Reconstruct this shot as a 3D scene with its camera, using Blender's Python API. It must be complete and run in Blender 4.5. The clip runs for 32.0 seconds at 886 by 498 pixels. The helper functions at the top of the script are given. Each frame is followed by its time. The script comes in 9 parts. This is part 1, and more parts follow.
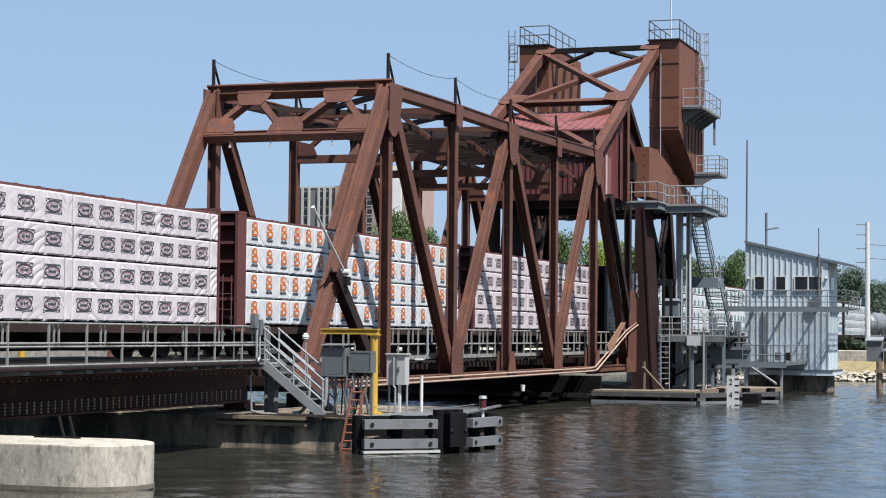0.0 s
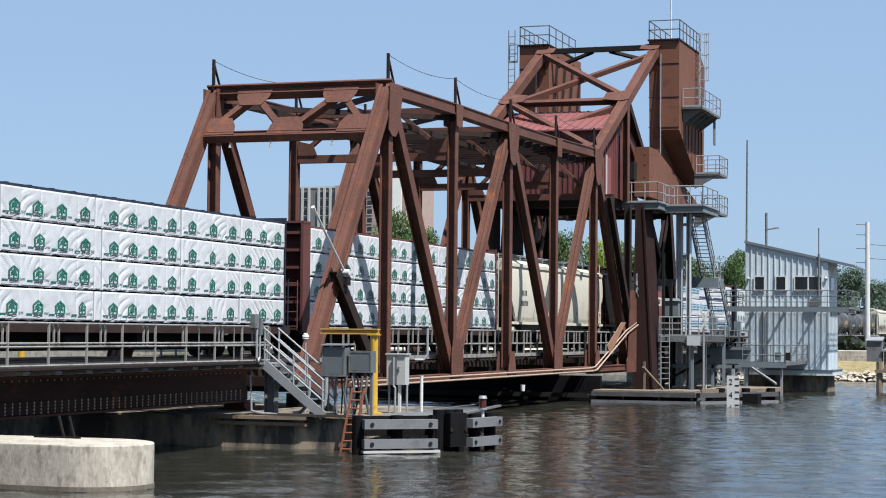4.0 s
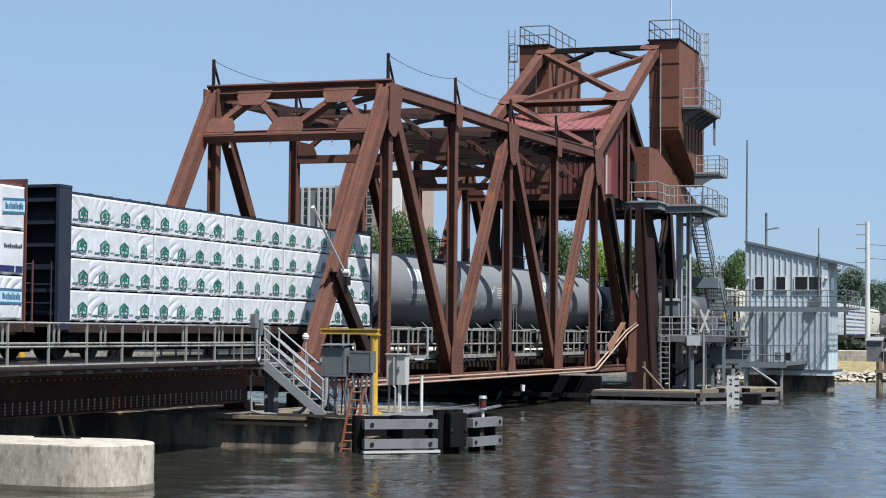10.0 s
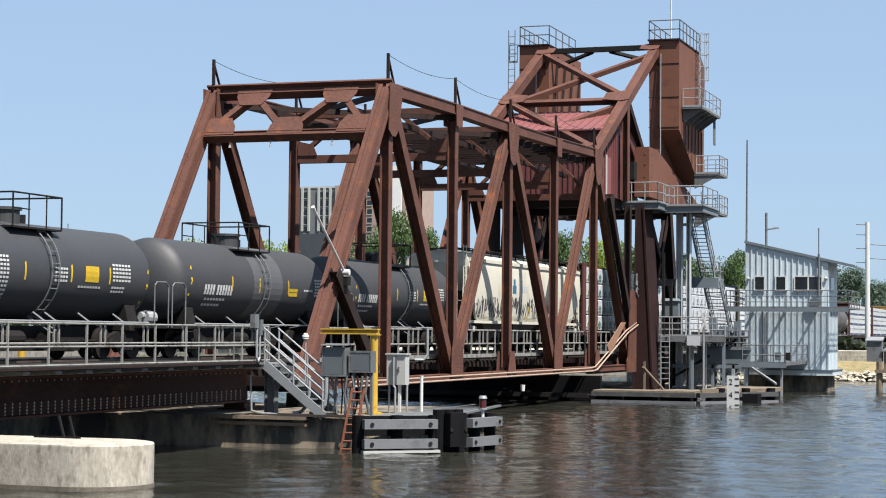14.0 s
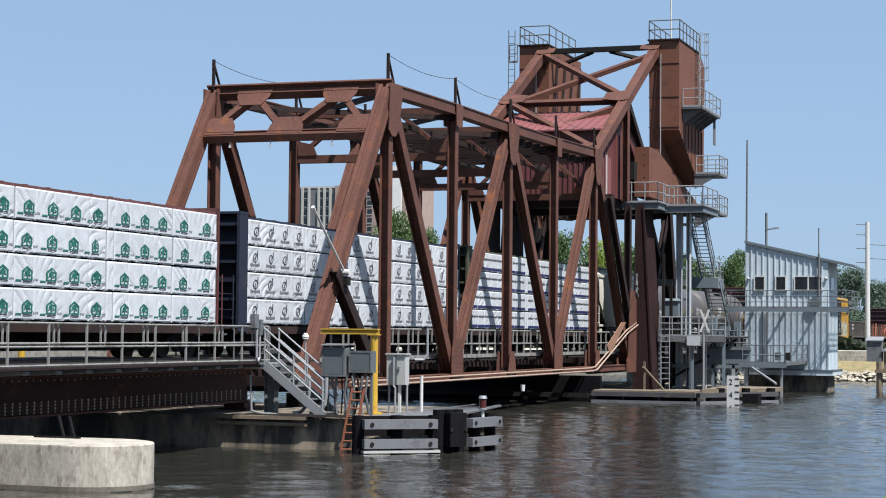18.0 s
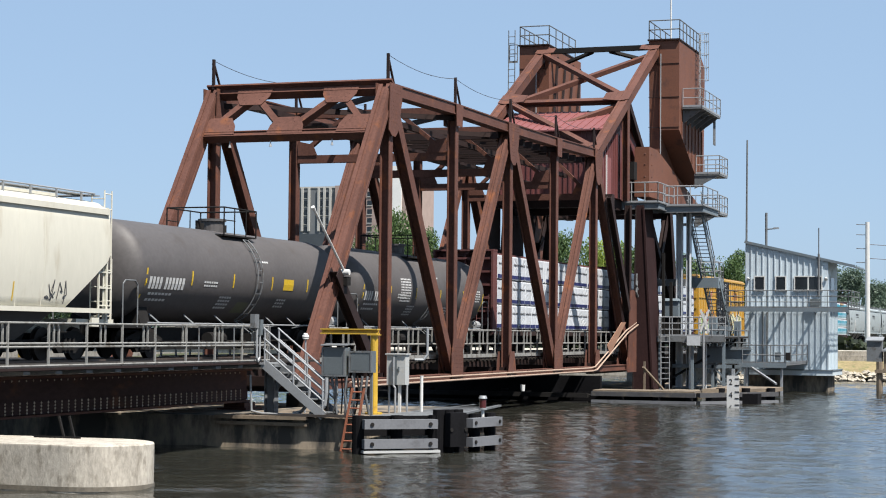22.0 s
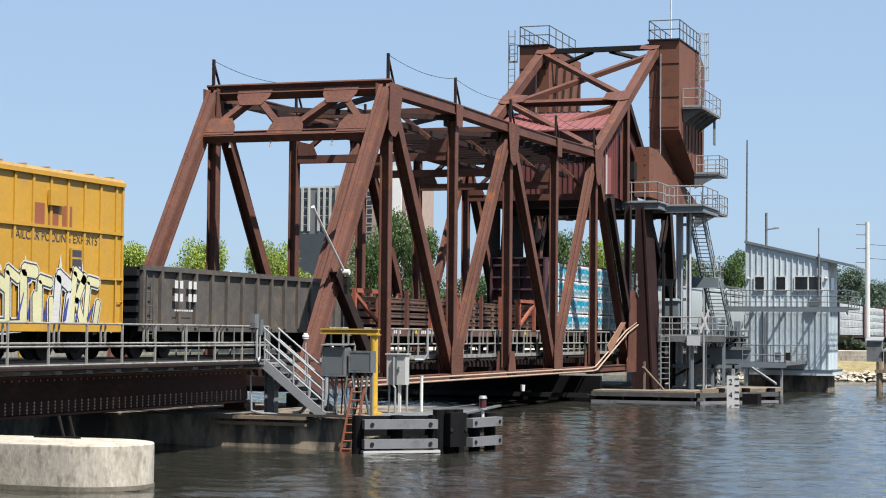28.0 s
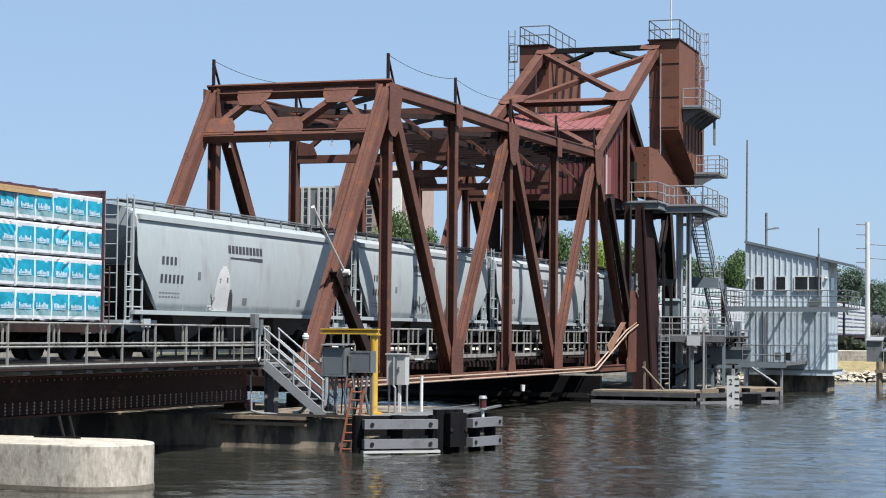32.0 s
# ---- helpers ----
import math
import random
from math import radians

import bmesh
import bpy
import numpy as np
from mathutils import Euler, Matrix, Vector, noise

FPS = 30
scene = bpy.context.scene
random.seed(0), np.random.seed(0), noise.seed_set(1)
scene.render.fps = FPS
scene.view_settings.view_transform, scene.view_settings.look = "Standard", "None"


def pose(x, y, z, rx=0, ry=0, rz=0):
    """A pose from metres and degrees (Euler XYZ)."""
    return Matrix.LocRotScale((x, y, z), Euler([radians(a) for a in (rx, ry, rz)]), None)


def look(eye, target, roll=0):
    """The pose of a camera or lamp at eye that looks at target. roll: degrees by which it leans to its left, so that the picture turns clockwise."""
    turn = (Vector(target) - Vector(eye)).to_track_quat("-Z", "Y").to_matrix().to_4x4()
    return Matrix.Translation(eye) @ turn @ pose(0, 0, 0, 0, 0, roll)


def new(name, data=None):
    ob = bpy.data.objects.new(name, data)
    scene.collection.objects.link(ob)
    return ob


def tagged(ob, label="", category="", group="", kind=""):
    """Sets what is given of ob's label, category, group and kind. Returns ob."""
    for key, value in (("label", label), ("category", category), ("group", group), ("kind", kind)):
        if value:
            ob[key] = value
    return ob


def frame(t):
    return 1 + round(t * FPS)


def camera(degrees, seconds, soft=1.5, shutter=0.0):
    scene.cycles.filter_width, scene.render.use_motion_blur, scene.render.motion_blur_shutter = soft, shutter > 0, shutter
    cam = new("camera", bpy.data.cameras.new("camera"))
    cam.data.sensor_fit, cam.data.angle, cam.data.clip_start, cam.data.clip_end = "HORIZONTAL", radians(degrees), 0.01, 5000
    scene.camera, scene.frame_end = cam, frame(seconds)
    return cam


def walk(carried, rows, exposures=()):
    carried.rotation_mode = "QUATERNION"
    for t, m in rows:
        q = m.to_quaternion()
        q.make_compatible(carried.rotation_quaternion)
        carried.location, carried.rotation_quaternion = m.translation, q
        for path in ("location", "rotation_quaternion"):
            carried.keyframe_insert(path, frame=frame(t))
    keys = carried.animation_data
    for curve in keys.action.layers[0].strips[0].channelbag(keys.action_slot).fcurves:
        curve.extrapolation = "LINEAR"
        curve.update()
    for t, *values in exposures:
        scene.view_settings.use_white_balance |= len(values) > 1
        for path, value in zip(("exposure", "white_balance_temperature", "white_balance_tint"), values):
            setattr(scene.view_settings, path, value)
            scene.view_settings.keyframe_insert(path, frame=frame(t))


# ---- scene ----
cam = camera(26.46, 32.0, soft=1.05)
EYE = Vector((-57.1045, -28.0827, 0.85))
YAW, PITCH = 0.33232, 0.04474
GAZE = Vector((math.cos(YAW) * math.cos(PITCH), math.sin(YAW) * math.cos(PITCH), math.sin(PITCH)))
STAND = look(EYE, EYE + GAZE * 50, 0.543)
walk(cam, [(0.0, STAND), (32.0, STAND)], exposures=[
    (0.0, 1.04, 6300, 11), (6.0, 1.04, 6250, 11), (7.0, 1.08, 6250, 11), (8.0, 1.13, 6300, 11), (9.0, 1.03, 6200, 11), (10.2, 1.00, 6200, 11),
    (11.5, 1.11, 6300, 11), (12.5, 1.18, 6500, 11), (15.0, 1.19, 6550, 11), (16.5, 1.06, 6300, 11), (18.0, 1.00, 6200, 11), (21.0, 1.00, 6200, 11),
    (22.3, 1.15, 6500, 11), (23.5, 1.16, 6500, 11), (25.0, 1.02, 6200, 11), (27.5, 1.18, 6550, 11), (29.5, 1.18, 6550, 11), (31.0, 1.11, 6300, 11), (32.0, 1.12, 6300, 11)])

# ---- light ----
SUN_WAY = Vector((-1.06, -2.0, 3.8)).normalized()
world = bpy.data.worlds.new("sky")
scene.world = world
world.use_nodes = True
wn = world.node_tree.nodes
sky = wn.new("ShaderNodeTexSky")
sky.sky_type = "NISHITA"
sky.sun_disc = False
sky.sun_elevation = math.asin(SUN_WAY.z)
sky.sun_rotation = math.atan2(SUN_WAY.x, SUN_WAY.y)
sky.air_density, sky.dust_density, sky.ozone_density = 0.7, 1.0, 1.4
# summer haze evens out the clear sky
haze = wn.new("ShaderNodeMix")
haze.data_type = "RGBA"
haze.inputs["Factor"].default_value = 0.72
haze.inputs["B"].default_value = (2.40, 3.47, 4.80, 1)
world.node_tree.links.new(sky.outputs[0], haze.inputs["A"])
world.node_tree.links.new(haze.outputs["Result"], wn["Background"].inputs[0])
wn["Background"].inputs[1].default_value = 0.075
sun = new("sun", bpy.data.lights.new("sun", "SUN"))
sun.data.energy, sun.data.angle, sun.data.color = 5.0, radians(0.55), (1.0, 0.95, 0.87)
sun.matrix_world = look(SUN_WAY * 200, (0, 0, 0))

# ---- materials ----
MATS = {}


def mat(name, col, rough=0.6, metal=0.0, var=0.18, big=0.6, fine=14.0, bump=0.15, stain=None, amount=0.0, stretch=(1, 1, 1), alike=0.0, spec=0.5):
    """A surface with two scales of colour change, stains of another colour and fine relief."""
    if name in MATS:
        return MATS[name]
    m = bpy.data.materials.new(name)
    m.use_nodes = True
    nt = m.node_tree
    n, ln = nt.nodes, nt.links
    b = n["Principled BSDF"]
    co = n.new("ShaderNodeTexCoord")
    mp = n.new("ShaderNodeMapping")
    mp.inputs["Scale"].default_value = stretch
    ln.new(co.outputs["Object"], mp.inputs["Vector"])

    def grain(scale, detail):
        t = n.new("ShaderNodeTexNoise")
        t.inputs["Scale"].default_value = scale
        t.inputs["Detail"].default_value = detail
        t.inputs["Roughness"].default_value = 0.62
        ln.new(mp.outputs[0], t.inputs["Vector"])
        return t.outputs["Fac"]

    g1, g2 = grain(big, 4), grain(fine, 5)
    add = n.new("ShaderNodeMath")
    add.operation = "ADD"
    ln.new(g1, add.inputs[0]), ln.new(g2, add.inputs[1])
    rng = n.new("ShaderNodeMapRange")
    rng.inputs["From Min"].default_value, rng.inputs["From Max"].default_value = 0.7, 1.3
    rng.inputs["To Min"].default_value, rng.inputs["To Max"].default_value = 1 - var, 1 + var
    ln.new(add.outputs[0], rng.inputs["Value"])
    value = rng.outputs[0]
    if alike:
        info = n.new("ShaderNodeObjectInfo")
        r2 = n.new("ShaderNodeMapRange")
        r2.inputs["To Min"].default_value, r2.inputs["To Max"].default_value = 1 - alike, 1 + alike
        ln.new(info.outputs["Random"], r2.inputs["Value"])
        mu = n.new("ShaderNodeMath")
        mu.operation = "MULTIPLY"
        ln.new(value, mu.inputs[0]), ln.new(r2.outputs[0], mu.inputs[1])
        value = mu.outputs[0]
    sc = n.new("ShaderNodeVectorMath")
    sc.operation = "SCALE"
    sc.inputs[0].default_value = col
    ln.new(value, sc.inputs["Scale"])
    colour = sc.outputs[0]
    if stain:
        ramp = n.new("ShaderNodeMapRange")
        ramp.inputs["From Min"].default_value = 0.62 - 0.25 * amount
        ramp.inputs["From Max"].default_value = 0.78 - 0.25 * amount
        ln.new(grain(big * 2.7, 6), ramp.inputs["Value"])
        mx = n.new("ShaderNodeMix")
        mx.data_type = "RGBA"
        ln.new(ramp.outputs[0], mx.inputs["Factor"])
        ln.new(colour, mx.inputs["A"])
        mx.inputs["B"].default_value = (*stain, 1)
        colour = mx.outputs["Result"]
    ln.new(colour, b.inputs["Base Color"])
    b.inputs["Roughness"].default_value = rough
    b.inputs["Metallic"].default_value = metal
    b.inputs["Specular IOR Level"].default_value = spec
    if bump:
        bp = n.new("ShaderNodeBump")
        bp.inputs["Strength"].default_value = bump
        bp.inputs["Distance"].default_value = 0.02
        ln.new(g2, bp.inputs["Height"])
        ln.new(bp.outputs[0], b.inputs["Normal"])
    MATS[name] = m
    return m


RUST = mat("brown_bridge_steel", (0.091, 0.0425, 0.032), 0.6, 0, 0.3, 0.5, 11, 0.14, (0.165, 0.062, 0.028), 0.2, spec=0.14)
GIRDER = mat("dark_maroon_girder", (0.048, 0.0275, 0.0255), 0.7, 0, 0.3, 0.4, 9, 0.15, (0.12, 0.05, 0.025), 0.22, (0.4, 1, 1), spec=0.12)
# bridge steel with shade put into its colour for inner members; also dark trim
RUST_DARK = mat("shade_toned_dark_steel", (0.019, 0.0105, 0.0095), 0.7, 0, 0.3, 0.5, 9, 0.2, (0.0119, 0.00765, 0.0068), 0.3, spec=0.22)
COR = mat("weathering_steel_plate", (0.112, 0.039, 0.0195), 0.7, 0, 0.22, 0.35, 12, 0.15, (0.0536, 0.0213, 0.0136), 0.3)
GALV = mat("galvanised_steel", (0.25, 0.26, 0.27), 0.5, 0.3, 0.15, 1.5, 30, 0.05)
GALV_OLD = mat("weathered_grey_steel", (0.115, 0.122, 0.128), 0.65, 0.1, 0.25, 1.2, 20, 0.08, (0.06, 0.052, 0.044), 0.3, spec=0.25)
GREY_BLUE = mat("grey_blue_paint", (0.105, 0.132, 0.152), 0.6, 0, 0.2, 0.8, 18, 0.06, (0.13, 0.13, 0.13), 0.2)
BLACKISH = mat("dark_underframe", (0.0127, 0.0119, 0.0115), 0.8, 0, 0.3, 1.2, 15, 0.1, spec=0.12)
STEEL = mat("rail_steel", (0.114, 0.0859, 0.0714), 0.45, 0.6, 0.2, 1, 15, 0.05)
CONC = mat("concrete", (0.325, 0.298, 0.252), 0.85, 0, 0.3, 1.7, 18, 0.4, (0.17, 0.15, 0.12), 0.42, (1, 1, 0.45))
CONC_OLD = mat("stained_concrete", (0.212, 0.174, 0.128), 0.85, 0, 0.3, 0.4, 7, 0.3, (0.0382, 0.0357, 0.0314), 0.85, (1, 1, 0.35))
TIMBER = mat("weathered_timber", (0.143, 0.111, 0.0782), 0.85, 0, 0.3, 0.7, 12, 0.3, (0.0714, 0.057, 0.0425), 0.3, (0.25, 1, 1))
TIE = mat("creosoted_tie", (0.0298, 0.0238, 0.0204), 0.95, 0, 0.3, 1, 12, 0.2)
FENDER = mat("grey_composite_wale", (0.114, 0.118, 0.128), 0.6, 0, 0.15, 0.8, 16, 0.08, (0.0646, 0.0646, 0.068), 0.25)
BLACK_RUBBER = mat("black_pile", (0.007, 0.007, 0.008), 0.9, 0, 0.3, 1, 12, 0.1, spec=0.06)
YELLOW = mat("yellow_paint", (0.40, 0.25, 0.024), 0.5, 0, 0.15, 1.2, 20, 0.05, (0.25, 0.143, 0.0289), 0.2)
WHITE = mat("white_paint", (0.471, 0.471, 0.457), 0.5, 0, 0.08, 1.5, 20, 0.03)
CABINET = mat("pale_grey_cabinet", (0.357, 0.364, 0.357), 0.5, 0.1, 0.08, 1.2, 20, 0.03)
CAB_DARK = mat("grey_cabinet", (0.0926, 0.107, 0.114), 0.5, 0.1, 0.12, 1.2, 20, 0.03)
COPPER = mat("rusty_ladder", (0.214, 0.0714, 0.0357), 0.7, 0, 0.25, 1.5, 15, 0.1)
SIDING = mat("grey_blue_metal_siding", (0.42, 0.485, 0.525), 0.5, 0.0, 0.08, 0.5, 10, 0.03)
ROOF_RED = mat("red_metal_roof", (0.17, 0.0561, 0.0527), 0.55, 0, 0.12, 0.5, 12, 0.05)
WALL_RED = mat("maroon_siding", (0.1, 0.0289, 0.0272), 0.55, 0, 0.15, 0.6, 12, 0.05)
GLASS = mat("dark_window_glass", (0.0145, 0.0179, 0.0213), 0.08, 0, 0.05, 1, 10, 0)
GRATING = mat("dark_steel_grating", (0.024, 0.022, 0.021), 0.9, 0, 0.25, 1.5, 30, 0.3, spec=0.1)
WALK_RAIL = mat("dull_walkway_rail", (0.196, 0.194, 0.183), 0.65, 0.1, 0.25, 1.2, 20, 0.08, (0.0638, 0.051, 0.0382), 0.4)
CABLE = mat("thin_cable", (0.0714, 0.0714, 0.0782), 0.5, 0.5, 0.05, 1, 10, 0)


# ---- building blocks ----
class Mb:
    """Collects faces for one mesh."""

    def __init__(self):
        self.v, self.f = [], []

    def add(self, pts, faces):
        k = len(self.v)
        self.v += [tuple(p) for p in pts]
        self.f += [tuple(i + k for i in f) for f in faces]
        return self

    def box(self, x0, x1, y0, y1, z0, z1):
        return self.add([(x0, y0, z0), (x1, y0, z0), (x1, y1, z0), (x0, y1, z0), (x0, y0, z1), (x1, y0, z1), (x1, y1, z1), (x0, y1, z1)],
                        [(3, 2, 1, 0), (4, 5, 6, 7), (0, 1, 5, 4), (1, 2, 6, 5), (2, 3, 7, 6), (3, 0, 4, 7)])

    def beam(self, a, b, w, h, side=(0, 1, 0)):
        """A bar from a to b; w across along side, h in the third direction."""
        a, b = Vector(a), Vector(b)
        d = (b - a).normalized()
        s = Vector(side)
        s = (s - d * s.dot(d)).normalized()
        u = s.cross(d)
        pts = []
        for e in (a, b):
            for i, j in ((-1, -1), (1, -1), (1, 1), (-1, 1)):
                pts.append(e + s * (w / 2 * i) + u * (h / 2 * j))
        return self.add(pts, [(3, 2, 1, 0), (4, 5, 6, 7), (0, 1, 5, 4), (1, 2, 6, 5), (2, 3, 7, 6), (3, 0, 4, 7)])

    def hbeam(self, a, b, w, h, side=(0, 1, 0), t=0.03):
        """An H bar: flanges of width h whose planes face side, w apart, a web between them."""
        a, b = Vector(a), Vector(b)
        d = (b - a).normalized()
        s = Vector(side)
        s = (s - d * s.dot(d)).normalized()
        u = s.cross(d)
        g, e = w / 2, h / 2
        out = [(-g, -e), (-g + t, -e), (-g + t, -t / 2), (g - t, -t / 2), (g - t, -e), (g, -e), (g, e), (g - t, e), (g - t, t / 2), (-g + t, t / 2), (-g + t, e), (-g, e)]
        n = len(out)
        pts = [q + s * i + u * j for q in (a, b) for i, j in out]
        caps = [(0, 1, 2, 9, 10, 11), (4, 5, 6, 7, 8, 3), (2, 3, 8, 9)]
        return self.add(pts, [(i, (i + 1) % n, n + (i + 1) % n, n + i) for i in range(n)] + [c[::-1] for c in caps] + [tuple(i + n for i in c) for c in caps])

    def tube(self, a, b, r, n=8, r2=None, caps=True):
        a, b = Vector(a), Vector(b)
        d = (b - a).normalized()
        s = Vector((0, 0, 1)) if abs(d.z) < 0.9 else Vector((1, 0, 0))
        s = (s - d * s.dot(d)).normalized()
        u = d.cross(s)
        r2 = r if r2 is None else r2
        pts = [e + (s * math.cos(2 * math.pi * i / n) + u * math.sin(2 * math.pi * i / n)) * q for e, q in ((a, r), (b, r2)) for i in range(n)]
        f = [(i, (i + 1) % n, n + (i + 1) % n, n + i) for i in range(n)]
        if caps:
            f += [tuple(range(n))[::-1], tuple(range(n, 2 * n))]
        return self.add(pts, f)

    def path(self, pts, r, n=6):
        for a, b in zip(pts, pts[1:]):
            if (Vector(a) - Vector(b)).length > 1e-4:
                self.tube(a, b, r, n)
        return self

    def prism(self, poly, off):
        """A flat outline (points in space) thickened by the vector off."""
        n = len(poly)
        o = Vector(off)
        pts = [Vector(p) for p in poly] + [Vector(p) + o for p in poly]
        f = [tuple(range(n))[::-1], tuple(range(n, 2 * n))] + [(i, (i + 1) % n, n + (i + 1) % n, n + i) for i in range(n)]
        return self.add(pts, f)

    def plate(self, poly):
        return self.add(poly, [tuple(range(len(poly)))])

    def mesh(self, name, smooth=False):
        me = bpy.data.meshes.new(name)
        me.from_pydata(self.v, [], self.f)
        if smooth:
            me.polygons.foreach_set("use_smooth", [True] * len(me.polygons))
        me.update()
        return me


def part(name, mb, material, parent, label="", at=None, smooth=False):
    """Links a mesh as one part of a thing (parent) or as a thing of its own (parent None)."""
    me = mb
    if not isinstance(mb, bpy.types.Mesh):
        me = mb.mesh(name, smooth)
    if not me.materials:
        me.materials.append(material)
    ob = new(name, me)
    if parent is not None:
        ob.parent = parent
    if at is not None:
        ob.location = at
    if label:
        ob["label"] = label
    return ob


def thing(name, label, category, at=(0, 0, 0), group="", kind=""):
    ob = new(name)
    ob.empty_display_size = 0.2
    ob.location = at
    return tagged(ob, label, category, group, kind)


MESHES = {}


def shared(key, make, smooth=False):
    """One mesh for all alike pieces."""
    if key not in MESHES:
        MESHES[key] = make().mesh(str(key[0]), smooth)
    return MESHES[key]


def piece(key, name, make, material, parent, at=(0, 0, 0), smooth=False, label=""):
    me = shared(key + (material.name,), make, smooth)
    if not me.materials:
        me.materials.append(material)
    ob = new(name, me)
    if parent is not None:
        ob.parent = parent
    ob.location = at
    if label:
        ob["label"] = label
    return ob

# ---- the setting ----
WATER_Z = -2.5
SPEED = 17.127


def water_material():
    m = bpy.data.materials.new("river_water")
    m.use_nodes = True
    n, ln = m.node_tree.nodes, m.node_tree.links
    b = n["Principled BSDF"]
    b.inputs["Base Color"].default_value = (0.021, 0.0215, 0.0175, 1)
    b.inputs["Roughness"].default_value = 0.04
    b.inputs["IOR"].default_value = 1.4
    co = n.new("ShaderNodeTexCoord")
    mp = n.new("ShaderNodeMapping")
    mp.inputs["Rotation"].default_value = (0, 0, radians(35))
    mp.inputs["Scale"].default_value = (1.0, 0.62, 1.0)
    ln.new(co.outputs["Object"], mp.inputs["Vector"])
    last = None
    for scale, strength, dist in ((2.2, 0.26, 0.06), (6.0, 0.45, 0.022), (16.0, 0.3, 0.010)):
        t = n.new("ShaderNodeTexNoise")
        t.inputs["Scale"].default_value = scale
        t.inputs["Detail"].default_value = 3
        t.inputs["Distortion"].default_value = 0.6
        ln.new(mp.outputs[0], t.inputs["Vector"])
        bp = n.new("ShaderNodeBump")
        bp.inputs["Strength"].default_value = strength
        bp.inputs["Distance"].default_value = dist
        ln.new(t.outputs["Fac"], bp.inputs["Height"])
        if last:
            ln.new(last, bp.inputs["Normal"])
        last = bp.outputs[0]
    ln.new(last, b.inputs["Normal"])
    return m


WATER = water_material()
GRASS = mat("grassy_bank", (0.0306, 0.0357, 0.0153), 0.9, 0, 0.35, 0.15, 3, 0.4, (0.085, 0.068, 0.0442), 0.4)


def bank_height(x, y):
    far = 1 / (1 + math.exp(max(-60, min(60, -(x - 95 - 3 * math.sin(y * 0.11)) * 0.9))))
    near = 1 / (1 + math.exp(max(-60, min(60, (x + 50.5 + 1.2 * math.sin(y * 0.4)) * 2.0))))
    rise = max(0.0, min(1.0, (x - 130) / 400)) * 2.0
    return -4.2 + 3.2 * far + rise + 3.5 * near


def ground_and_water():
    xs = [-3000, -800, -300, -120, -80] + [-62 + i for i in range(16)] + [-40, 0, 60] + [82 + i * 1.5 for i in range(22)] + [120, 140, 180, 260, 500, 1200, 4000]
    ys = [-3000, -900, -300] + [-140 + 8 * i for i in range(50)] + [320, 600, 1200, 4000]
    mb = Mb()
    mb.v = [(x, y, bank_height(x, y)) for x in xs for y in ys]
    k = len(ys)
    mb.f = [(i * k + j, (i + 1) * k + j, (i + 1) * k + j + 1, i * k + j + 1) for i in range(len(xs) - 1) for j in range(k - 1)]
    g = part("ground", mb, GRASS, None, smooth=True)
    tagged(g, "grassy river banks with bare sandy patches", "ground", kind="structure")
    w = part("water", Mb().plate([(-400, -1500, 0), (500, -1500, 0), (500, 1500, 0), (-400, 1500, 0)]), WATER, None, at=(0, 0, WATER_Z - 0.12))
    tagged(w, "dark river water reaching away under the bridge", "river", kind="structure")
    # the channel in real ripples: many short wave trains about one wind direction
    gx, gy = np.arange(-42, 100, 0.26), np.arange(-48, 74, 0.30)
    px, py = np.meshgrid(gx, gy, indexing="ij")
    pz = np.zeros_like(px)
    rnd = random.Random(17)
    for i in range(26):
        wl = 0.85 * 1.09 ** i if i < 14 else rnd.uniform(0.8, 1.5)
        a = radians(205 + rnd.gauss(0, 38))
        amp = 0.0038 * wl ** 0.55
        k = 2 * math.pi / wl
        pz += amp * np.sin(k * (px * math.cos(a) + py * math.sin(a)) + rnd.uniform(0, 6.28) + 0.8 * np.sin(0.11 * px + 0.07 * py * (i % 5)))
    nx, ny = px.shape
    me = bpy.data.meshes.new("rippled_water")
    idx = np.arange(nx * ny).reshape(nx, ny)
    quads = np.stack([idx[:-1, :-1], idx[1:, :-1], idx[1:, 1:], idx[:-1, 1:]], -1).reshape(-1, 4)
    me.from_pydata(np.stack([px, py, pz], -1).reshape(-1, 3).tolist(), [], quads.tolist())
    me.polygons.foreach_set("use_smooth", [True] * len(me.polygons))
    me.materials.append(WATER)
    r = new("rippled_water", me)
    r.location = (0, 0, WATER_Z)
    return tagged(r, "brown rippled river water catching the sky", "river", kind="structure")


river = ground_and_water()

HW, PANEL = 3.5, 7.62
ZB = -0.92
ZT = {1: 9.83, 2: 9.95, 3: 10.0, 4: 10.12, 5: 10.3}


def top(k, s):
    return Vector((PANEL * k, s * HW, ZT[k]))


def low(k, s):
    return Vector((PANEL * k, s * HW, ZB))


def rivets(mb, poly_centre, nx, nz, dx, dz, face, r=0.022):
    """Small proud heads in rows on a plate that faces -Y or +Y."""
    cx, cy, cz = poly_centre
    for i in range(nx):
        for j in range(nz):
            x, z = cx + (i - (nx - 1) / 2) * dx, cz + (j - (nz - 1) / 2) * dz
            mb.add([(x - r, cy, z), (x, cy, z - r), (x + r, cy, z), (x, cy, z + r), (x, cy + face * r * 0.8, z)],
                   [(0, 1, 4), (1, 2, 4), (2, 3, 4), (3, 0, 4)])


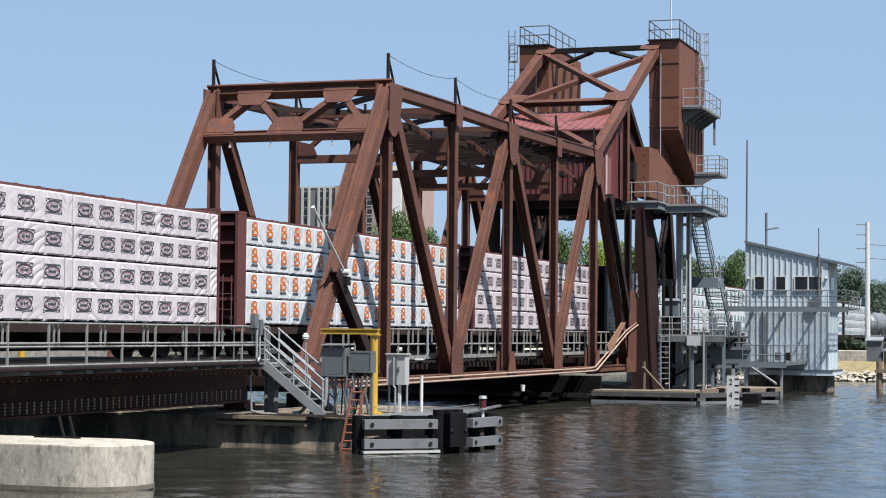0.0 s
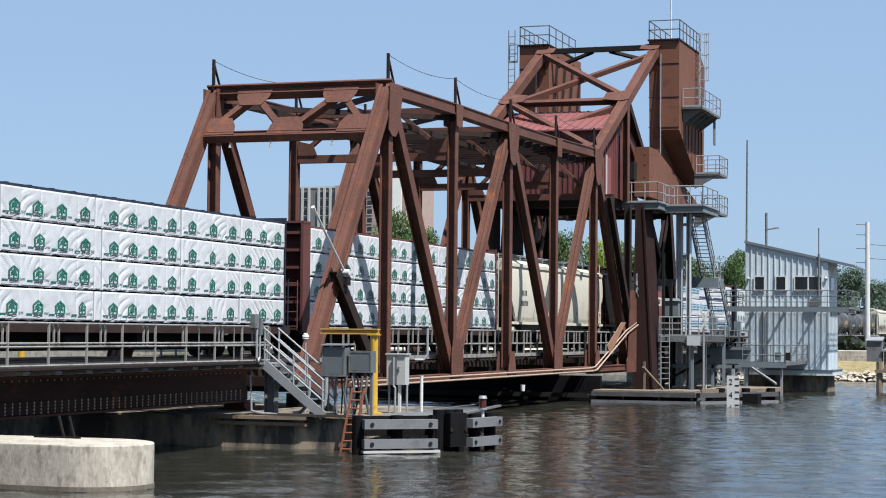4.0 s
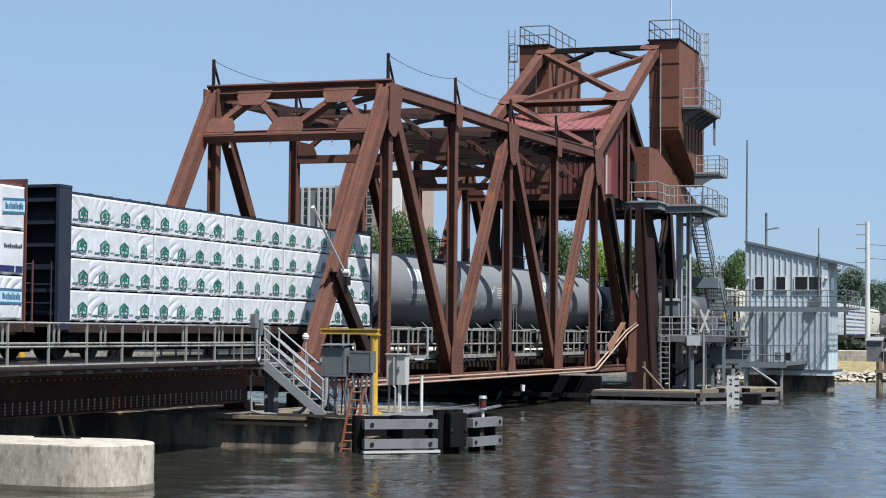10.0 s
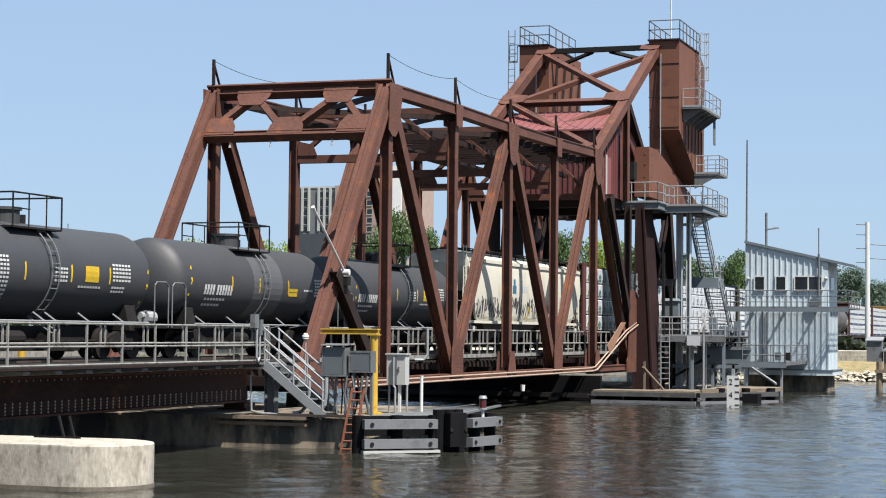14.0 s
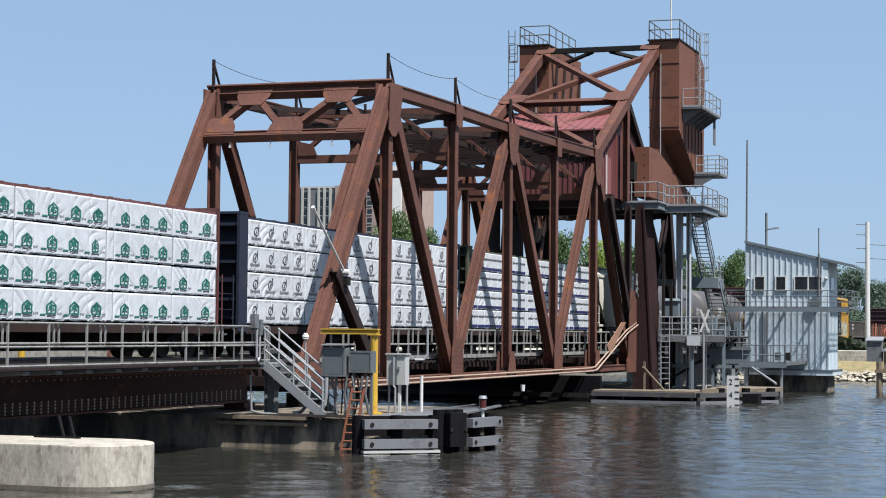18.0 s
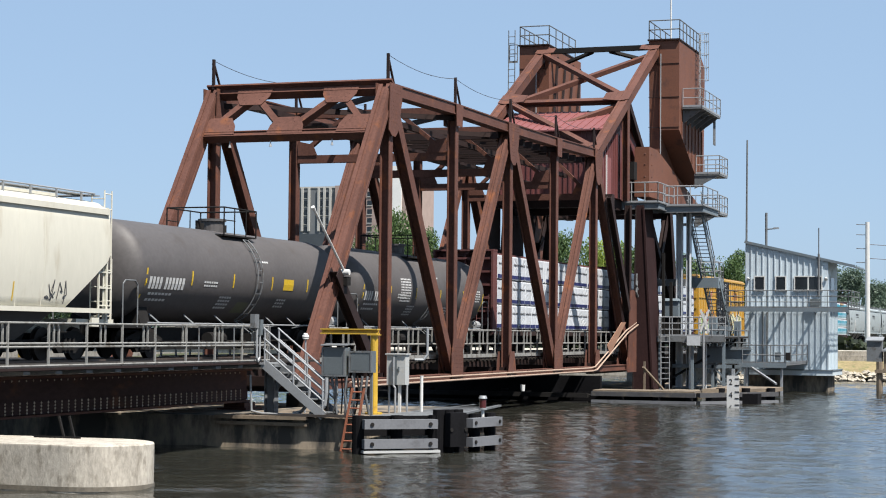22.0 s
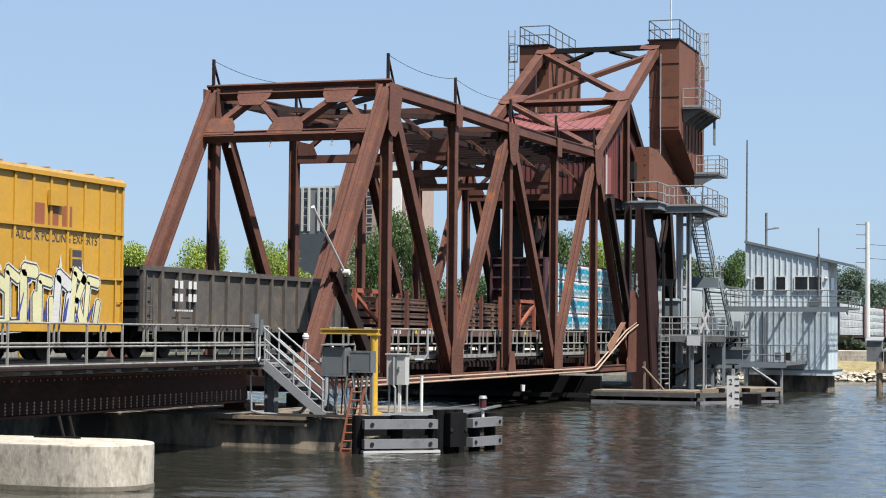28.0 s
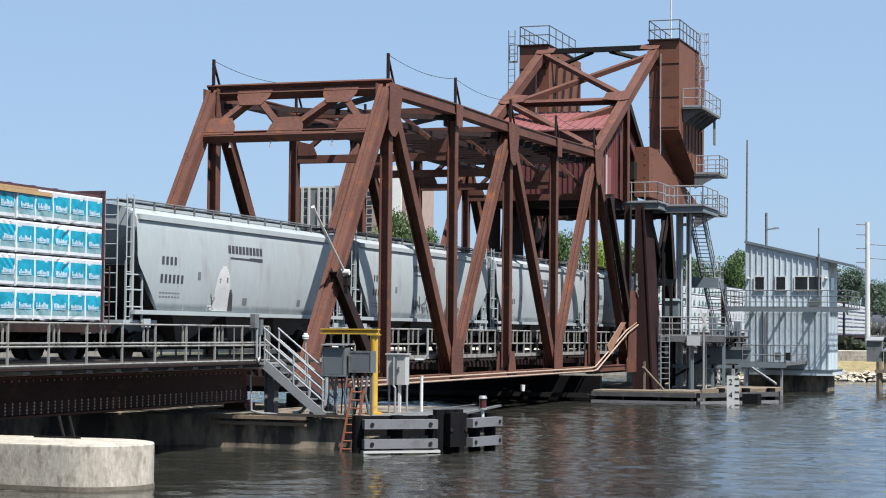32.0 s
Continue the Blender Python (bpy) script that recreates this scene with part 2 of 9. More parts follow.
def truss_bridge():
    br = thing("truss_bridge", "rusty brown riveted steel through-truss railway lift span over the river", "railway bridge")
    for s in (-1, 1):
        # inclined end post: box with cover plate and proud edge strips
        a, b = low(0, s), top(1, s)
        d = (b - a).normalized()
        up = Vector((-d.z, 0, d.x))
        mb = Mb().beam(a - d * 0.2, b - d * 0.1, 0.42, 0.50)
        ep = part("end_post", mb, RUST, br)
        for k in (-1, 1):
            o = up * 0.275 + Vector((0, k * 0.145, 0))
            part("cover_strip", Mb().beam(a + o, b + o, 0.15, 0.06), RUST, ep)
            for f in (-1, 1):
                o = up * (k * 0.20) + Vector((0, f * 0.225, 0))
                part("edge_angle", Mb().beam(a + o, b + o, 0.03, 0.12), RUST, ep)
        # top chord in panels
        for k in range(1, 5):
            a, b = top(k, s), top(k + 1, s)
            mb = Mb().beam(a, b, 0.42, 0.40)
            for z in (0.20, -0.20):
                mb.beam(a + Vector((0, 0, z)), b + Vector((0, 0, z)), 0.50, 0.05)
            part("top_chord", mb, RUST, br)
        # bottom chord
        for k in range(0, 6):
            a, b = low(k, s), low(k + 1, s)
            mb = Mb().beam(a, b, 0.38, 0.24)
            for z in (0.13, -0.13):
                mb.beam(a + Vector((0, 0, z)), b + Vector((0, 0, z)), 0.46, 0.04)
            part("bottom_chord", mb, RUST, br)
        # verticals
        for k in range(1, 6):
            part("vertical_post", Mb().hbeam(low(k, s), top(k, s), 0.37 if k % 2 else 0.35, 0.37, (0, 1, 0), 0.035), RUST, br)
        # diagonals
        for a, b, h, lit in ((top(1, s), low(2, s), 0.42, 0), (low(2, s), top(3, s), 0.38, 1), (top(3, s), low(4, s), 0.40, 0), (low(4, s), top(5, s), 0.36, 1), (top(5, s), low(6, s), 0.40, 0)):
            mb = Mb()
            if lit:
                mb.beam(a, b, 0.34, h)
                dd = (b - a).normalized()
                uu = Vector((-dd.z, 0, dd.x))
                for k in (-1, 1):
                    o = uu * (h / 2 + 0.03) + Vector((0, k * 0.125, 0))
                    mb.beam(a + o, b + o, 0.13, 0.07)
                    o = uu * (k * (h / 2 - 0.05)) + Vector((0, s * 0.18, 0))
                    mb.beam(a + o, b + o, 0.03, 0.10)
            else:
                mb.hbeam(a, b, 0.40, h * 1.12, (0, 1, 0), 0.035)
            part("diagonal", mb, RUST, br)
        # gusset plates with rivet heads, on both faces of the truss
        for f in (-1, 1):
            y = s * HW + f * 0.262
            o = (0, f * 0.03, 0)
            for k in (1, 3, 5):
                c = top(k, s)
                w, h = (0.85, 1.55) if k == 1 else (0.78, 1.45)
                wl = 0.42 if k == 1 else w
                poly = [(c.x - wl, y, c.z - 0.28), (c.x - wl, y, c.z + 0.20), (c.x + w, y, c.z + 0.20), (c.x + w, y, c.z - 0.35), (c.x + 0.45, y, c.z - h), (c.x + 0.18, y, c.z - h - 0.2), (c.x - 0.18, y, c.z - h - 0.2), (c.x - 0.5, y, c.z - h)]
                mb = Mb().prism(poly, o)
                rivets(mb, (c.x + (0.22 if k == 1 else 0), y + f * 0.03, c.z), 6 if k == 1 else 8, 3, 0.17, 0.13, f)
                rivets(mb, (c.x, y + f * 0.03, c.z - 0.85), 4, 6, 0.18, 0.15, f)
                part("gusset_plate", mb, RUST, br)
            for k in (2, 4):
                c = low(k, s)
                mb = Mb().prism([(c.x - 0.72, y, c.z - 0.1), (c.x + 0.72, y, c.z - 0.1), (c.x + 0.72, y, c.z + 0.9), (c.x + 0.5, y, c.z + 1.55), (c.x - 0.5, y, c.z + 1.55), (c.x - 0.72, y, c.z + 0.9)], o)
                rivets(mb, (c.x, y + f * 0.03, c.z + 0.65), 7, 8, 0.17, 0.16, f)
                part("gusset_plate", mb, RUST, br)
            for k in (3, 5):
                c = low(k, s)
                mb = Mb().prism([(c.x - 0.60, y, c.z - 0.1), (c.x + 0.60, y, c.z - 0.1), (c.x + 0.30, y, c.z + 1.0), (c.x - 0.30, y, c.z + 1.0)], o)
                part("gusset_plate", mb, RUST, br)
            for k in (2, 4):
                c = top(k, s)
                mb = Mb().prism([(c.x - 0.35, y, c.z - 0.7), (c.x + 0.35, y, c.z - 0.7), (c.x + 0.45, y, c.z + 0.2), (c.x - 0.45, y, c.z + 0.2)], o)
                part("gusset_plate", mb, RUST, br)
            c = low(6, s)
            part("gusset_plate", Mb().prism([(c.x - 1.2, y, c.z - 0.2), (c.x + 0.5, y, c.z - 0.2), (c.x + 0.5, y, c.z + 4.3), (c.x - 0.25, y, c.z + 4.3), (c.x - 0.4, y, c.z + 1.2), (c.x - 1.2, y, c.z + 0.35)], o), RUST, br)
            c = low(0, s)
            part("gusset_plate", Mb().prism([(c.x - 0.35, y, c.z - 0.3), (c.x + 1.1, y, c.z - 0.3), (c.x + 1.1, y, c.z + 0.25), (c.x + 0.75, y, c.z + 1.1), (c.x + 0.2, y, c.z + 1.1)], o), RUST, br)
    # portal frame across the end posts, in their slope
    a0, d = low(0, 0), (top(1, 0) - low(0, 0)).normalized()
    nrm = Vector((-d.z, 0, d.x))

    def sl(y, z):
        """A point in the slope of the end posts at height z."""
        p = a0 + d * ((z - ZB) / d.z)
        return Vector((p.x, y, p.z))

    for z, h in ((9.84, 0.24), (8.08, 0.20)):
        mb = Mb().beam(sl(-HW + 0.25, z), sl(HW - 0.25, z), 0.30, h, nrm)
        for k in (-1, 1):
            o = d * (k * h / 2)
            mb.beam(sl(-HW + 0.25, z) + o, sl(HW - 0.25, z) + o, 0.40, 0.04, nrm)
        part("portal_strut", mb, RUST, br)
    part("portal_cap", Mb().beam(sl(-HW - 0.26, 9.97) + nrm * 0.05, sl(HW + 0.26, 9.97) + nrm * 0.05, 0.62, 0.07, nrm), RUST, br)
    zig = [(HW - 0.25, 8.15), (HW * 0.5, 9.72), (0, 8.15), (-HW * 0.5, 9.72), (-HW + 0.25, 8.15)]
    for (y0, z0), (y1, z1) in zip(zig, zig[1:]):
        part("portal_brace", Mb().beam(sl(y0, z0), sl(y1, z1), 0.3, 0.24, nrm), RUST, br)
    for y, z, up in ((HW - 0.74, 8.42, 1), (0, 8.40, 1), (-HW + 0.74, 8.42, 1), (HW * 0.5, 9.54, -1), (-HW * 0.5, 9.54, -1)):
        q = [sl(y - 0.72, z - 0.36 * up), sl(y + 0.72, z - 0.36 * up), sl(y + 0.66, z - 0.02 * up), sl(y + 0.44, z + 0.3 * up), sl(y - 0.44, z + 0.3 * up), sl(y - 0.66, z - 0.02 * up)]
        mb = Mb().prism([p + nrm * 0.155 for p in q], nrm * 0.03)
        for i in range(8):
            p = sl(y - 0.56 + i * 0.16, z - 0.27 * up) + nrm * 0.185
            mb.add([p + d * 0.025, p + Vector((0, 0.025, 0)), p - d * 0.025, p - Vector((0, 0.025, 0)), p + nrm * 0.02], [(0, 1, 4), (1, 2, 4), (2, 3, 4), (3, 0, 4)])
        for i in range(4):
            for j in (-1, 1):
                p = sl(y + j * (0.2 + 0.1 * i), z + (0.22 - 0.13 * i) * up) + nrm * 0.185
                mb.add([p + d * 0.025, p + Vector((0, 0.025, 0)), p - d * 0.025, p - Vector((0, 0.025, 0)), p + nrm * 0.02], [(0, 1, 4), (1, 2, 4), (2, 3, 4), (3, 0, 4)])
        part("gusset_plate", mb, RUST, br)
    # lamp hangers under the portal
    for y in (2.2, 0.55, -1.9):
        p = sl(y, 7.9)
        part("lamp_hanger", Mb().tube(p, p - Vector((0, 0, 0.12)), 0.02, 6).tube(p - Vector((0, 0, 0.12)), p - Vector((0, 0, 0.24)), 0.03, 8, 0.06), GALV, br)
    # sway frames at the inner posts, struts and top laterals
    for k in range(2, 6):
        x = PANEL * k
        for z, h in ((ZT[k] - 0.05, 0.34), (8.05, 0.36)):
            part("sway_strut", Mb().hbeam((x, -HW + 0.2, z), (x, HW - 0.2, z), 0.28, h * 0.9, (1, 0, 0), 0.03), RUST, br)
        for s in (-1, 1):
            part("sway_brace", Mb().beam((x, s * (HW - 0.25), 8.2), (x, s * 1.3, ZT[k] - 0.2), 0.16, 0.24), RUST, br)
            q = [(x - 0.16, s * (HW - 0.22), 8.2), (x - 0.16, s * (HW - 1.1), 8.2), (x - 0.16, s * (HW - 0.9), 8.65), (x - 0.16, s * (HW - 0.22), 8.8)]
            part("gusset_plate", Mb().prism(q, (-0.02, 0, 0)), RUST, br)
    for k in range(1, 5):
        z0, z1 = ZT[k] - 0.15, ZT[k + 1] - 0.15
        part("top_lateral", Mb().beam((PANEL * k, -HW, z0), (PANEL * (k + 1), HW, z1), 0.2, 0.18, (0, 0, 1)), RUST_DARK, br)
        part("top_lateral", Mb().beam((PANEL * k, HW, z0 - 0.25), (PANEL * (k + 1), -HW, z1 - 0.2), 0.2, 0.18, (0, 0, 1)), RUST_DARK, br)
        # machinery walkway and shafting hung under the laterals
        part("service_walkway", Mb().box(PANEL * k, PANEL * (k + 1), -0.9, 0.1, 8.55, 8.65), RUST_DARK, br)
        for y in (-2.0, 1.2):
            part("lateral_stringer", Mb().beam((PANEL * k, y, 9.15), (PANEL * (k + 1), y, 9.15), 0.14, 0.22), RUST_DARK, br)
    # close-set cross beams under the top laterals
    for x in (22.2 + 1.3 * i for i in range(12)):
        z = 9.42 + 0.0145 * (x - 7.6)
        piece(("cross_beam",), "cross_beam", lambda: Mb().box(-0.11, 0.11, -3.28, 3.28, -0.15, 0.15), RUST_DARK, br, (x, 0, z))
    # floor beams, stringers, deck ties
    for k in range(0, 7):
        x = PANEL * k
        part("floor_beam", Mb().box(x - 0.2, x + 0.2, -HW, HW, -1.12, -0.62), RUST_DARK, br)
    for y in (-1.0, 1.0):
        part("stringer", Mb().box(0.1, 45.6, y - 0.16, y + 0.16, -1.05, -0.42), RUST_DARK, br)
    for i in range(77):
        piece(("deck_tie",), "deck_tie", lambda: Mb().box(-0.12, 0.12, -1.9, 1.9, -0.40, -0.17), TIE, br, (0.3 + i * 0.59, 0, 0))
    # handrail on both edges of the deck
    for y in (-3.0, 3.0):
        for z in (1.0, 0.42):
            part("handrail", Mb().tube((2.5, y, z), (45, y, z), 0.035, 6), WALK_RAIL, br)
        part("kick_plate", Mb().box(2.5, 45, y - 0.05, y + 0.05, -0.17, -0.02), WALK_RAIL, br)
        part("deck_walkway", Mb().box(2.5, 45, min(y, y * 0.66), max(y, y * 0.66), -0.24, -0.18), RUST_DARK, br)
        for i in range(38):
            piece(("rail_post",), "rail_post", lambda: Mb().beam((0, 0, -0.15), (0, 0, 1.0), 0.06, 0.06), WALK_RAIL, br, (2.6 + i * 1.12, y, 0))
        for i in range(17):
            piece(("rail_post_short",), "rail_post", lambda: Mb().beam((0, 0, 0.42), (0, 0, 1.0), 0.05, 0.05), WALK_RAIL, br, (3.1 + i * 2.24, y, 0))
    # conduits along the near chord, rising to the heel
    for j, z in enumerate((-0.85, -1.0)):
        y = -3.82 - 0.1 * j
        pts = [(3.5, y, z - 0.02), (36.4, y, z), (37.4, y, z + 0.05), (44.2, y, 1.1 - 0.12 * j), (46.6, y, 1.55 - 0.12 * j)]
        part("conduit", Mb().path(pts, 0.04, 7), mat("tan_conduit", (0.29, 0.21, 0.16), 0.6), br)
    part("conduit_tray", Mb().prism([(39.8, -3.86, 0.3), (43.0, -3.86, 1.55), (44.0, -3.86, 1.55), (40.4, -3.86, -0.2)], (0, 0.03, 0)), mat("tan_plate", (0.218, 0.116, 0.073), 0.6), br)
    part("drain_bulb", Mb().tube((24.1, -3.9, -1.7), (24.1, -3.9, -1.42), 0.09, 10, 0.11), WHITE, br)
    # lifeline posts on the top chord with sagging wires
    tips = []
    for k, s, dx in ((1, 1, -0.15), (1, -1, 0.1), (2, -1, 0.25), (3, 1, 0.4), (3, -1, 0.35), (4, -1, 0.25), (5, -1, 0.0), (2, 1, 0.1)):
        c = top(k, s) + Vector((dx, 0, 0.2))
        h = 1.15
        part("lifeline_post", Mb().beam(c, c + Vector((0, 0, h)), 0.10, 0.10), RUST_DARK, br)
        part("lifeline_strut", Mb().beam(c + Vector((0.75, 0, -0.1)), c + Vector((0.02, 0, h * 0.85)), 0.07, 0.07), RUST_DARK, br)
        tips.append((k, s, c + Vector((0, 0, h - 0.05))))
    for a, b in (((1, 1), (2, 1)), ((2, 1), (3, 1)), ((1, -1), (2, -1)), ((2, -1), (3, -1)), ((3, -1), (4, -1)), ((4, -1), (5, -1))):
        p = [c for k, s, c in tips if (k, s) == a][0]
        q = [c for k, s, c in tips if (k, s) == b][0]
        pts = [p.lerp(q, i / 8) - Vector((0, 0, 0.9 * (i / 8) * (1 - i / 8))) for i in range(9)]
        part("lifeline", Mb().path(pts, 0.012, 4), CABLE, br)
    return br


truss_bridge()


def track():
    tr = thing("railway_track", "worn steel rails on dark timber ties", "railway track", kind="structure")
    for y in (-0.755, 0.755):
        mb = Mb().box(-640, 900, y - 0.035, y + 0.035, -0.05, 0.0)
        mb.box(-640, 900, y - 0.012, y + 0.012, -0.14, -0.05)
        mb.box(-640, 900, y - 0.07, y + 0.07, -0.168, -0.14)
        part("rail", mb, STEEL, tr)
    for i in range(120):
        piece(("tie",), "tie", lambda: Mb().box(-0.12, 0.12, -1.35, 1.35, -0.40, -0.17), TIE, tr, (-70.2 + i * 0.585, 0, 0))
    for i in range(80):
        piece(("tie",), "tie", None, TIE, tr, (46.1 + i * 0.62, 0, 0))
    for x0, x1 in ((-640, -71), (95, 900)):
        part("ballast", Mb().prism([(x0, -3.2, -1.3), (x0, -1.7, -0.2), (x0, 1.7, -0.2), (x0, 3.2, -1.3)], (x1 - x0, 0, 0)), mat("ballast_stone", (0.143, 0.128, 0.114), 0.9, 0, 0.4, 2, 25, 0.6), tr)


track()


def railing(parent, a, b, posts, height=1.05, mid=(0.5,), r=0.03, material=None, low_bar=True):
    """A pipe railing from a to b, with each post and rail a part."""
    a, b = Vector(a), Vector(b)
    material = material or GALV
    z = Vector((0, 0, 1))
    for h in (height, *mid):
        part("handrail", Mb().tube(a + z * h, b + z * h, r, 6), material, parent)
    if low_bar:
        part("kick_plate", Mb().beam(a + z * 0.06, b + z * 0.06, 0.02, 0.12, (b - a).cross(z)), material, parent)
    for i in range(posts):
        p = a.lerp(b, i / max(1, posts - 1))
        part("rail_post", Mb().tube(p, p + z * height, r, 6), material, parent)




def approach_span():
    ap = thing("approach_span", "rusty steel plate-girder approach span with galvanised walkway railings", "railway bridge")
    x0, x1 = -72.0, -2.35
    for y in (-2.6, 2.6):
        g = part("plate_girder", Mb().box(x0, x1, y - 0.02, y + 0.02, -1.31, -0.39), GIRDER, ap)
        for z in (-0.36, -1.34):
            part("girder_flange", Mb().box(x0, x1, y - 0.22, y + 0.22, z - 0.03, z + 0.03), RUST, g)
        for k in (-1, 1):
            part("flange_angle", Mb().box(x0, x1, *sorted((y + k * 0.02, y + k * 0.06)), -1.30, -0.98), GIRDER, g)
        for i in range(31):
            piece(("stiffener", y), "stiffener", lambda: Mb().box(-0.05, 0.05, *sorted((0.03 * (1 if y < 0 else -1), 0.17 * (1 if y < 0 else -1))), -1.30, -0.40), RUST_DARK, ap, (x0 + 0.6 + i * 2.2, y, 0))
    # rows of rivet heads, far paler than the girder web
    mb = Mb()
    for i in range(66):
        rivets(mb, (-25 + i * 0.34, -2.665, -1.14), 1, 4, 0.2, 0.085, -1, 0.042)
        rivets(mb, (-25 + i * 0.34, -2.63, -0.45), 1, 1, 0.2, 0.075, -1, 0.03)
    tagged(part("riveting", mb, mat("pale_rivet_heads", (0.48, 0.40, 0.32), 0.6), ap), kind="stuff")
    for i in range(32):
        piece(("cross_frame",), "cross_frame", lambda: Mb().box(-0.05, 0.05, -2.55, 2.55, -1.2, -0.5), RUST_DARK, ap, (x0 + 0.6 + i * 2.13, 0, 0))
    for s in (-1, 1):
        ys = sorted((s * 5.25, s * 1.6))
        part("walkway_deck", Mb().box(x0, -6.35, ys[0], ys[1], -0.10, -0.04), GRATING, ap)
        ys = sorted((s * 4.3, s * 1.6))
        part("walkway_deck", Mb().box(-6.35, -0.45, ys[0], ys[1], -0.10, -0.04), GRATING, ap)
        part("walkway_edge", Mb().box(x0, -6.35, s * 5.25 - 0.05, s * 5.25 + 0.05, -0.085, -0.03), RUST_DARK, ap)
        part("handrail", Mb().tube((x0, s * 5.22, 0.015), (-6.4, s * 5.22, 0.015), 0.026, 8), WALK_RAIL, ap)
        for i in range(46):
            piece(("bracket", s), "bracket", lambda: Mb().prism([(-0.05, s * 5.2, -0.11), (-0.05, s * 2.75, -0.11), (-0.05, s * 2.75, -0.30), (-0.05, s * 5.2, -0.18)], (0.3, 0, 0)), GALV_OLD, ap, (-7.0 - i * 1.42, 0, 0))
        for z in (1.0, 0.53, 0.45):
            part("handrail", Mb().tube((x0, s * 5.2, z), (-6.4, s * 5.2, z), 0.026, 8), WALK_RAIL, ap)
        for i in range(37):
            piece(("walk_post",), "rail_post", lambda: Mb().beam((0, 0, -0.06), (0, 0, 1.0), 0.05, 0.045), WALK_RAIL, ap, (-6.5 - i * 1.75, s * 5.2, 0))
        # paired pickets at the panel splices
        for i in range(30):
            for e in (0.0, 0.22):
                piece(("walk_picket",), "rail_picket", lambda: Mb().beam((0, 0, 0.45), (0, 0, 1.0), 0.04, 0.04), WALK_RAIL, ap, (-7.2 - i * 2.2 - e, s * 5.2 + 0.06, 0))
    return ap


approach_span()


# ---- the train ----
LUMBER_WHITE = mat("white_plastic_wrap", (0.42, 0.44, 0.465), 0.32, 0, 0.06, 0.8, 4, 0.35, None, 0, (1.6, 1, 0.8), 0.05)
LUMBER_PINK = mat("pinkish_plastic_wrap", (0.435, 0.395, 0.415), 0.32, 0, 0.06, 0.8, 4, 0.35, None, 0, (1.6, 1, 0.8), 0.05)
LUMBER_END = mat("sawn_lumber", (0.3, 0.2, 0.1), 0.8, 0, 0.2, 1, 15, 0.2)
CAR_RED = mat("maroon_car_paint", (0.0833, 0.0255, 0.0229), 0.65, 0, 0.25, 0.6, 10, 0.1, (0.0501, 0.0247, 0.0213), 0.3)
CAR_BLUE = mat("navy_car_paint", (0.00765, 0.0119, 0.0272), 0.6, 0, 0.2, 0.6, 10, 0.1, (0.0213, 0.0213, 0.0289), 0.3)
CAR_OLIVE = mat("olive_car_paint", (0.0536, 0.057, 0.0323), 0.6, 0, 0.2, 0.6, 10, 0.1)
CAR_PLUM = mat("plum_brown_car_paint", (0.0536, 0.0213, 0.0272), 0.6, 0, 0.2, 0.6, 10, 0.1, (0.0357, 0.0213, 0.0213), 0.3)
# deck and side sills, much darker than the car paint
SILL_DARK = mat("dark_deck_sill", (0.0272, 0.017, 0.0153), 0.85, 0, 0.3, 0.8, 10, 0.15, (0.0153, 0.0119, 0.011), 0.4, spec=0.15)
INK = {
    "soft": mat("faded_grey_print", (0.116, 0.119, 0.13), 0.5),
    "maroon": mat("maroon_print", (0.2, 0.06, 0.075), 0.5),
    "charcoal": mat("charcoal_print", (0.0361, 0.0361, 0.0426), 0.5),
    "orange": mat("orange_print", (0.40, 0.105, 0.024), 0.5),
    "green": mat("green_print", (0.011, 0.105, 0.075), 0.45),
    "blue": mat("blue_print", (0.026, 0.105, 0.185), 0.45),
    "purple": mat("purple_band_print", (0.012, 0.015, 0.075), 0.42, 0, 0.2, 1.5, 5, 0.3),
    "cyan": mat("cyan_print", (0.0055, 0.215, 0.315), 0.3, 0, 0.3, 1.6, 5, 0.5),
    "faded_cyan": mat("faded_cyan_print", (0.14, 0.25, 0.275), 0.35, 0, 0.3, 1.6, 6, 0.5),
    "pale_blue": mat("pale_blue_print", (0.33, 0.45, 0.53), 0.4, 0, 0.15, 1.5, 5, 0.3),
    "peach": mat("pale_orange_print", (0.47, 0.38, 0.31), 0.5),
    "pale": mat("pale_print", (0.377, 0.412, 0.425), 0.5),
    "yellow": mat("yellow_marking", (0.455, 0.303, 0.0123), 0.5),
    "white": mat("white_lettering", (0.425, 0.431, 0.425), 0.5),
    "red": mat("red_marking", (0.273, 0.0361, 0.0246), 0.5),
}
Y0 = -1.47


WHEEL = mat("dark_wheel_steel", (0.022, 0.018, 0.016), 0.6, 0.3, 0.3, 1, 15, 0.05, spec=0.2)


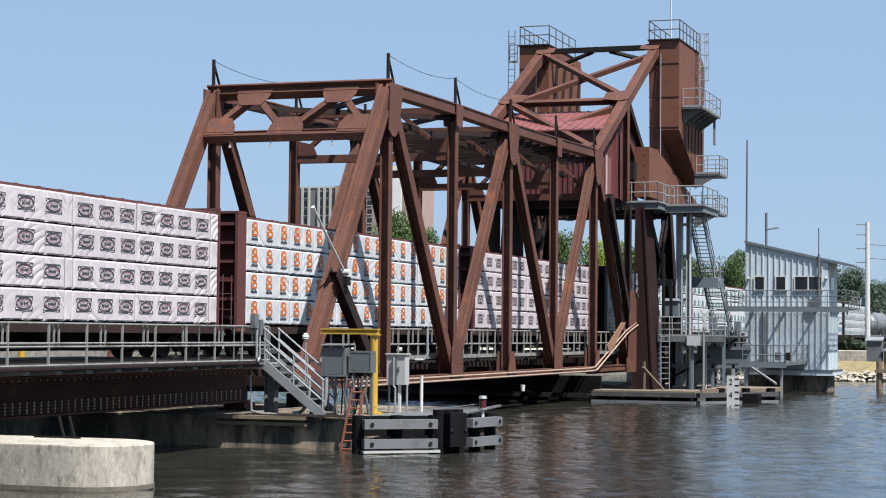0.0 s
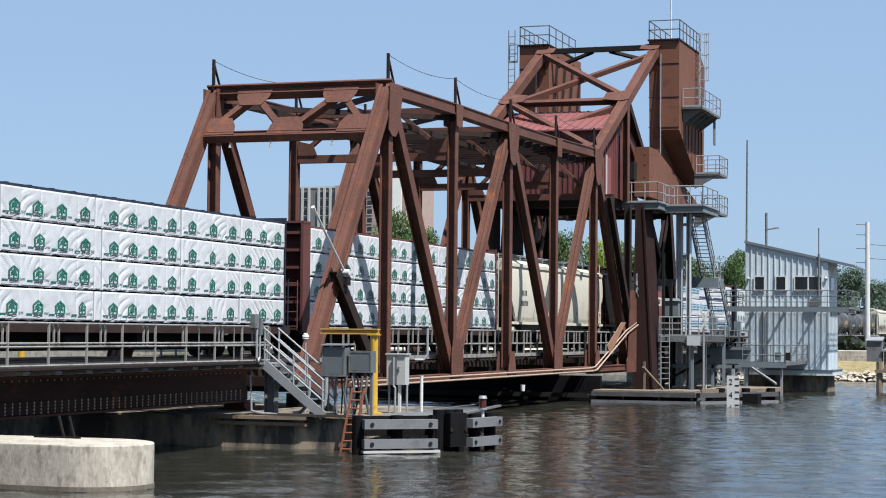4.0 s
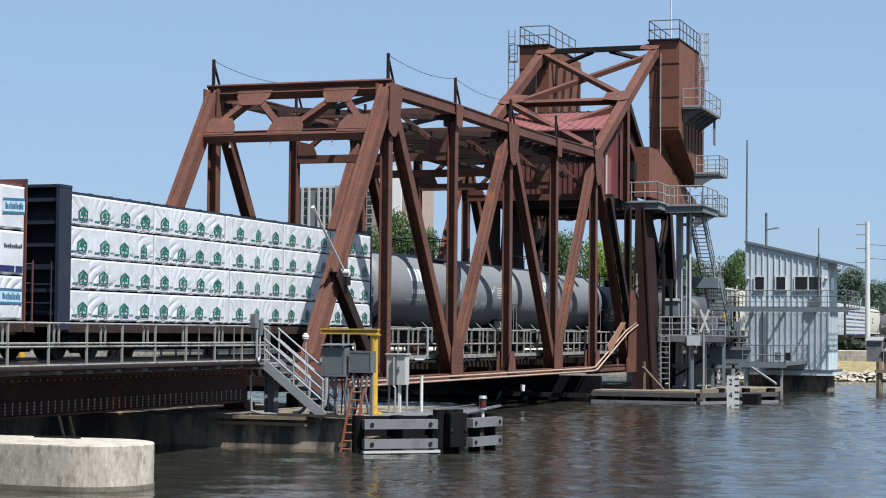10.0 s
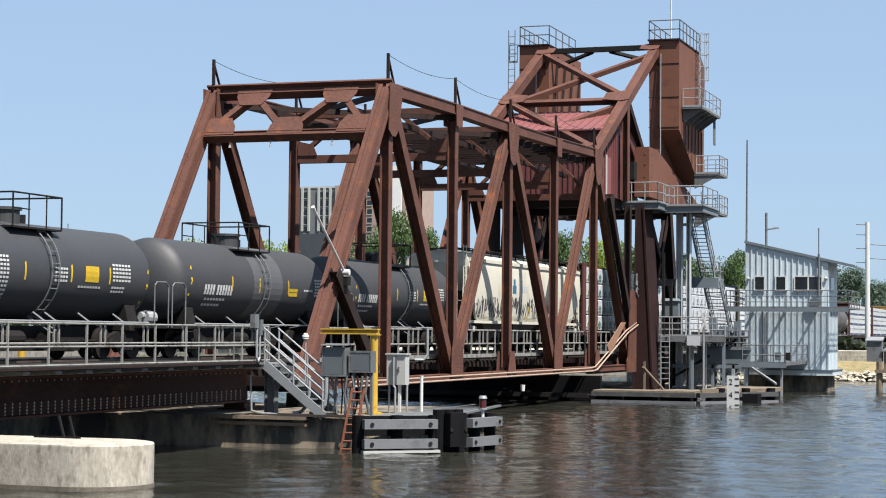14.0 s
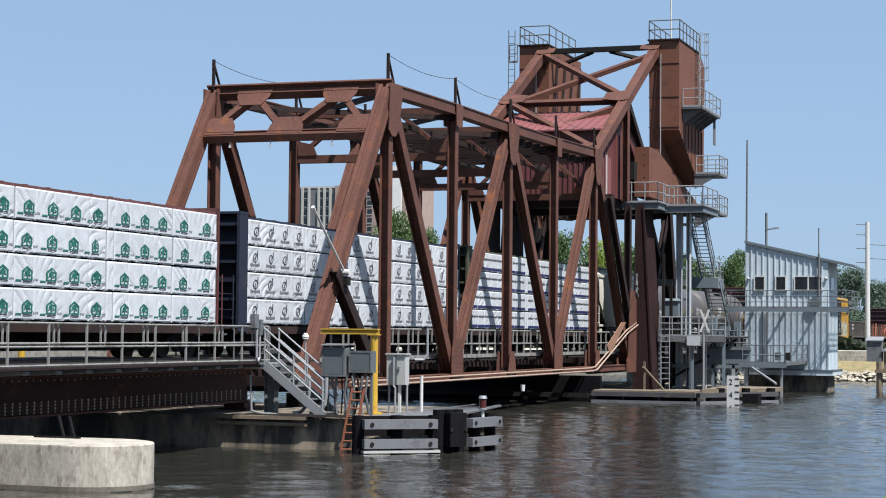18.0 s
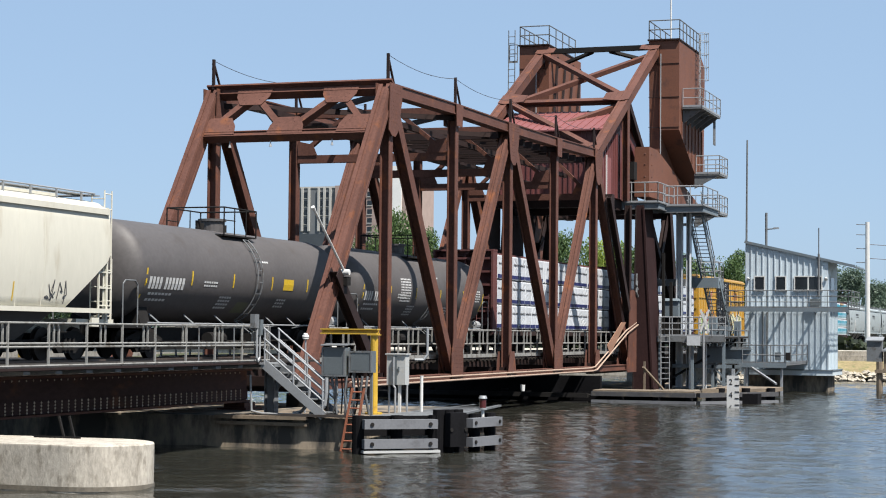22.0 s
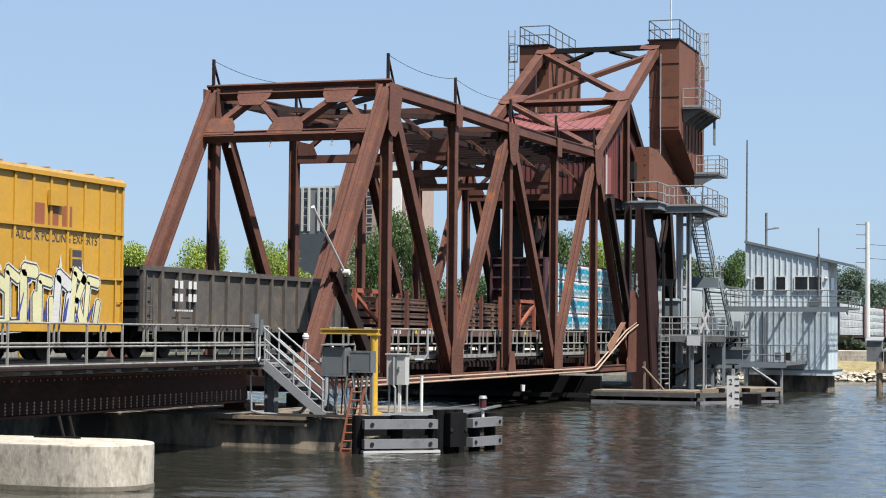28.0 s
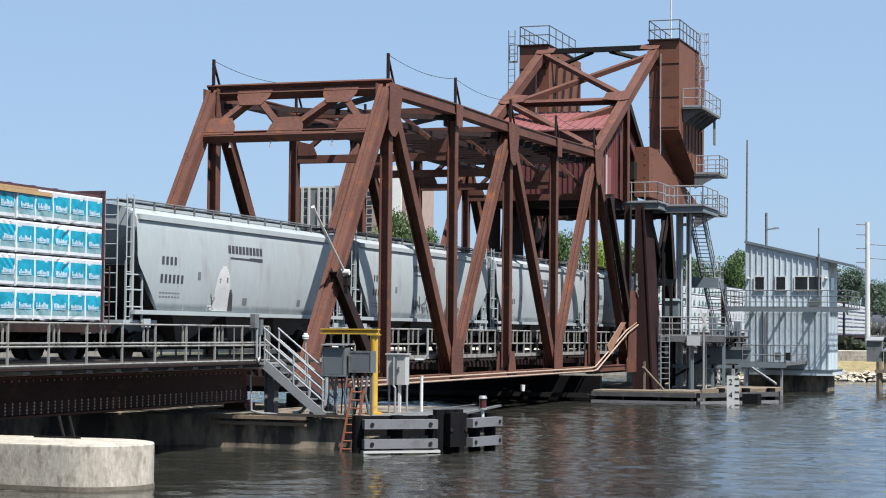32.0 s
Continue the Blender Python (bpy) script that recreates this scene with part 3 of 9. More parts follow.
def truck(car, x):
    """A two-axle truck as a part with its wheelsets and side frames."""
    t = piece(("bolster",), "truck", lambda: Mb().box(-0.25, 0.25, -1.1, 1.1, 0.35, 0.72), BLACKISH, car, (x, 0, 0))
    for dx in (-0.89, 0.89):
        def wheelset():
            mb = Mb().tube((0, -0.95, 0.46), (0, 0.95, 0.46), 0.08, 8)
            for s in (-1, 1):
                mb.tube((0, s * 0.70, 0.46), (0, s * 0.82, 0.46), 0.457, 22)
                mb.tube((0, s * 0.68, 0.46), (0, s * 0.70, 0.46), 0.485, 22)
            return mb
        piece(("wheelset",), "wheelset", wheelset, WHEEL, t, (dx, 0, 0))
    for s in (-1, 1):
        def side():
            mb = Mb().prism([(-1.15, s * 0.92, 0.35), (-1.15, s * 0.92, 0.62), (-0.5, s * 0.92, 0.82), (0.5, s * 0.92, 0.82), (1.15, s * 0.92, 0.62), (1.15, s * 0.92, 0.35), (0.75, s * 0.92, 0.45), (0.45, s * 0.92, 0.20), (-0.45, s * 0.92, 0.20), (-0.75, s * 0.92, 0.45)], (0, s * 0.16, 0))
            for dx in (-0.89, 0.89):
                mb.tube((dx, s * 1.08, 0.46), (dx, s * 1.16, 0.46), 0.13, 10)
            for dx in (-0.22, 0, 0.22):
                mb.tube((dx, s * 1.1, 0.28), (dx, s * 1.1, 0.62), 0.085, 8)
            return mb
        piece(("side_frame", s), "side_frame", side, BLACKISH, t)


def couplers(car, length):
    for x, k in ((0, -1), (length, 1)):
        def cp():
            mb = Mb().box(min(0, k * 0.75), max(0, k * 0.75), -0.1, 0.1, 0.72, 0.95)
            mb.box(min(k * 0.55, k * 0.8), max(k * 0.55, k * 0.8), -0.17, 0.17, 0.70, 0.98)
            mb.path([(k * 0.1, -0.35, 0.75), (k * 0.4, -0.38, 0.45), (k * 0.75, -0.3, 0.42)], 0.03, 6)
            return mb
        piece(("coupler", k), "coupler", cp, BLACKISH, car, (x, 0, 0))
    def sill():
        e = length - 2.9
        mb = Mb().prism([(2.7, -0.55, 0.95), (3.3, -0.55, 0.26), (e - 0.4, -0.55, 0.26), (e + 0.2, -0.55, 0.95)], (0, 1.1, 0))
        mb.tube((length * 0.36, -1.0, 0.62), (length * 0.36 + 1.1, -1.0, 0.62), 0.2, 10).box(length * 0.55, length * 0.55 + 0.5, -1.15, -0.7, 0.35, 0.8).tube((3.0, -0.9, 0.5), (e, -0.9, 0.55), 0.03, 6)
        return mb
    piece(("underframe", round(length, 2)), "underframe", sill, BLACKISH, car)


def ladder(car, x, y, z0, z1, material, w=0.42, facing="y"):
    def mk():
        mb = Mb()
        ax = Vector((1, 0, 0)) if facing == "y" else Vector((0, 1, 0))
        for k in (-0.5, 0.5):
            o = ax * (w * k)
            mb.tube(o + Vector((0, 0, z0)), o + Vector((0, 0, z1)), 0.022, 6)
        n = max(2, int((z1 - z0) / 0.38))
        for i in range(n):
            z = z0 + 0.15 + i * (z1 - z0 - 0.25) / (n - 1)
            mb.tube(ax * (-w / 2) + Vector((0, 0, z)), ax * (w / 2) + Vector((0, 0, z)), 0.016, 6)
        return mb
    return piece(("ladder", z0, z1, w, facing), "ladder", mk, material, car, (x, y, 0))


def ellipse(cx, cz, rx, rz, n=14):
    return [(cx + rx * math.cos(2 * math.pi * i / n), cz + rz * math.sin(2 * math.pi * i / n)) for i in range(n)]


def rect(x0, x1, z0, z1):
    return [(x0, z0), (x1, z0), (x1, z1), (x0, z1)]


def marks_oval(L, H, rnd):
    out = []
    n = max(1, round(L / 1.3))
    for i in range(n):
        c = (i + 0.5) * L / n + rnd.uniform(-0.04, 0.04)
        z = H * 0.53
        ro, ri, rm, rk = ellipse(c, z, 0.40, 0.165, 22), ellipse(c, z, 0.355, 0.13, 22), ellipse(c, z, 0.32, 0.11, 22), ellipse(c, z, 0.295, 0.092, 22)
        for k in range(22):
            out.append(("charcoal", [ro[k], ro[(k + 1) % 22], ri[(k + 1) % 22], ri[k]]))
            out.append(("maroon", [rm[k], rm[(k + 1) % 22], rk[(k + 1) % 22], rk[k]]))
        for sz in (-1, 1):
            out.append(("charcoal", rect(c - 0.42, c + 0.42, z + sz * 0.18 - 0.015, z + sz * 0.18 + 0.015)))
            for sx in (-1, 1):
                out.append(("charcoal", rect(*sorted((c + sx * 0.42, c + sx * 0.39)), *sorted((z + sz * 0.18, z + sz * 0.09)))))
        for k in range(6):
            out.append(("charcoal", rect(c - 0.20 + k * 0.068, c - 0.152 + k * 0.068, z - 0.04, z + 0.035 + 0.012 * (k % 2))))
    return out


def marks_orange(L, H, rnd):
    out = []
    n = max(1, round(L / 1.2))
    for i in range(n):
        c = (i + 0.5) * L / n + rnd.uniform(-0.05, 0.05)
        z = H * 0.58
        out.append(("orange", [(c - 0.24, z - 0.19), (c + 0.18, z - 0.19), (c + 0.25, z - 0.13), (c + 0.25, z - 0.02), (c + 0.17, z + 0.055), (c - 0.24, z + 0.055)]))
        out.append(("orange", [(c - 0.22, z + 0.06), (c + 0.16, z + 0.06), (c + 0.20, z + 0.12), (c + 0.18, z + 0.23), (c + 0.06, z + 0.30), (c - 0.10, z + 0.29), (c - 0.22, z + 0.22)]))
        out.append(("peach", [(c - 0.06, z + 0.11), (c + 0.08, z + 0.11), (c + 0.10, z + 0.19), (c + 0.00, z + 0.23), (c - 0.07, z + 0.18)]))
        out.append(("peach", [(c - 0.24, z + 0.01), (c - 0.11, z + 0.02), (c - 0.11, z + 0.06), (c - 0.24, z + 0.07)]))
        out.append(("pale2", [(c - 0.08, z - 0.12), (c + 0.11, z - 0.12), (c + 0.12, z - 0.04), (c - 0.07, z - 0.02)]))
        for k in range(5):
            out.append(("charcoal", rect(c - 0.26 + k * 0.105, c - 0.18 + k * 0.105, z - 0.325, z - 0.245 + 0.02 * (k % 2))))
    return out


def marks_house(L, H, rnd):
    out = []
    n = max(1, round(L / 1.22))
    for i in range(n):
        c = (i + 0.5) * L / n + rnd.uniform(-0.06, 0.06)
        z = H * 0.45
        k = 1.12 if rnd.random() > 0.08 else 0.8
        for s in (-1, 1):
            s2 = s * k
            out.append(("green", [(c, z + 0.17), (c + s2 * 0.24, z + 0.04), (c + s2 * 0.24, z - 0.02), (c, z + 0.115)]))
            out.append(("green", rect(*sorted((c + s2 * 0.165, c + s2 * 0.235)), z - 0.19, z + 0.03)))
            out.append(("green", [(c, z + 0.09), (c + s2 * 0.12, z + 0.0), (c + s2 * 0.12, z - 0.03), (c, z + 0.02)]))
            out.append(("green", [(c, z + 0.02), (c + s2 * 0.14, z - 0.07), (c + s2 * 0.14, z - 0.11), (c, z - 0.05)]))
        out.append(("green", rect(c - 0.035, c + 0.035, z - 0.17, z)))
        out.append(("green", rect(c - 0.2 * k, c + 0.2 * k, z - 0.205, z - 0.165)))
        out.append(("green", rect(c - 0.58, c - 0.29, z - 0.245, z - 0.20)))
        out.append(("charcoal", rect(c - 0.22, c + 0.24, z - 0.265, z - 0.235)))
        for q in range(4):
            out.append(("soft", rect(c + 0.32 + q * 0.06, c + 0.36 + q * 0.06, z - 0.20, z - 0.16)))
    return out


def marks_blue(L, H, rnd):
    out = []
    n = max(1, round(L / 1.34))
    for i in range(n):
        c = (i + 0.5) * L / n + rnd.uniform(-0.06, 0.06)
        z = H * 0.54
        t = rnd.uniform(-0.025, 0.025)
        sl = lambda x: (x - c) * t / 0.5
        quad = lambda a, b, za, zb: [(a, za + sl(a)), (b, za + sl(b)), (b, zb + sl(b)), (a, zb + sl(a))]
        out.append(("pale_blue", quad(c - 0.54, c + 0.52, z - 0.17, z + 0.17)))
        out.append(("blue", quad(c - 0.55, c + 0.53, z + 0.13, z + 0.20)))
        out.append(("blue", quad(c - 0.55, c + 0.53, z - 0.21, z - 0.15)))
        for k in range(11):
            a = c - 0.43 + k * 0.08
            out.append(("blue", quad(a, a + (0.055 if k % 4 else 0.07), z - 0.08, z + (0.09 if k % 3 == 0 else 0.04))))
    return out


def marks_circle(L, H, rnd):
    out = []
    n = max(1, round(L / 1.3))
    for i in range(n):
        c = (i + 0.5) * L / n + rnd.uniform(-0.05, 0.05)
        z = H * 0.55
        ro, ri = ellipse(c, z, 0.185, 0.155, 16), ellipse(c, z, 0.14, 0.118, 16)
        for k in range(16):
            out.append(("charcoal", [ro[k], ro[(k + 1) % 16], ri[(k + 1) % 16], ri[k]]))
        out.append(("charcoal", rect(c + 0.145, c + 0.19, z, z + 0.25)))
        out.append(("charcoal", [(c - 0.045, z - 0.07), (c + 0.045, z - 0.07), (c, z + 0.09)]))
        for k in range(7):
            out.append(("soft", rect(c - 0.38 + k * 0.11, c - 0.30 + k * 0.11, z - 0.28, z - 0.20 + 0.02 * (k % 3 == 0))))
        for za, zb in ((z + 0.31, z + 0.32), (z - 0.38, z - 0.37)):
            out.append(("soft", rect(c - 0.5, c + 0.5, za, zb)))
    return out


def marks_band(L, H, rnd):
    out = []
    n = max(1, round(L / 1.05))
    z = H * 0.66
    for i in range(n):
        c = (i + 0.5) * L / n + rnd.uniform(-0.05, 0.05)
        for k in range(10):
            h = 0.05 if k % 3 else 0.085
            out.append(("charcoal", rect(c - 0.43 + k * 0.088, c - 0.365 + k * 0.088, z - 0.05, z - 0.05 + h + 0.02)))
    return out


def marks_cyan(L, H, rnd):
    out = []
    n = max(1, round(L / 0.92))
    for i in range(n):
        a, b = i * L / n + 0.02, (i + 1) * L / n - 0.02
        c = (a + b) / 2 + rnd.uniform(-0.05, 0.05)
        out.append(("pale_blue", rect(c - 0.31, c + 0.31, H * 0.36, H * 0.385)))
        for k in range(9):
            x = c - 0.31 + k * 0.068
            out.append(("pale_blue", rect(x, x + 0.055, H * 0.40, H * (0.46 + 0.11 * rnd.random()))))
    return out


STYLES = {"oval": marks_oval, "orange": marks_orange, "house": marks_house, "blue": marks_blue, "circle": marks_circle, "band": marks_band, "cyan": marks_cyan, "plain": lambda L, H, rnd: []}
INK["pale2"] = INK["pale"]


def wrap_depth(seed, pitch, slack=1.0):
    """How far the tight plastic sinks in at (x, z): slack diagonal folds and a crease at each strap."""
    rnd = random.Random(seed)
    cells = [(rnd.choice((-1, 1)) * rnd.uniform(0.4, 1.3), rnd.uniform(6, 11), rnd.uniform(0, 6.28), rnd.uniform(0.2, 1.0) ** 1.6) for _ in range(12)]

    def depth(x, z):
        i = int(x / pitch) % 12
        sl, k, ph, am = cells[i]
        u = abs(x / pitch - round(x / pitch)) * pitch
        w = math.sin(x * 2.7 + z * 4.1 + ph * 3)
        fold = abs(math.sin((x * 0.8 + z * sl) * k + ph + 0.9 * w)) ** 5 * (0.5 + 0.5 * w)
        fold2 = math.sin(z * 9 + ph * 2 + x * 3.1) * math.sin(x * 5.3 + ph)
        return 0.008 + slack * (am * 0.027 * fold + 0.005 * fold2) + 0.02 * math.exp(-(u / 0.035) ** 2)
    return depth


def bundle_mesh(L, H, D, seed, pitch, slack=1.0):
    """A wrapped package of boards: crumpled outer face, soft edges; outer face at y = 0, towards +y inside."""
    rnd = random.Random(seed)
    depth = wrap_depth(seed, pitch, slack)
    nx, nz = max(8, int(L / 0.045)), 20
    mb = Mb()
    e = 0.035
    for j in range(nz + 1):
        for i in range(nx + 1):
            x, z = L * i / nx, H * j / nz
            edge = i in (0, nx) or j in (0, nz)
            y = e if edge else depth(x, z)
            if j == 0 and 0 < i < nx:
                z += 0.012 * math.sin(x * 7.3) + rnd.uniform(-0.006, 0.006)
            mb.v.append((x, y, z))
    k = nx + 1
    mb.f = [(j * k + i, j * k + i + 1, (j + 1) * k + i + 1, (j + 1) * k + i) for j in range(nz) for i in range(nx)]
    mb.add([(0, e, 0), (L, e, 0), (L, D, 0), (0, D, 0), (0, e, H), (L, e, H), (L, D, H), (0, D, H)], [(3, 2, 1, 0), (4, 5, 6, 7), (1, 2, 6, 5), (2, 3, 7, 6), (3, 0, 4, 7)])
    return mb


# print that covers the wrap in broad strips: (ink, low, high) as shares of the height
STRIPS = {"cyan": (("cyan", 0.34, 0.84), ("faded_cyan", 0.15, 0.34)), "band": (("purple", 0.05, 0.20),)}


def centerbeam(s0, s1, style, paint, wrap, label, tiers=4, seed=1, mixed=False):
    car = thing("centerbeam_flatcar", label, "rail car", (s0, 0, 0), "cars of the freight train")
    L = s1 - s0
    rnd = random.Random(seed)
    key = (round(L, 1), paint.name)
    z0, z1 = 1.08, 4.62

    def deck():
        mb = Mb().box(-0.75, L + 0.6, -1.42, 1.42, 0.92, 1.04)
        mb.box(-0.75, L + 0.6, -1.45, -1.33, 0.78, 1.02)
        mb.box(-0.75, L + 0.6, 1.33, 1.45, 0.78, 1.02)
        mb.prism([(2.0, -0.35, 0.92), (L - 2.0, -0.35, 0.92), (L - 4.5, -0.35, 0.45), (4.5, -0.35, 0.45)], (0, 0.7, 0))
        return mb
    piece(("deck", *key), "deck", deck, SILL_DARK, car)

    def beam():
        mb = Mb().box(-0.4, L + 0.3, -0.24, 0.24, z1 + 0.0, z1 + 0.12)
        mb.box(-0.4, L + 0.3, -0.05, 0.05, 1.04, z1)
        return mb
    piece(("centre_beam", *key), "centre_beam", beam, paint, car)

    def top_flange():
        mb = Mb()
        for i in range(int(L / 1.15) + 1):
            x = 0.1 + i * 1.15
            mb.box(x - 0.07, x + 0.07, -1.36, 1.36, z1 + 0.02, z1 + 0.08)
        for y in (-1.38, 1.30):
            mb.box(0, L, y, y + 0.08, z1 - 0.02, z1 + 0.06)
        return mb
    piece(("top_strap", *key), "top_strap", top_flange, paint, car)

    for x, k in ((-0.05, -1), (L + 0.03, 1)):
        def bulk():
            a, b = sorted((0, k * 0.12))
            return Mb().box(a, b, -1.40, 1.40, 1.0, z1 + 0.12)

        def rib():
            a, b = sorted((k * 0.12, k * (0.62 if k < 0 else 0.15)))
            return Mb().box(a, b, -1.38, 1.38, 0, 0.10)
        bk = piece(("bulkhead", k, paint.name), "bulkhead", bulk, paint, car, (x, 0, 0))
        for i in range(6):
            piece(("bulkhead_rib", k, paint.name), "bulkhead_rib", rib, paint, bk, (0, 0, 1.25 + i * 0.62))
        for s in (-1, 1):
            a, b = sorted((0.0, k * (0.66 if k < 0 else 0.06)))
            piece(("bulkhead_post", k, s, paint.name), "bulkhead_post", lambda: Mb().box(a, b, s * 1.44 - 0.05, s * 1.44 + 0.05, 0.85, z1 + 0.14), paint, bk)
        def cap():
            a, b = sorted((0.0, k * (0.66 if k < 0 else 0.06)))
            return Mb().box(a, b, -1.5, 1.5, z1 + 0.12, z1 + 0.2)
        piece(("bulkhead_cap", k, paint.name), "bulkhead_cap", cap, paint, bk)
        ladder(bk, k * 0.70, -1.0, 0.9, 2.7, paint, 0.6, "x")
    th = (z1 - z0) / tiers
    loose = {"cyan": 1.5, "plain": 1.5}.get
    cuts, slack_at = [0.0], 3 if mixed else rnd.choice((2, 3))
    while cuts[-1] < L - 4.6:
        cuts.append(cuts[-1] + rnd.choice((3.66, 4.27, 4.88)))
        if len(cuts) == slack_at + 1:
            cuts.append(cuts[-1] + 0.42)
    cuts.append(L)
    for t in range(tiers):
        h = th - 0.045
        for col, (a, b) in enumerate(zip(cuts, cuts[1:])):
            ln = round(b - a - 0.03, 2)
            st = "plain" if ln < 1 else style
            if mixed and (t == tiers - 1 and col in (slack_at - 1, slack_at + 1) or t == 1 and b == L):
                st = "band"
            var = rnd.randrange(3)
            out = rnd.uniform(-0.03, 0.02)
            sd = int(ln * 10) + var * 77
            pitch = ln / max(1, round(ln / 1.0))
            bu = piece(("bundle", ln, round(h, 2), var, st if st in STRIPS else ""), "wrapped_package", lambda: bundle_mesh(ln, h, 1.33, sd, pitch, loose(st, 1.0)), wrap, car, (a + 0.02, Y0 + out, z0 + t * th + 0.02))
            if st in STRIPS and len(bu.data.materials) == 1:
                for ink, _, _ in STRIPS[st]:
                    bu.data.materials.append(INK[ink])
                step = 0.95 if st == "band" else ln / max(1, round(ln / 0.92))
                for po in bu.data.polygons:
                    c = po.center
                    wave = 0.012 * math.sin(c.x * 5.1 + sd) + 0.008 * math.sin(c.x * 13.7)
                    if c.y < 0.09 and 0.05 < c.x < ln - 0.05:
                        for q, (_, lo, hi) in enumerate(STRIPS[st]):
                            if lo * h < c.z + wave < hi * h and c.x % step > (0.03 if st == "band" else 0.04 if q == 0 else 0.06):
                                po.material_index = q + 1
            wk = ("marks", st, ln, round(h, 2), var)
            if wk not in MESHES:
                r2 = random.Random(int(ln * 100) + var * 13)
                dep = wrap_depth(sd, pitch, loose(st, 1.0))
                by = {}
                for ink, poly in STYLES[st](ln, h, r2):
                    up = 0.005 if ink in ("pale", "pale2", "peach", "blue") else 0.0
                    by.setdefault(ink, Mb()).plate([(px, 0.5 * dep(px, pz) - 0.012 - up, pz) for px, pz in poly])
                MESHES[wk] = {i: m.mesh("print") for i, m in by.items()}
                for i, m in MESHES[wk].items():
                    m.materials.append(INK[i])
            for i, m in MESHES[wk].items():
                pr = tagged(new("printed_mark", m), kind="stuff")
                pr.parent = bu
            piece(("far_bundle", ln, round(h, 2)), "wrapped_package", lambda: Mb().prism([(0, -0.03, 0), (0, -1.33, 0), (0, -1.33, h), (0, -0.03, h), (0, 0, h - 0.03), (0, 0, 0.03)], (ln, 0, 0)), wrap, car, (a + 0.02, -Y0 - out, z0 + t * th + 0.02))
    # boards laid bare where the wrap is torn along the top
    for a, b in ((2.8, 5.75), (16.4, 19.2)) if style == "cyan" else ():
        part("bare_board", Mb().box(a, b, Y0 - 0.035, Y0 + 0.1, 4.43, 4.54).box(a + 0.05, b - 0.7, Y0 - 0.03, Y0 + 0.1, 4.545, 4.6), LUMBER_END, car, "pale sawn boards bared by torn wrap")
    truck(car, 1.4), truck(car, L - 1.5)
    couplers(car, L)
    return car


def tank_car(s0, s1, radius, paint, label, marks, zc=None):
    L = s1 - s0
    car = thing("tank_car", label, "rail car", (s0, 0, 0), "cars of the freight train")
    zc = zc or 1.12 + radius
    key = (round(L, 2), round(radius, 2))

    def shell():
        n = 40
        prof = [(0.62 * (1 - math.sqrt(max(0, 1 - (r / radius) ** 2))) if r < radius else 0.62, r) for r in [radius * math.sin(math.pi / 2 * i / 8) for i in range(9)]]
        prof = prof + [(0.70, radius), (L / 2 - 1.6, radius), (L / 2 + 1.6, radius), (L - 0.70, radius)] + [(L - x, r) for x, r in reversed(prof)]
        mb = Mb()
        for x, r in prof:
            mb.v += [(x, max(r, 0.01) * math.cos(2 * math.pi * i / n), zc + max(r, 0.01) * math.sin(2 * math.pi * i / n)) for i in range(n)]
        for j in range(len(prof) - 1):
            mb.f += [(j * n + i, j * n + (i + 1) % n, (j + 1) * n + (i + 1) % n, (j + 1) * n + i) for i in range(n)]
        return mb
    piece(("shell", *key), "tank_shell", shell, paint, car, smooth=True)
    for x in (1.3, L - 1.3):
        def saddle():
            mb = Mb().prism([(-0.3, -1.25, 0.85), (-0.3, 1.25, 0.85), (-0.3, 1.05, zc - radius * 0.62), (-0.3, 0, zc - radius - 0.02), (-0.3, -1.05, zc - radius * 0.62)], (0.6, 0, 0))
            return mb
        piece(("saddle", *key), "saddle", saddle, BLACKISH, car, (x, 0, 0))

    def platform():
        mb = Mb().box(-0.55, 1.3, -1.4, 1.4, 0.92, 1.02)
        mb.box(L - 1.3, L + 0.55, -1.4, 1.4, 0.92, 1.02)
        mb.box(0, L, -0.3, 0.3, 0.62, 0.92)
        return mb
    piece(("sill", *key), "end_platform", platform, BLACKISH, car)
    for k, x in ((0, 0.15), (1, L - 0.15)):
        for s in (-1, 1):
            def rail():
                q = 1 if k else -1
                return Mb().path([(-q * 0.25, s * 1.42, 0.95), (-q * 0.25, s * 1.42, 2.2), (-q * 0.1, s * 1.42, 2.32), (q * 0.5, s * 1.42, 2.32), (q * 0.65, s * 1.42, 2.2), (q * 0.65, s * 1.42, 0.95)], 0.024, 6)
            piece(("end_rail", k, s), "end_handrail", rail, GALV_OLD, car, (x, 0, 0))
    for s in (-1, 1):
        def grab_rail():
            mb = Mb().tube((0.9, s * 1.5, 1.08), (L - 0.9, s * 1.5, 1.08), 0.026, 6)
            for i in range(7):
                x = 1.4 + i * (L - 2.8) / 6
                mb.tube((x, s * 1.5, 1.08), (x, s * 1.0, 0.98), 0.018, 5)
            return mb
        piece(("grab_rail", round(L, 2), s), "grab_rail", grab_rail, GALV, car)
    xm = L / 2
    piece(("manway", round(radius, 2)), "manway", lambda: Mb().tube((0, 0, zc + radius - 0.1), (0, 0, zc + radius + 0.32), 0.42, 18).tube((0, 0, zc + radius + 0.32), (0, 0, zc + radius + 0.40), 0.48, 18), paint, car, (xm, 0, 0))

    def valves():
        mb = Mb()
        for dx, r, h in ((-0.85, 0.12, 0.22), (-1.05, 0.09, 0.3), (0.75, 0.12, 0.18), (0.95, 0.08, 0.25)):
            mb.tube((dx, 0, zc + radius - 0.1), (dx, 0, zc + radius + h), r, 10)
        return mb
    piece(("valves", round(radius, 2)), "valve_group", valves, BLACKISH, car, (xm, 0, 0))

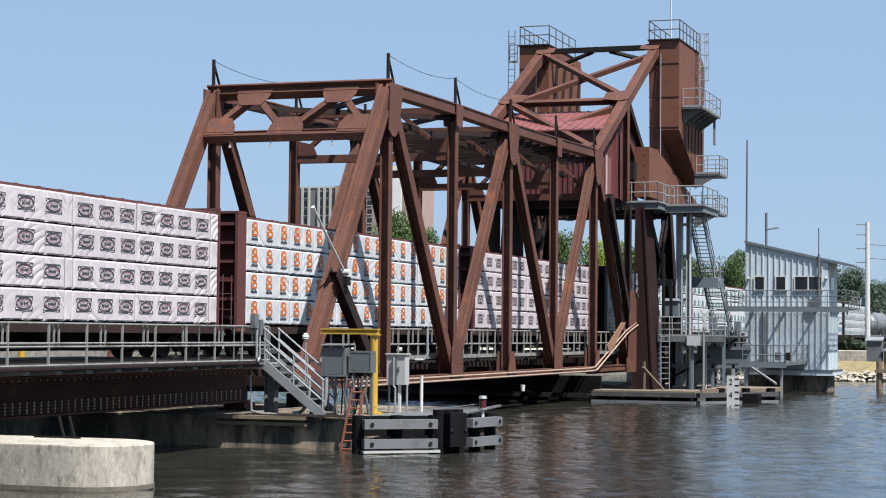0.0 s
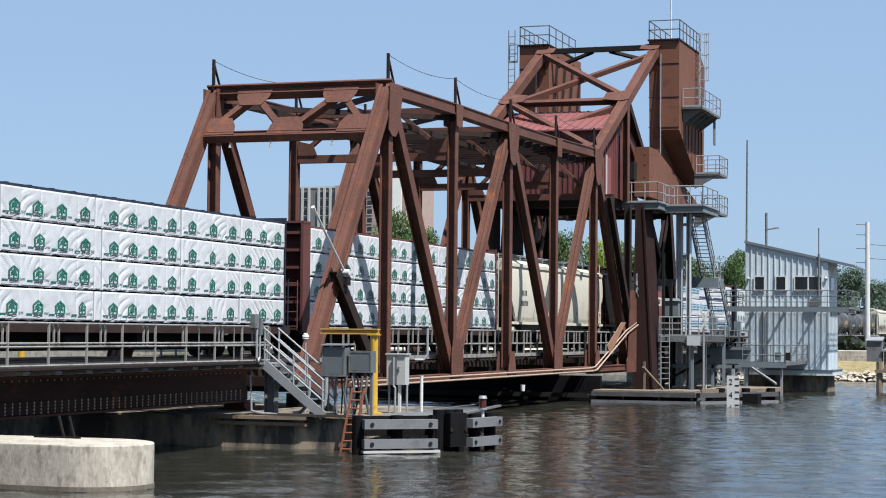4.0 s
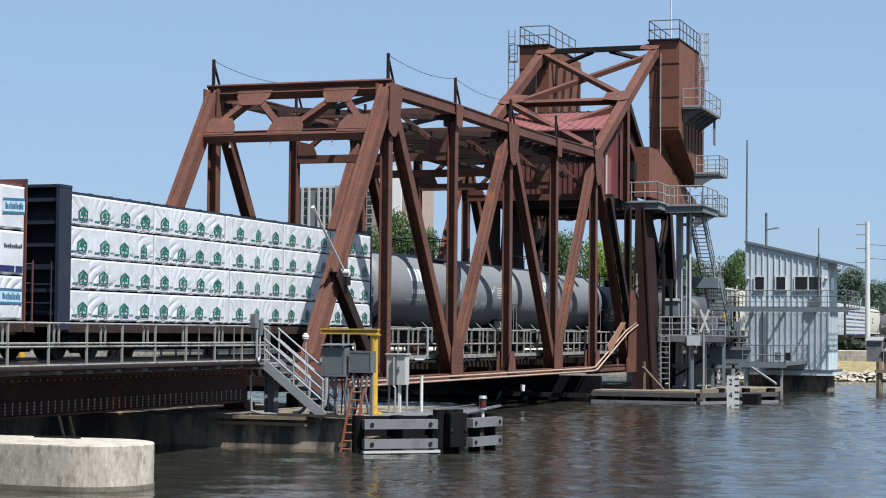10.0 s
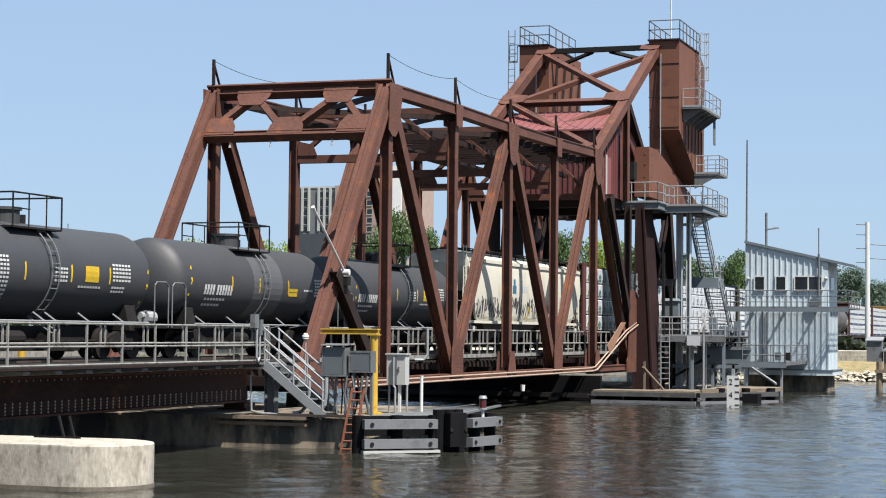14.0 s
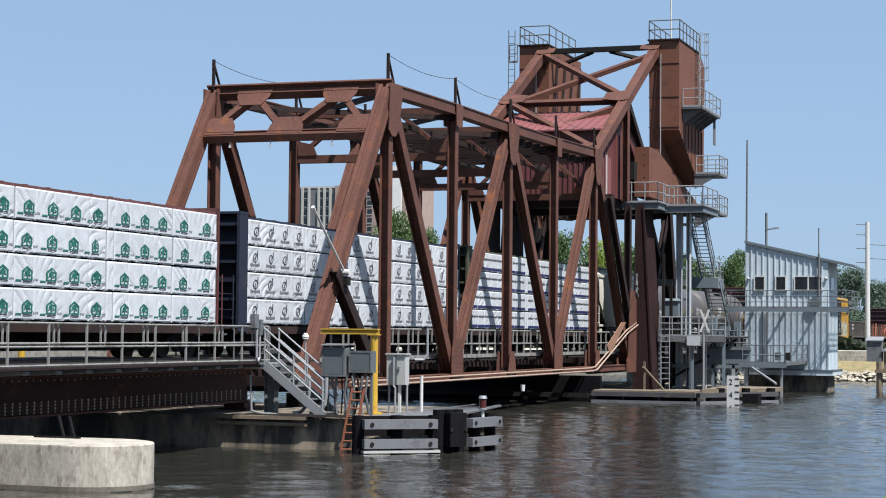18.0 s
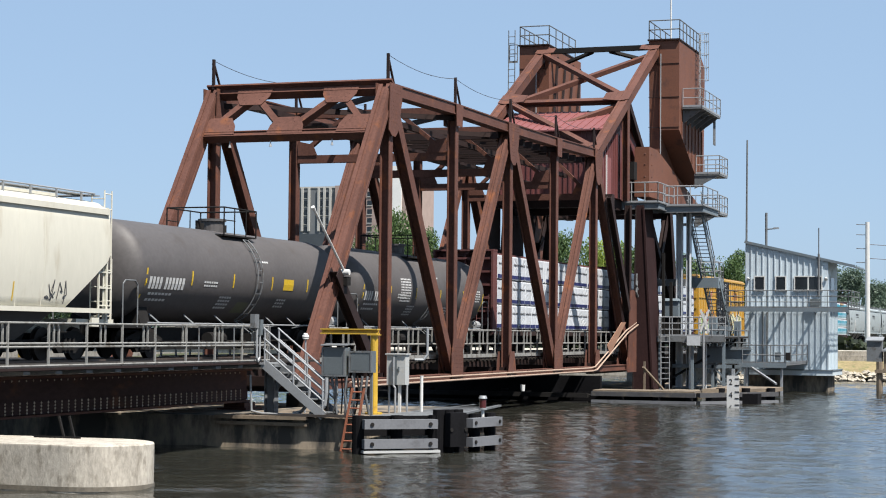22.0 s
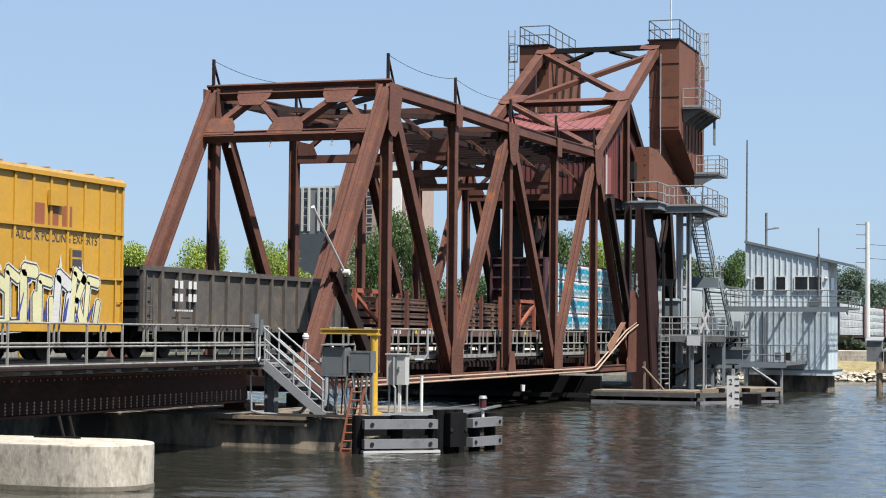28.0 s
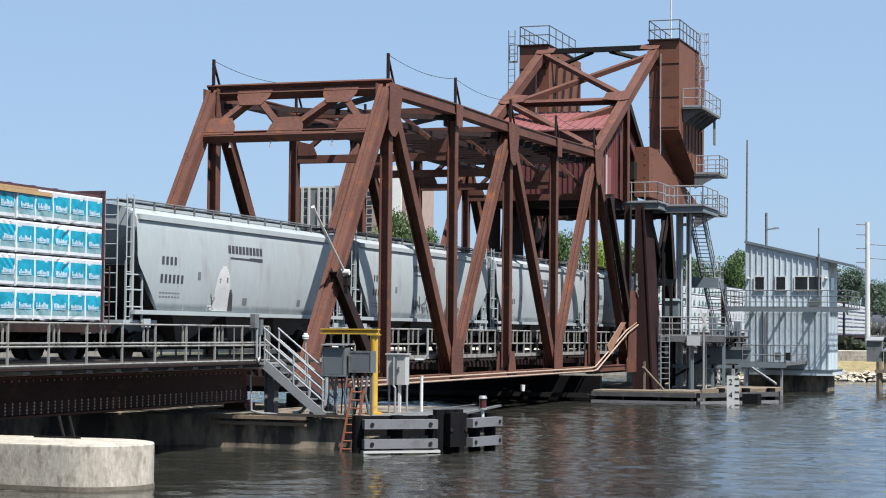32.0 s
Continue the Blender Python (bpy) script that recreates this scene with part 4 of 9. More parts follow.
    def cage():
        mb = Mb()
        z = zc + radius
        mb.box(-1.25, 1.25, -1.05, -0.55, z - 0.22, z - 0.17)
        mb.box(-1.25, 1.25, 0.55, 1.05, z - 0.22, z - 0.17)
        for s in (-1, 1):
            y = s * 1.05
            mb.path([(-1.25, y, z - 0.2), (-1.25, y, z + 0.72), (1.25, y, z + 0.72), (1.25, y, z - 0.2)], 0.025, 6)
            mb.path([(-1.25, y, z + 0.3), (-0.4, y, z + 0.3)], 0.018, 6)
            for dx in (-0.45, 0.45):
                mb.tube((dx, y, z - 0.2), (dx, y, z + 0.72), 0.02, 6)
        for dx in (-1.25, 1.25):
            mb.path([(dx, -1.05, z + 0.72), (dx, 1.05, z + 0.72)], 0.025, 6)
        return mb
    piece(("cage", round(radius, 2)), "platform_railing", cage, BLACKISH, car, (xm, 0, 0))

    def bent_ladder():
        mb = Mb()
        rr = radius + 0.09
        angs = [radians(a) for a in range(-62, 56, 7)]
        for dx in (-0.2, 0.2):
            mb.path([(dx, -rr * math.cos(a), zc + rr * math.sin(a)) for a in angs] , 0.022, 5)
            mb.tube((dx, -rr * math.cos(angs[0]), zc + rr * math.sin(angs[0])), (dx, -1.45, 0.75), 0.022, 5)
        for a in angs[::2]:
            mb.tube((-0.2, -rr * math.cos(a), zc + rr * math.sin(a)), (0.2, -rr * math.cos(a), zc + rr * math.sin(a)), 0.016, 5)
        return mb
    piece(("side_ladder", round(radius, 2)), "side_ladder", bent_ladder, GALV_OLD, car, (xm + 0.4, 0, 0))

    def wrap_plate(x0, x1, h0, h1, lift=0.006):
        """A patch that follows the shell between two heights above its axis."""
        a0, a1 = math.asin(h0 / radius), math.asin(h1 / radius)
        r = radius + lift
        m = max(1, int((h1 - h0) / 0.15))
        out = []
        for i in range(m):
            p, q = a0 + (a1 - a0) * i / m, a0 + (a1 - a0) * (i + 1) / m
            out.append([(x0, -r * math.cos(p), zc + r * math.sin(p)), (x1, -r * math.cos(p), zc + r * math.sin(p)), (x1, -r * math.cos(q), zc + r * math.sin(q)), (x0, -r * math.cos(q), zc + r * math.sin(q))])
        return out
    for name, ink, patches in marks:
        mb = Mb()
        for p in patches:
            if len(p) == 5:
                xa, ha, xb, hb, w = p
                f = w / 2 / max(1e-3, math.hypot(xb - xa, hb - ha))
                ox, oh = -(hb - ha) * f, (xb - xa) * f
                r = radius + 0.012
                sh = lambda x, h: (x, -math.sqrt(r * r - h * h), zc + h)
                mb.plate([sh(xa - ox, ha - oh), sh(xb - ox, hb - oh), sh(xb + ox, hb + oh), sh(xa + ox, ha + oh)])
                continue
            for q in wrap_plate(*p):
                mb.plate(q)
        tagged(part(name, mb, INK[ink], car), kind="stuff")
    # brake cylinder and braces under the near end
    piece(("brake",), "brake_cylinder", lambda: Mb().tube((0, -0.9, 1.25), (0.55, -0.9, 1.25), 0.2, 12).tube((-0.35, -0.95, 1.3), (-0.15, -0.95, 1.3), 0.11, 10), mat("grey_casting", (0.24, 0.245, 0.25), 0.6), car, (L - 0.1, 0, 0))
    for dx in (1.9, 4.2, 6.4, L - 6.0, L - 4.2, L - 2.2):
        piece(("brace", round(radius, 2)), "pipe_brace", lambda: Mb().beam((0, -1.0, zc - radius * 0.85), (0.3, -1.25, zc - radius * 1.02 - 0.05), 0.05, 0.05), GALV_OLD, car, (dx, 0, 0))
    truck(car, 1.5), truck(car, L - 1.5)
    couplers(car, L)
    return car


def reporting(x, h, n1=4, n2=6, size=0.26):
    """Two groups of bars in place of a car's number, then small print below."""
    out = [(x + i * size * 0.62, x + i * size * 0.62 + size * 0.42, h, h + size) for i in range(n1)]
    x2 = x + (n1 + 0.6) * size * 0.62
    out += [(x2 + i * size * 0.62, x2 + i * size * 0.62 + size * 0.42, h, h + size) for i in range(n2)]
    out += [(x + 0.15 + i * 0.22, x + 0.31 + i * 0.22, h - 0.18, h - 0.11) for i in range(7)]
    out += [(x + 0.15 + i * 0.22, x + 0.31 + i * 0.22, h - 0.36, h - 0.29) for i in range(6)]
    return out


def stencil(x, h, rows, n=5, w=0.55):
    return [(x + i * w / n, x + (i + 0.75) * w / n, h - j * 0.11, h - j * 0.11 + 0.06) for j in range(rows) for i in range(n)]


def hopper(s0, s1, paint, label, marks, ribs=0, end_paint=None, stubby=False):
    L = s1 - s0
    car = thing("covered_hopper", label, "rail car", (s0, 0, 0), "cars of the freight train")
    key = (round(L, 2), stubby)
    zs, zt = 1.45, 4.15
    cut = 2.3 if stubby else 1.55

    def sec(r=1.0):
        """Half outline of the body, bulging sides and rounded roof: (y, z)."""
        side = [(-1.57 + 0.14 * abs(i / 10 - 0.6) ** 2 / 0.36, zs + (zt - zs) * i / 10) for i in range(11)]
        return side + [(-1.44, zt + 0.16), (-1.1, zt + 0.34), (-0.55, zt + 0.44), (0, zt + 0.47)]

    def body():
        half = sec()
        loop = half + [(-y, z) for y, z in reversed(half[:-1])]
        n = len(loop)
        mb = Mb()
        xs = []
        # the ends slope in towards the bottom
        def inset(z):
            f = max(0.0, min(1.0, (2.9 - z) / 1.45))
            return cut * f
        for k, x in enumerate((0.0, L)):
            for y, z in loop:
                mb.v.append(((inset(z) if k == 0 else L - inset(z)), y, z))
        for i in range(n - 1):
            mb.f.append((i, n + i, n + i + 1, i + 1))
        mb.f.append((0, n - 1, 2 * n - 1, n))
        ends = list(mb.v)
        mb.add(ends[:n], [tuple(range(n))]).add(ends[n:], [tuple(range(n))[::-1]])
        return mb
    b = piece(("hopper_body", *key), "hopper_body", body, paint, car)
    for po in b.data.polygons:
        po.use_smooth = len(po.vertices) == 4 and po.center.z > 1.5

    def seam():
        half = sec()[:11]
        mb = Mb()
        n = len(half)
        for dx, o in ((-0.022, -0.01), (-0.015, 0.003), (0.015, 0.003), (0.022, -0.01)):
            mb.v += [(dx, y - o, z) for y, z in half]
        for j in range(3):
            mb.f += [(j * n + i, (j + 1) * n + i, (j + 1) * n + i + 1, j * n + i + 1) for i in range(n - 1)]
        return mb
    m = max(4, int(L / 1.9))
    for i in range(1, m):
        piece(("seam",), "side_seam", seam, paint, b, (cut + i * (L - 2 * cut) / m, 0, 0))

    def sills():
        mb = Mb()
        for s in (-1, 1):
            mb.box(-0.1, L + 0.1, s * 1.5 - 0.06, s * 1.5 + 0.06, 1.33, 1.46)
            mb.box(0.1, L - 0.1, s * 1.5 - 0.08, s * 1.5 + 0.08, zt - 0.02, zt + 0.14)
        for x in (0.55, L - 0.95):
            mb.box(x, x + 0.42, -1.52, -1.44, 0.95, 1.2)
        mb.box(-0.5, L + 0.5, -0.3, 0.3, 0.75, 1.15)
        mb.box(-0.5, 1.6, -1.4, 1.4, 1.05, 1.16)
        mb.box(L - 1.6, L + 0.5, -1.4, 1.4, 1.05, 1.16)
        return mb
    piece(("sills", *key), "side_sill", sills, paint, car)

    m = 2 if stubby else 3
    span = (L - 5.0) / m
    for i in range(m):
        for s in (-1, 1):
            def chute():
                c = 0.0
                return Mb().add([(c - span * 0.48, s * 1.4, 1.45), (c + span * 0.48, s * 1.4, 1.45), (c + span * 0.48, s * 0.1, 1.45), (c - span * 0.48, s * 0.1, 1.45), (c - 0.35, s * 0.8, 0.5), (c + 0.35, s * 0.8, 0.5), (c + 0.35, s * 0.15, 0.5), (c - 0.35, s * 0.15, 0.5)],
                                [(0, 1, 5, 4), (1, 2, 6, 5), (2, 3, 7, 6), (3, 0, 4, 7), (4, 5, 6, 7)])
            # the shadow beneath the hopper body is put into the chute colour
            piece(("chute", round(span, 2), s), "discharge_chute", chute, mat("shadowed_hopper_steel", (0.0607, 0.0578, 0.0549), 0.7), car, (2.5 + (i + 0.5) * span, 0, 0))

    def walk_on_top():
        mb = Mb()
        z = zt + 0.57
        for s in (-1, 1):
            mb.box(0.2, L - 0.2, s * 0.75 - 0.22, s * 0.75 + 0.22, z - 0.03, z)
            mb.tube((0.2, s * 1.12, z + 0.02), (L - 0.2, s * 1.12, z + 0.02), 0.025, 5)
            for i in range(int(L / 1.35)):
                x = 0.5 + i * 1.35
                mb.beam((x, s * 1.12, zt + 0.30), (x, s * 1.12, z), 0.05, 0.05)
        for x in (0.1, L - 0.1):
            mb.box(x - 0.25, x + 0.25, -1.1, 1.1, z - 0.03, z)
        return mb
    piece(("roof_walk", *key), "roof_walk", walk_on_top, GALV if end_paint is None else end_paint, car)

    def hatch():
        mb = Mb()
        mb.box(1.0, L - 1.0, -0.32, 0.32, zt + 0.44, zt + 0.56)
        return mb
    piece(("hatch", *key), "roof_hatch", hatch, paint, car)
    for x, k in ((0, -1), (L, 1)):
        def end():
            mb = Mb()
            for s in (-1, 1):
                mb.beam((k * 0.02, s * 1.40, 1.1), (k * 0.02, s * 1.40, zt + 0.2), 0.09, 0.09)
                mb.beam((k * 0.35, s * 1.38, 1.0), (k * 0.35, s * 1.38, 2.9), 0.05, 0.05)
            for z in (1.55, 2.05, 2.5):
                mb.beam((k * 0.35, -1.38, z), (k * 0.35, 1.38, z), 0.05, 0.04)
                mb.beam((k * 0.35, -1.38, z), (-k * 0.5, -1.46, z), 0.04, 0.04)
            mb.beam((-k * 0.5, -1.46, 1.1), (-k * 0.5, -1.46, 2.6), 0.05, 0.05)
            return mb
        piece(("end_frame", k), "end_frame", end, paint, car, (x, 0, 0))
        ladder(car, x + k * 0.12, -1.38, 1.1, zt + 0.7, paint, 0.42, "y")
        ladder(car, x + k * 0.40, -0.9, 1.1, zt + 0.6, paint, 0.42, "x")
        piece(("slope_sheet", k, cut), "slope_sheet", lambda: Mb().prism([(k * -0.05, -1.36, 2.8), (-k * cut * 1.02, -1.36, 1.45), (-k * cut * 1.02, 1.36, 1.45), (k * -0.05, 1.36, 2.8)], (k * 0.02, 0, -0.03)), BLACKISH, car, (x, 0, 0))

    def on_side(x0, x1, z0, z1, lift=0.006):
        half = sec()[:11]
        out = []
        for (ya, za), (yb, zb) in zip(half, half[1:]):
            a, b2 = max(z0, za), min(z1, zb)
            if b2 > a + 1e-4:
                f = lambda z: ya + (yb - ya) * (z - za) / (zb - za) - lift
                out.append([(x0, f(a), a), (x1, f(a), a), (x1, f(b2), b2), (x0, f(b2), b2)])
        return out
    for name, ink, patches in marks:
        mb = Mb()
        for p in patches:
            if len(p) == 5:
                xa, za, xb, zb, w = p
                f = w / 2 / max(1e-3, math.hypot(xb - xa, zb - za))
                ox, oz = -(zb - za) * f, (xb - xa) * f
                sy = lambda z: -1.57 + 0.14 * abs((z - zs) / (zt - zs) - 0.6) ** 2 / 0.36 - 0.012
                mb.plate([(x, sy(z), z) for x, z in ((xa - ox, za - oz), (xb - ox, zb - oz), (xb + ox, zb + oz), (xa + ox, za + oz))])
                continue
            for q in on_side(*p):
                mb.plate(q)
        tagged(part(name, mb, INK[ink], car), kind="stuff")
    truck(car, 1.5), truck(car, L - 1.5)
    couplers(car, L)
    return car


def words(text, size, material, parent, at, turn=(90, 0, 0), name="lettering", squeeze=1.0):
    """Raised letters from the built-in font."""
    cu = bpy.data.curves.new("letters", "FONT")
    cu.body, cu.size, cu.align_x, cu.align_y, cu.extrude = text, size, "LEFT", "BOTTOM_BASELINE", 0.002
    tmp = bpy.data.objects.new("letters", cu)
    me = bpy.data.meshes.new_from_object(tmp)
    bpy.data.objects.remove(tmp)
    me.materials.clear()
    me.materials.append(material)
    ob = new(name, me)
    if parent is not None:
        ob.parent = parent
    ob.matrix_basis = pose(*at, *turn) @ Matrix.Diagonal((squeeze, 1, 1, 1))
    return ob


BOX_YELLOW = mat("yellow_boxcar_paint", (0.36, 0.20, 0.0213), 0.5, 0, 0.12, 0.5, 8, 0.06, (0.3, 0.172, 0.0425), 0.25)
BOX_BLACK = mat("black_door_paint", (0.013, 0.0145, 0.018), 0.65, 0, 0.2, 0.6, 8, 0.06, spec=0.15)
GON_GREY = mat("grey_gondola_paint", (0.0536, 0.0485, 0.0442), 0.75, 0, 0.3, 0.5, 8, 0.15, (0.0926, 0.0714, 0.0536), 0.45)
RACK_RED = mat("rusty_red_rack", (0.214, 0.0603, 0.0323), 0.75, 0, 0.3, 0.9, 10, 0.15, (0.107, 0.0425, 0.0289), 0.35)
OLD_RAIL = mat("rusty_new_rail", (0.15, 0.095, 0.075), 0.42, 0.45, 0.25, 0.6, 10, 0.1)
INK["rustred"] = mat("faded_red_brown_print", (0.19, 0.06, 0.028), 0.6)
INK["lime"] = mat("lime_spray", (0.212, 0.334, 0.073), 0.5)
INK["pink"] = mat("pink_spray", (0.364, 0.0607, 0.133), 0.5)
INK["cream"] = mat("cream_spray", (0.437, 0.425, 0.255), 0.5)
INK["indigo"] = mat("indigo_spray", (0.0361, 0.0426, 0.195), 0.5)
INK["lime2"] = mat("faded_olive_patch", (0.0723, 0.0795, 0.0433), 0.6)
INK["tankband"] = mat("greyed_tank_paint", (0.0638, 0.0654, 0.0697), 0.45, 0, 0.12, 0.6, 7, 0.03)
INK["rose"] = mat("rose_red_spray", (0.33, 0.055, 0.07), 0.5)
INK["teal"] = mat("teal_spray", (0.012, 0.14, 0.22), 0.5)
INK["sky"] = mat("sky_blue_spray", (0.0607, 0.218, 0.364), 0.5)


def flat_marks(car, name, ink, polys, y):
    mb = Mb()
    for q in polys:
        mb.plate([(px, y, pz) for px, pz in q])
    return tagged(part(name, mb, INK[ink], car), kind="stuff")


def boxcar(s0, s1):
    L = s1 - s0
    car = thing("boxcar", "yellow high-cube boxcar with black plug doors and spray-paint lettering", "rail car", (s0, 0, 0), "cars of the freight train")
    z0, z1 = 1.0, 5.1
    part("body", Mb().box(0, L, -1.50, 1.50, z0, z1), BOX_YELLOW, car)
    mb = Mb().prism([(-0.03, -1.56, z1), (-0.03, -1.45, z1 + 0.10), (-0.03, 0, z1 + 0.17), (-0.03, 1.45, z1 + 0.10), (-0.03, 1.56, z1)], (L + 0.06, 0, 0))
    for i in range(16):
        x = 0.4 + i * (L - 0.8) / 15
        mb.box(x - 0.04, x + 0.04, -1.4, 1.4, z1 + 0.08, z1 + 0.16)
    part("roof", mb, mat("weathered_boxcar_roof", (0.26, 0.16, 0.05), 0.6, 0, 0.25, 0.6, 10, 0.1), car)
    d0, d1 = 459.26 - s0, 464.05 - s0
    for s in (-1, 1):
        y = s * 1.545
        ribs = [x for x in np.arange(0.06, L, 0.9) if not (d0 - 0.15 < x < d1 + 0.15)] + [d1 + 0.2, d0 - 0.2, L - 0.06]
        for x in ribs:
            part("side_rib", Mb().box(x - 0.05, x + 0.05, min(y, s * 1.5), max(y, s * 1.5), z0 + 0.05, z1 - 0.03), BOX_YELLOW, car)
        for z in (2.32, 3.62):
            part("side_band", Mb().box(0.05, d0, y - 0.025, y + 0.025, z - 0.04, z + 0.04), BOX_YELLOW, car)
            part("side_band", Mb().box(d1, L - 0.05, y - 0.025, y + 0.025, z - 0.04, z + 0.04), BOX_YELLOW, car)
        part("side_sill", Mb().box(0, L, y - 0.04, y + 0.04, 0.80, 1.02), BOX_YELLOW, car)
        part("top_plate", Mb().box(0, L, y - 0.05, y + 0.05, z1 - 0.12, z1), BOX_YELLOW, car)
        dm = (d0 + d1) / 2
        for a, b in ((d0 + 0.05, dm - 0.05), (dm + 0.05, d1 - 0.05)):
            dr = part("plug_door", Mb().box(a, b, y - 0.05, y + 0.05, z0 + 0.1, z1 - 0.15), BOX_BLACK, car)
            for x in (a + 0.3, (a + b) / 2, b - 0.3):
                part("lock_rod", Mb().tube((x, y + s * 0.07, z0 + 0.15), (x, y + s * 0.07, z1 - 0.2), 0.028, 6), BOX_BLACK, dr)
            for z in (1.9, 2.75, 3.6, 4.3):
                part("door_rib", Mb().box(a, b, min(y + s * 0.05, y + s * 0.08), max(y + s * 0.05, y + s * 0.08), z - 0.04, z + 0.04), BOX_BLACK, dr)
    for x, k in ((0, -1), (L, 1)):
        for i in range(5):
            z = 1.3 + i * 0.75
            a, b = sorted((x, x + k * 0.06))
            part("end_corrugation", Mb().box(a, b, -1.4, 1.4, z, z + 0.35), BOX_YELLOW, car)
        ladder(car, x - k * 0.28, -1.56, 0.9, 2.4, BOX_YELLOW, 0.42, "y")
    rnd = random.Random(5)
    yf = -1.553
    # spray paint along the foot of both panels
    def burner(x0, x1, foot, head, fills, edge, rim, tips, seed):
        """Leaning letters of fat overlapping strokes: a pale halo, a dark outline, a light filling, pointed tips."""
        r2 = random.Random(seed)
        by = {}

        def bar(p, q, w, ink, lift, taper=1.0):
            d = Vector((q[0] - p[0], q[1] - p[1]))
            n = Vector((-d.y, d.x)).normalized() * w / 2
            e = d.normalized() * w * 0.3
            m = n * taper
            poly = [(p[0] - n.x, p[1] - n.y), (q[0] - m.x, q[1] - m.y), (q[0] - m.x * 0.5 + e.x, q[1] - m.y * 0.5 + e.y), (q[0] + m.x * 0.5 + e.x, q[1] + m.y * 0.5 + e.y), (q[0] + m.x, q[1] + m.y), (p[0] + n.x, p[1] + n.y), (p[0] + n.x * 0.5 - e.x, p[1] + n.y * 0.5 - e.y), (p[0] - n.x * 0.5 - e.x, p[1] - n.y * 0.5 - e.y)]
            by.setdefault(ink, []).append((poly, lift))

        n = max(4, round((x1 - x0) / 0.8))
        w = (x1 - x0) / n
        for i in range(n):
            c = x0 + (i + 0.5) * w
            top_z = head - r2.uniform(0.0, 0.45)
            lean = r2.uniform(-0.12, 0.18)
            mid_z = foot + (top_z - foot) * r2.uniform(0.45, 0.6)
            left, right = c - w * r2.uniform(0.3, 0.45), c + w * r2.uniform(0.25, 0.42)
            strokes = [((left, foot), (left + lean, top_z - 0.1)), ((left + lean, top_z), (right + lean, top_z - r2.uniform(0.0, 0.3)))]
            strokes += r2.choice(([((right + lean, top_z - 0.15), (c, mid_z)), ((c, mid_z), (right + 0.1, foot))], [((right, foot + 0.1), (right + lean, mid_z + 0.1))], [((left, mid_z), (right, mid_z + 0.1)), ((right, mid_z), (right - 0.1, foot))], [((left, foot), (right + 0.15, foot + r2.uniform(0, 0.15)))]))
            fat = r2.uniform(0.22, 0.34)
            fill = fills[(i + r2.randrange(2)) % len(fills)]
            for p, q in strokes:
                z = 0.0004 * i
                bar(p, q, fat + 0.17, rim, z)
                bar(p, q, fat + 0.09, edge, 0.004 + z)
                bar(p, q, fat, fill, 0.008 + z)
            if r2.random() < 0.65:
                a = c + r2.uniform(-0.3, 0.3)
                b = a + r2.uniform(-0.25, 0.25)
                bar((a, top_z - 0.25), (b, top_z + r2.uniform(0.2, 0.5)), 0.42, rim, 0.0, 0.12)
                bar((a, top_z - 0.25), (b, top_z + 0.15), 0.26, tips, 0.0035, 0.12)
            if r2.random() < 0.5:
                a = c + r2.uniform(-0.3, 0.3)
                bar((a, foot + 0.2), (a + r2.uniform(-0.3, 0.3), mid_z), r2.uniform(0.08, 0.2), tips, 0.0165, 0.4)
        for ink, polys in by.items():
            mb = Mb()
            for poly, lift in polys:
                mb.plate([(px, yf - 0.016 - lift, pz) for px, pz in poly])
            tagged(part("spray_paint", mb, INK[ink], car), kind="stuff")
    burner(d1 - 0.1, L - 1.5, 0.95, 2.5, ("cream", "cream", "white"), "charcoal", "white", "indigo", 5)
    burner(d0 - 6.5, d0 - 0.3, 0.95, 2.45, ("white", "lime", "cream"), "charcoal", "rose", "sky", 9)
    burner(d0 - 6.5, d0 - 0.1, 0.85, 1.35, ("sky", "white"), "sky", "sky", "teal", 12)
    part("placard_frame", Mb().box(d1 + 3.95, d1 + 4.55, -1.57, -1.52, 2.55, 3.1), BOX_YELLOW, car)
    flat_marks(car, "placard", "charcoal", [rect(d1 + 4.0, d1 + 4.5, 2.86, 3.05), rect(d1 + 4.0, d1 + 4.5, 2.6, 2.8)], -1.574)
    part("defect_card_box", Mb().box(d1 + 2.75, d1 + 3.45, -1.62, -1.52, 4.2, 4.6), BOX_YELLOW, car)
    # white spray blotches on the black doors
    blots = []
    for i in range(14):
        bx, bz = d0 + 0.2 + rnd.random() * (d1 - d0 - 0.5), 1.25 + rnd.random() ** 1.5 * 2.0
        bw, bh = rnd.uniform(0.04, 0.12), rnd.uniform(0.06, 0.26)
        blots.append([(bx, bz), (bx + bw, bz + rnd.uniform(-0.05, 0.05)), (bx + bw * rnd.uniform(0.4, 1.4), bz + bh), (bx - bw * rnd.uniform(0, 0.5), bz + bh * 0.8)])
    flat_marks(car, "spray_blotches", "white", blots, -1.604)
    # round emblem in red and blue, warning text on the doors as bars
    ex = d0 - 2.1
    for s, ink, y in ((1, "red", -1.514), (-1, "indigo", -1.511)):
        for w, col, yy in ((0.17, ink, y), (0.25, "white", y + 0.004)):
            flat_marks(car, "emblem", col, [[(ex - 0.55 * s - w, 3.0), (ex - 0.55 * s + w, 3.0), (ex + 0.55 * s + w, 4.15), (ex + 0.55 * s - w, 4.15)]], yy)
    door_print = []
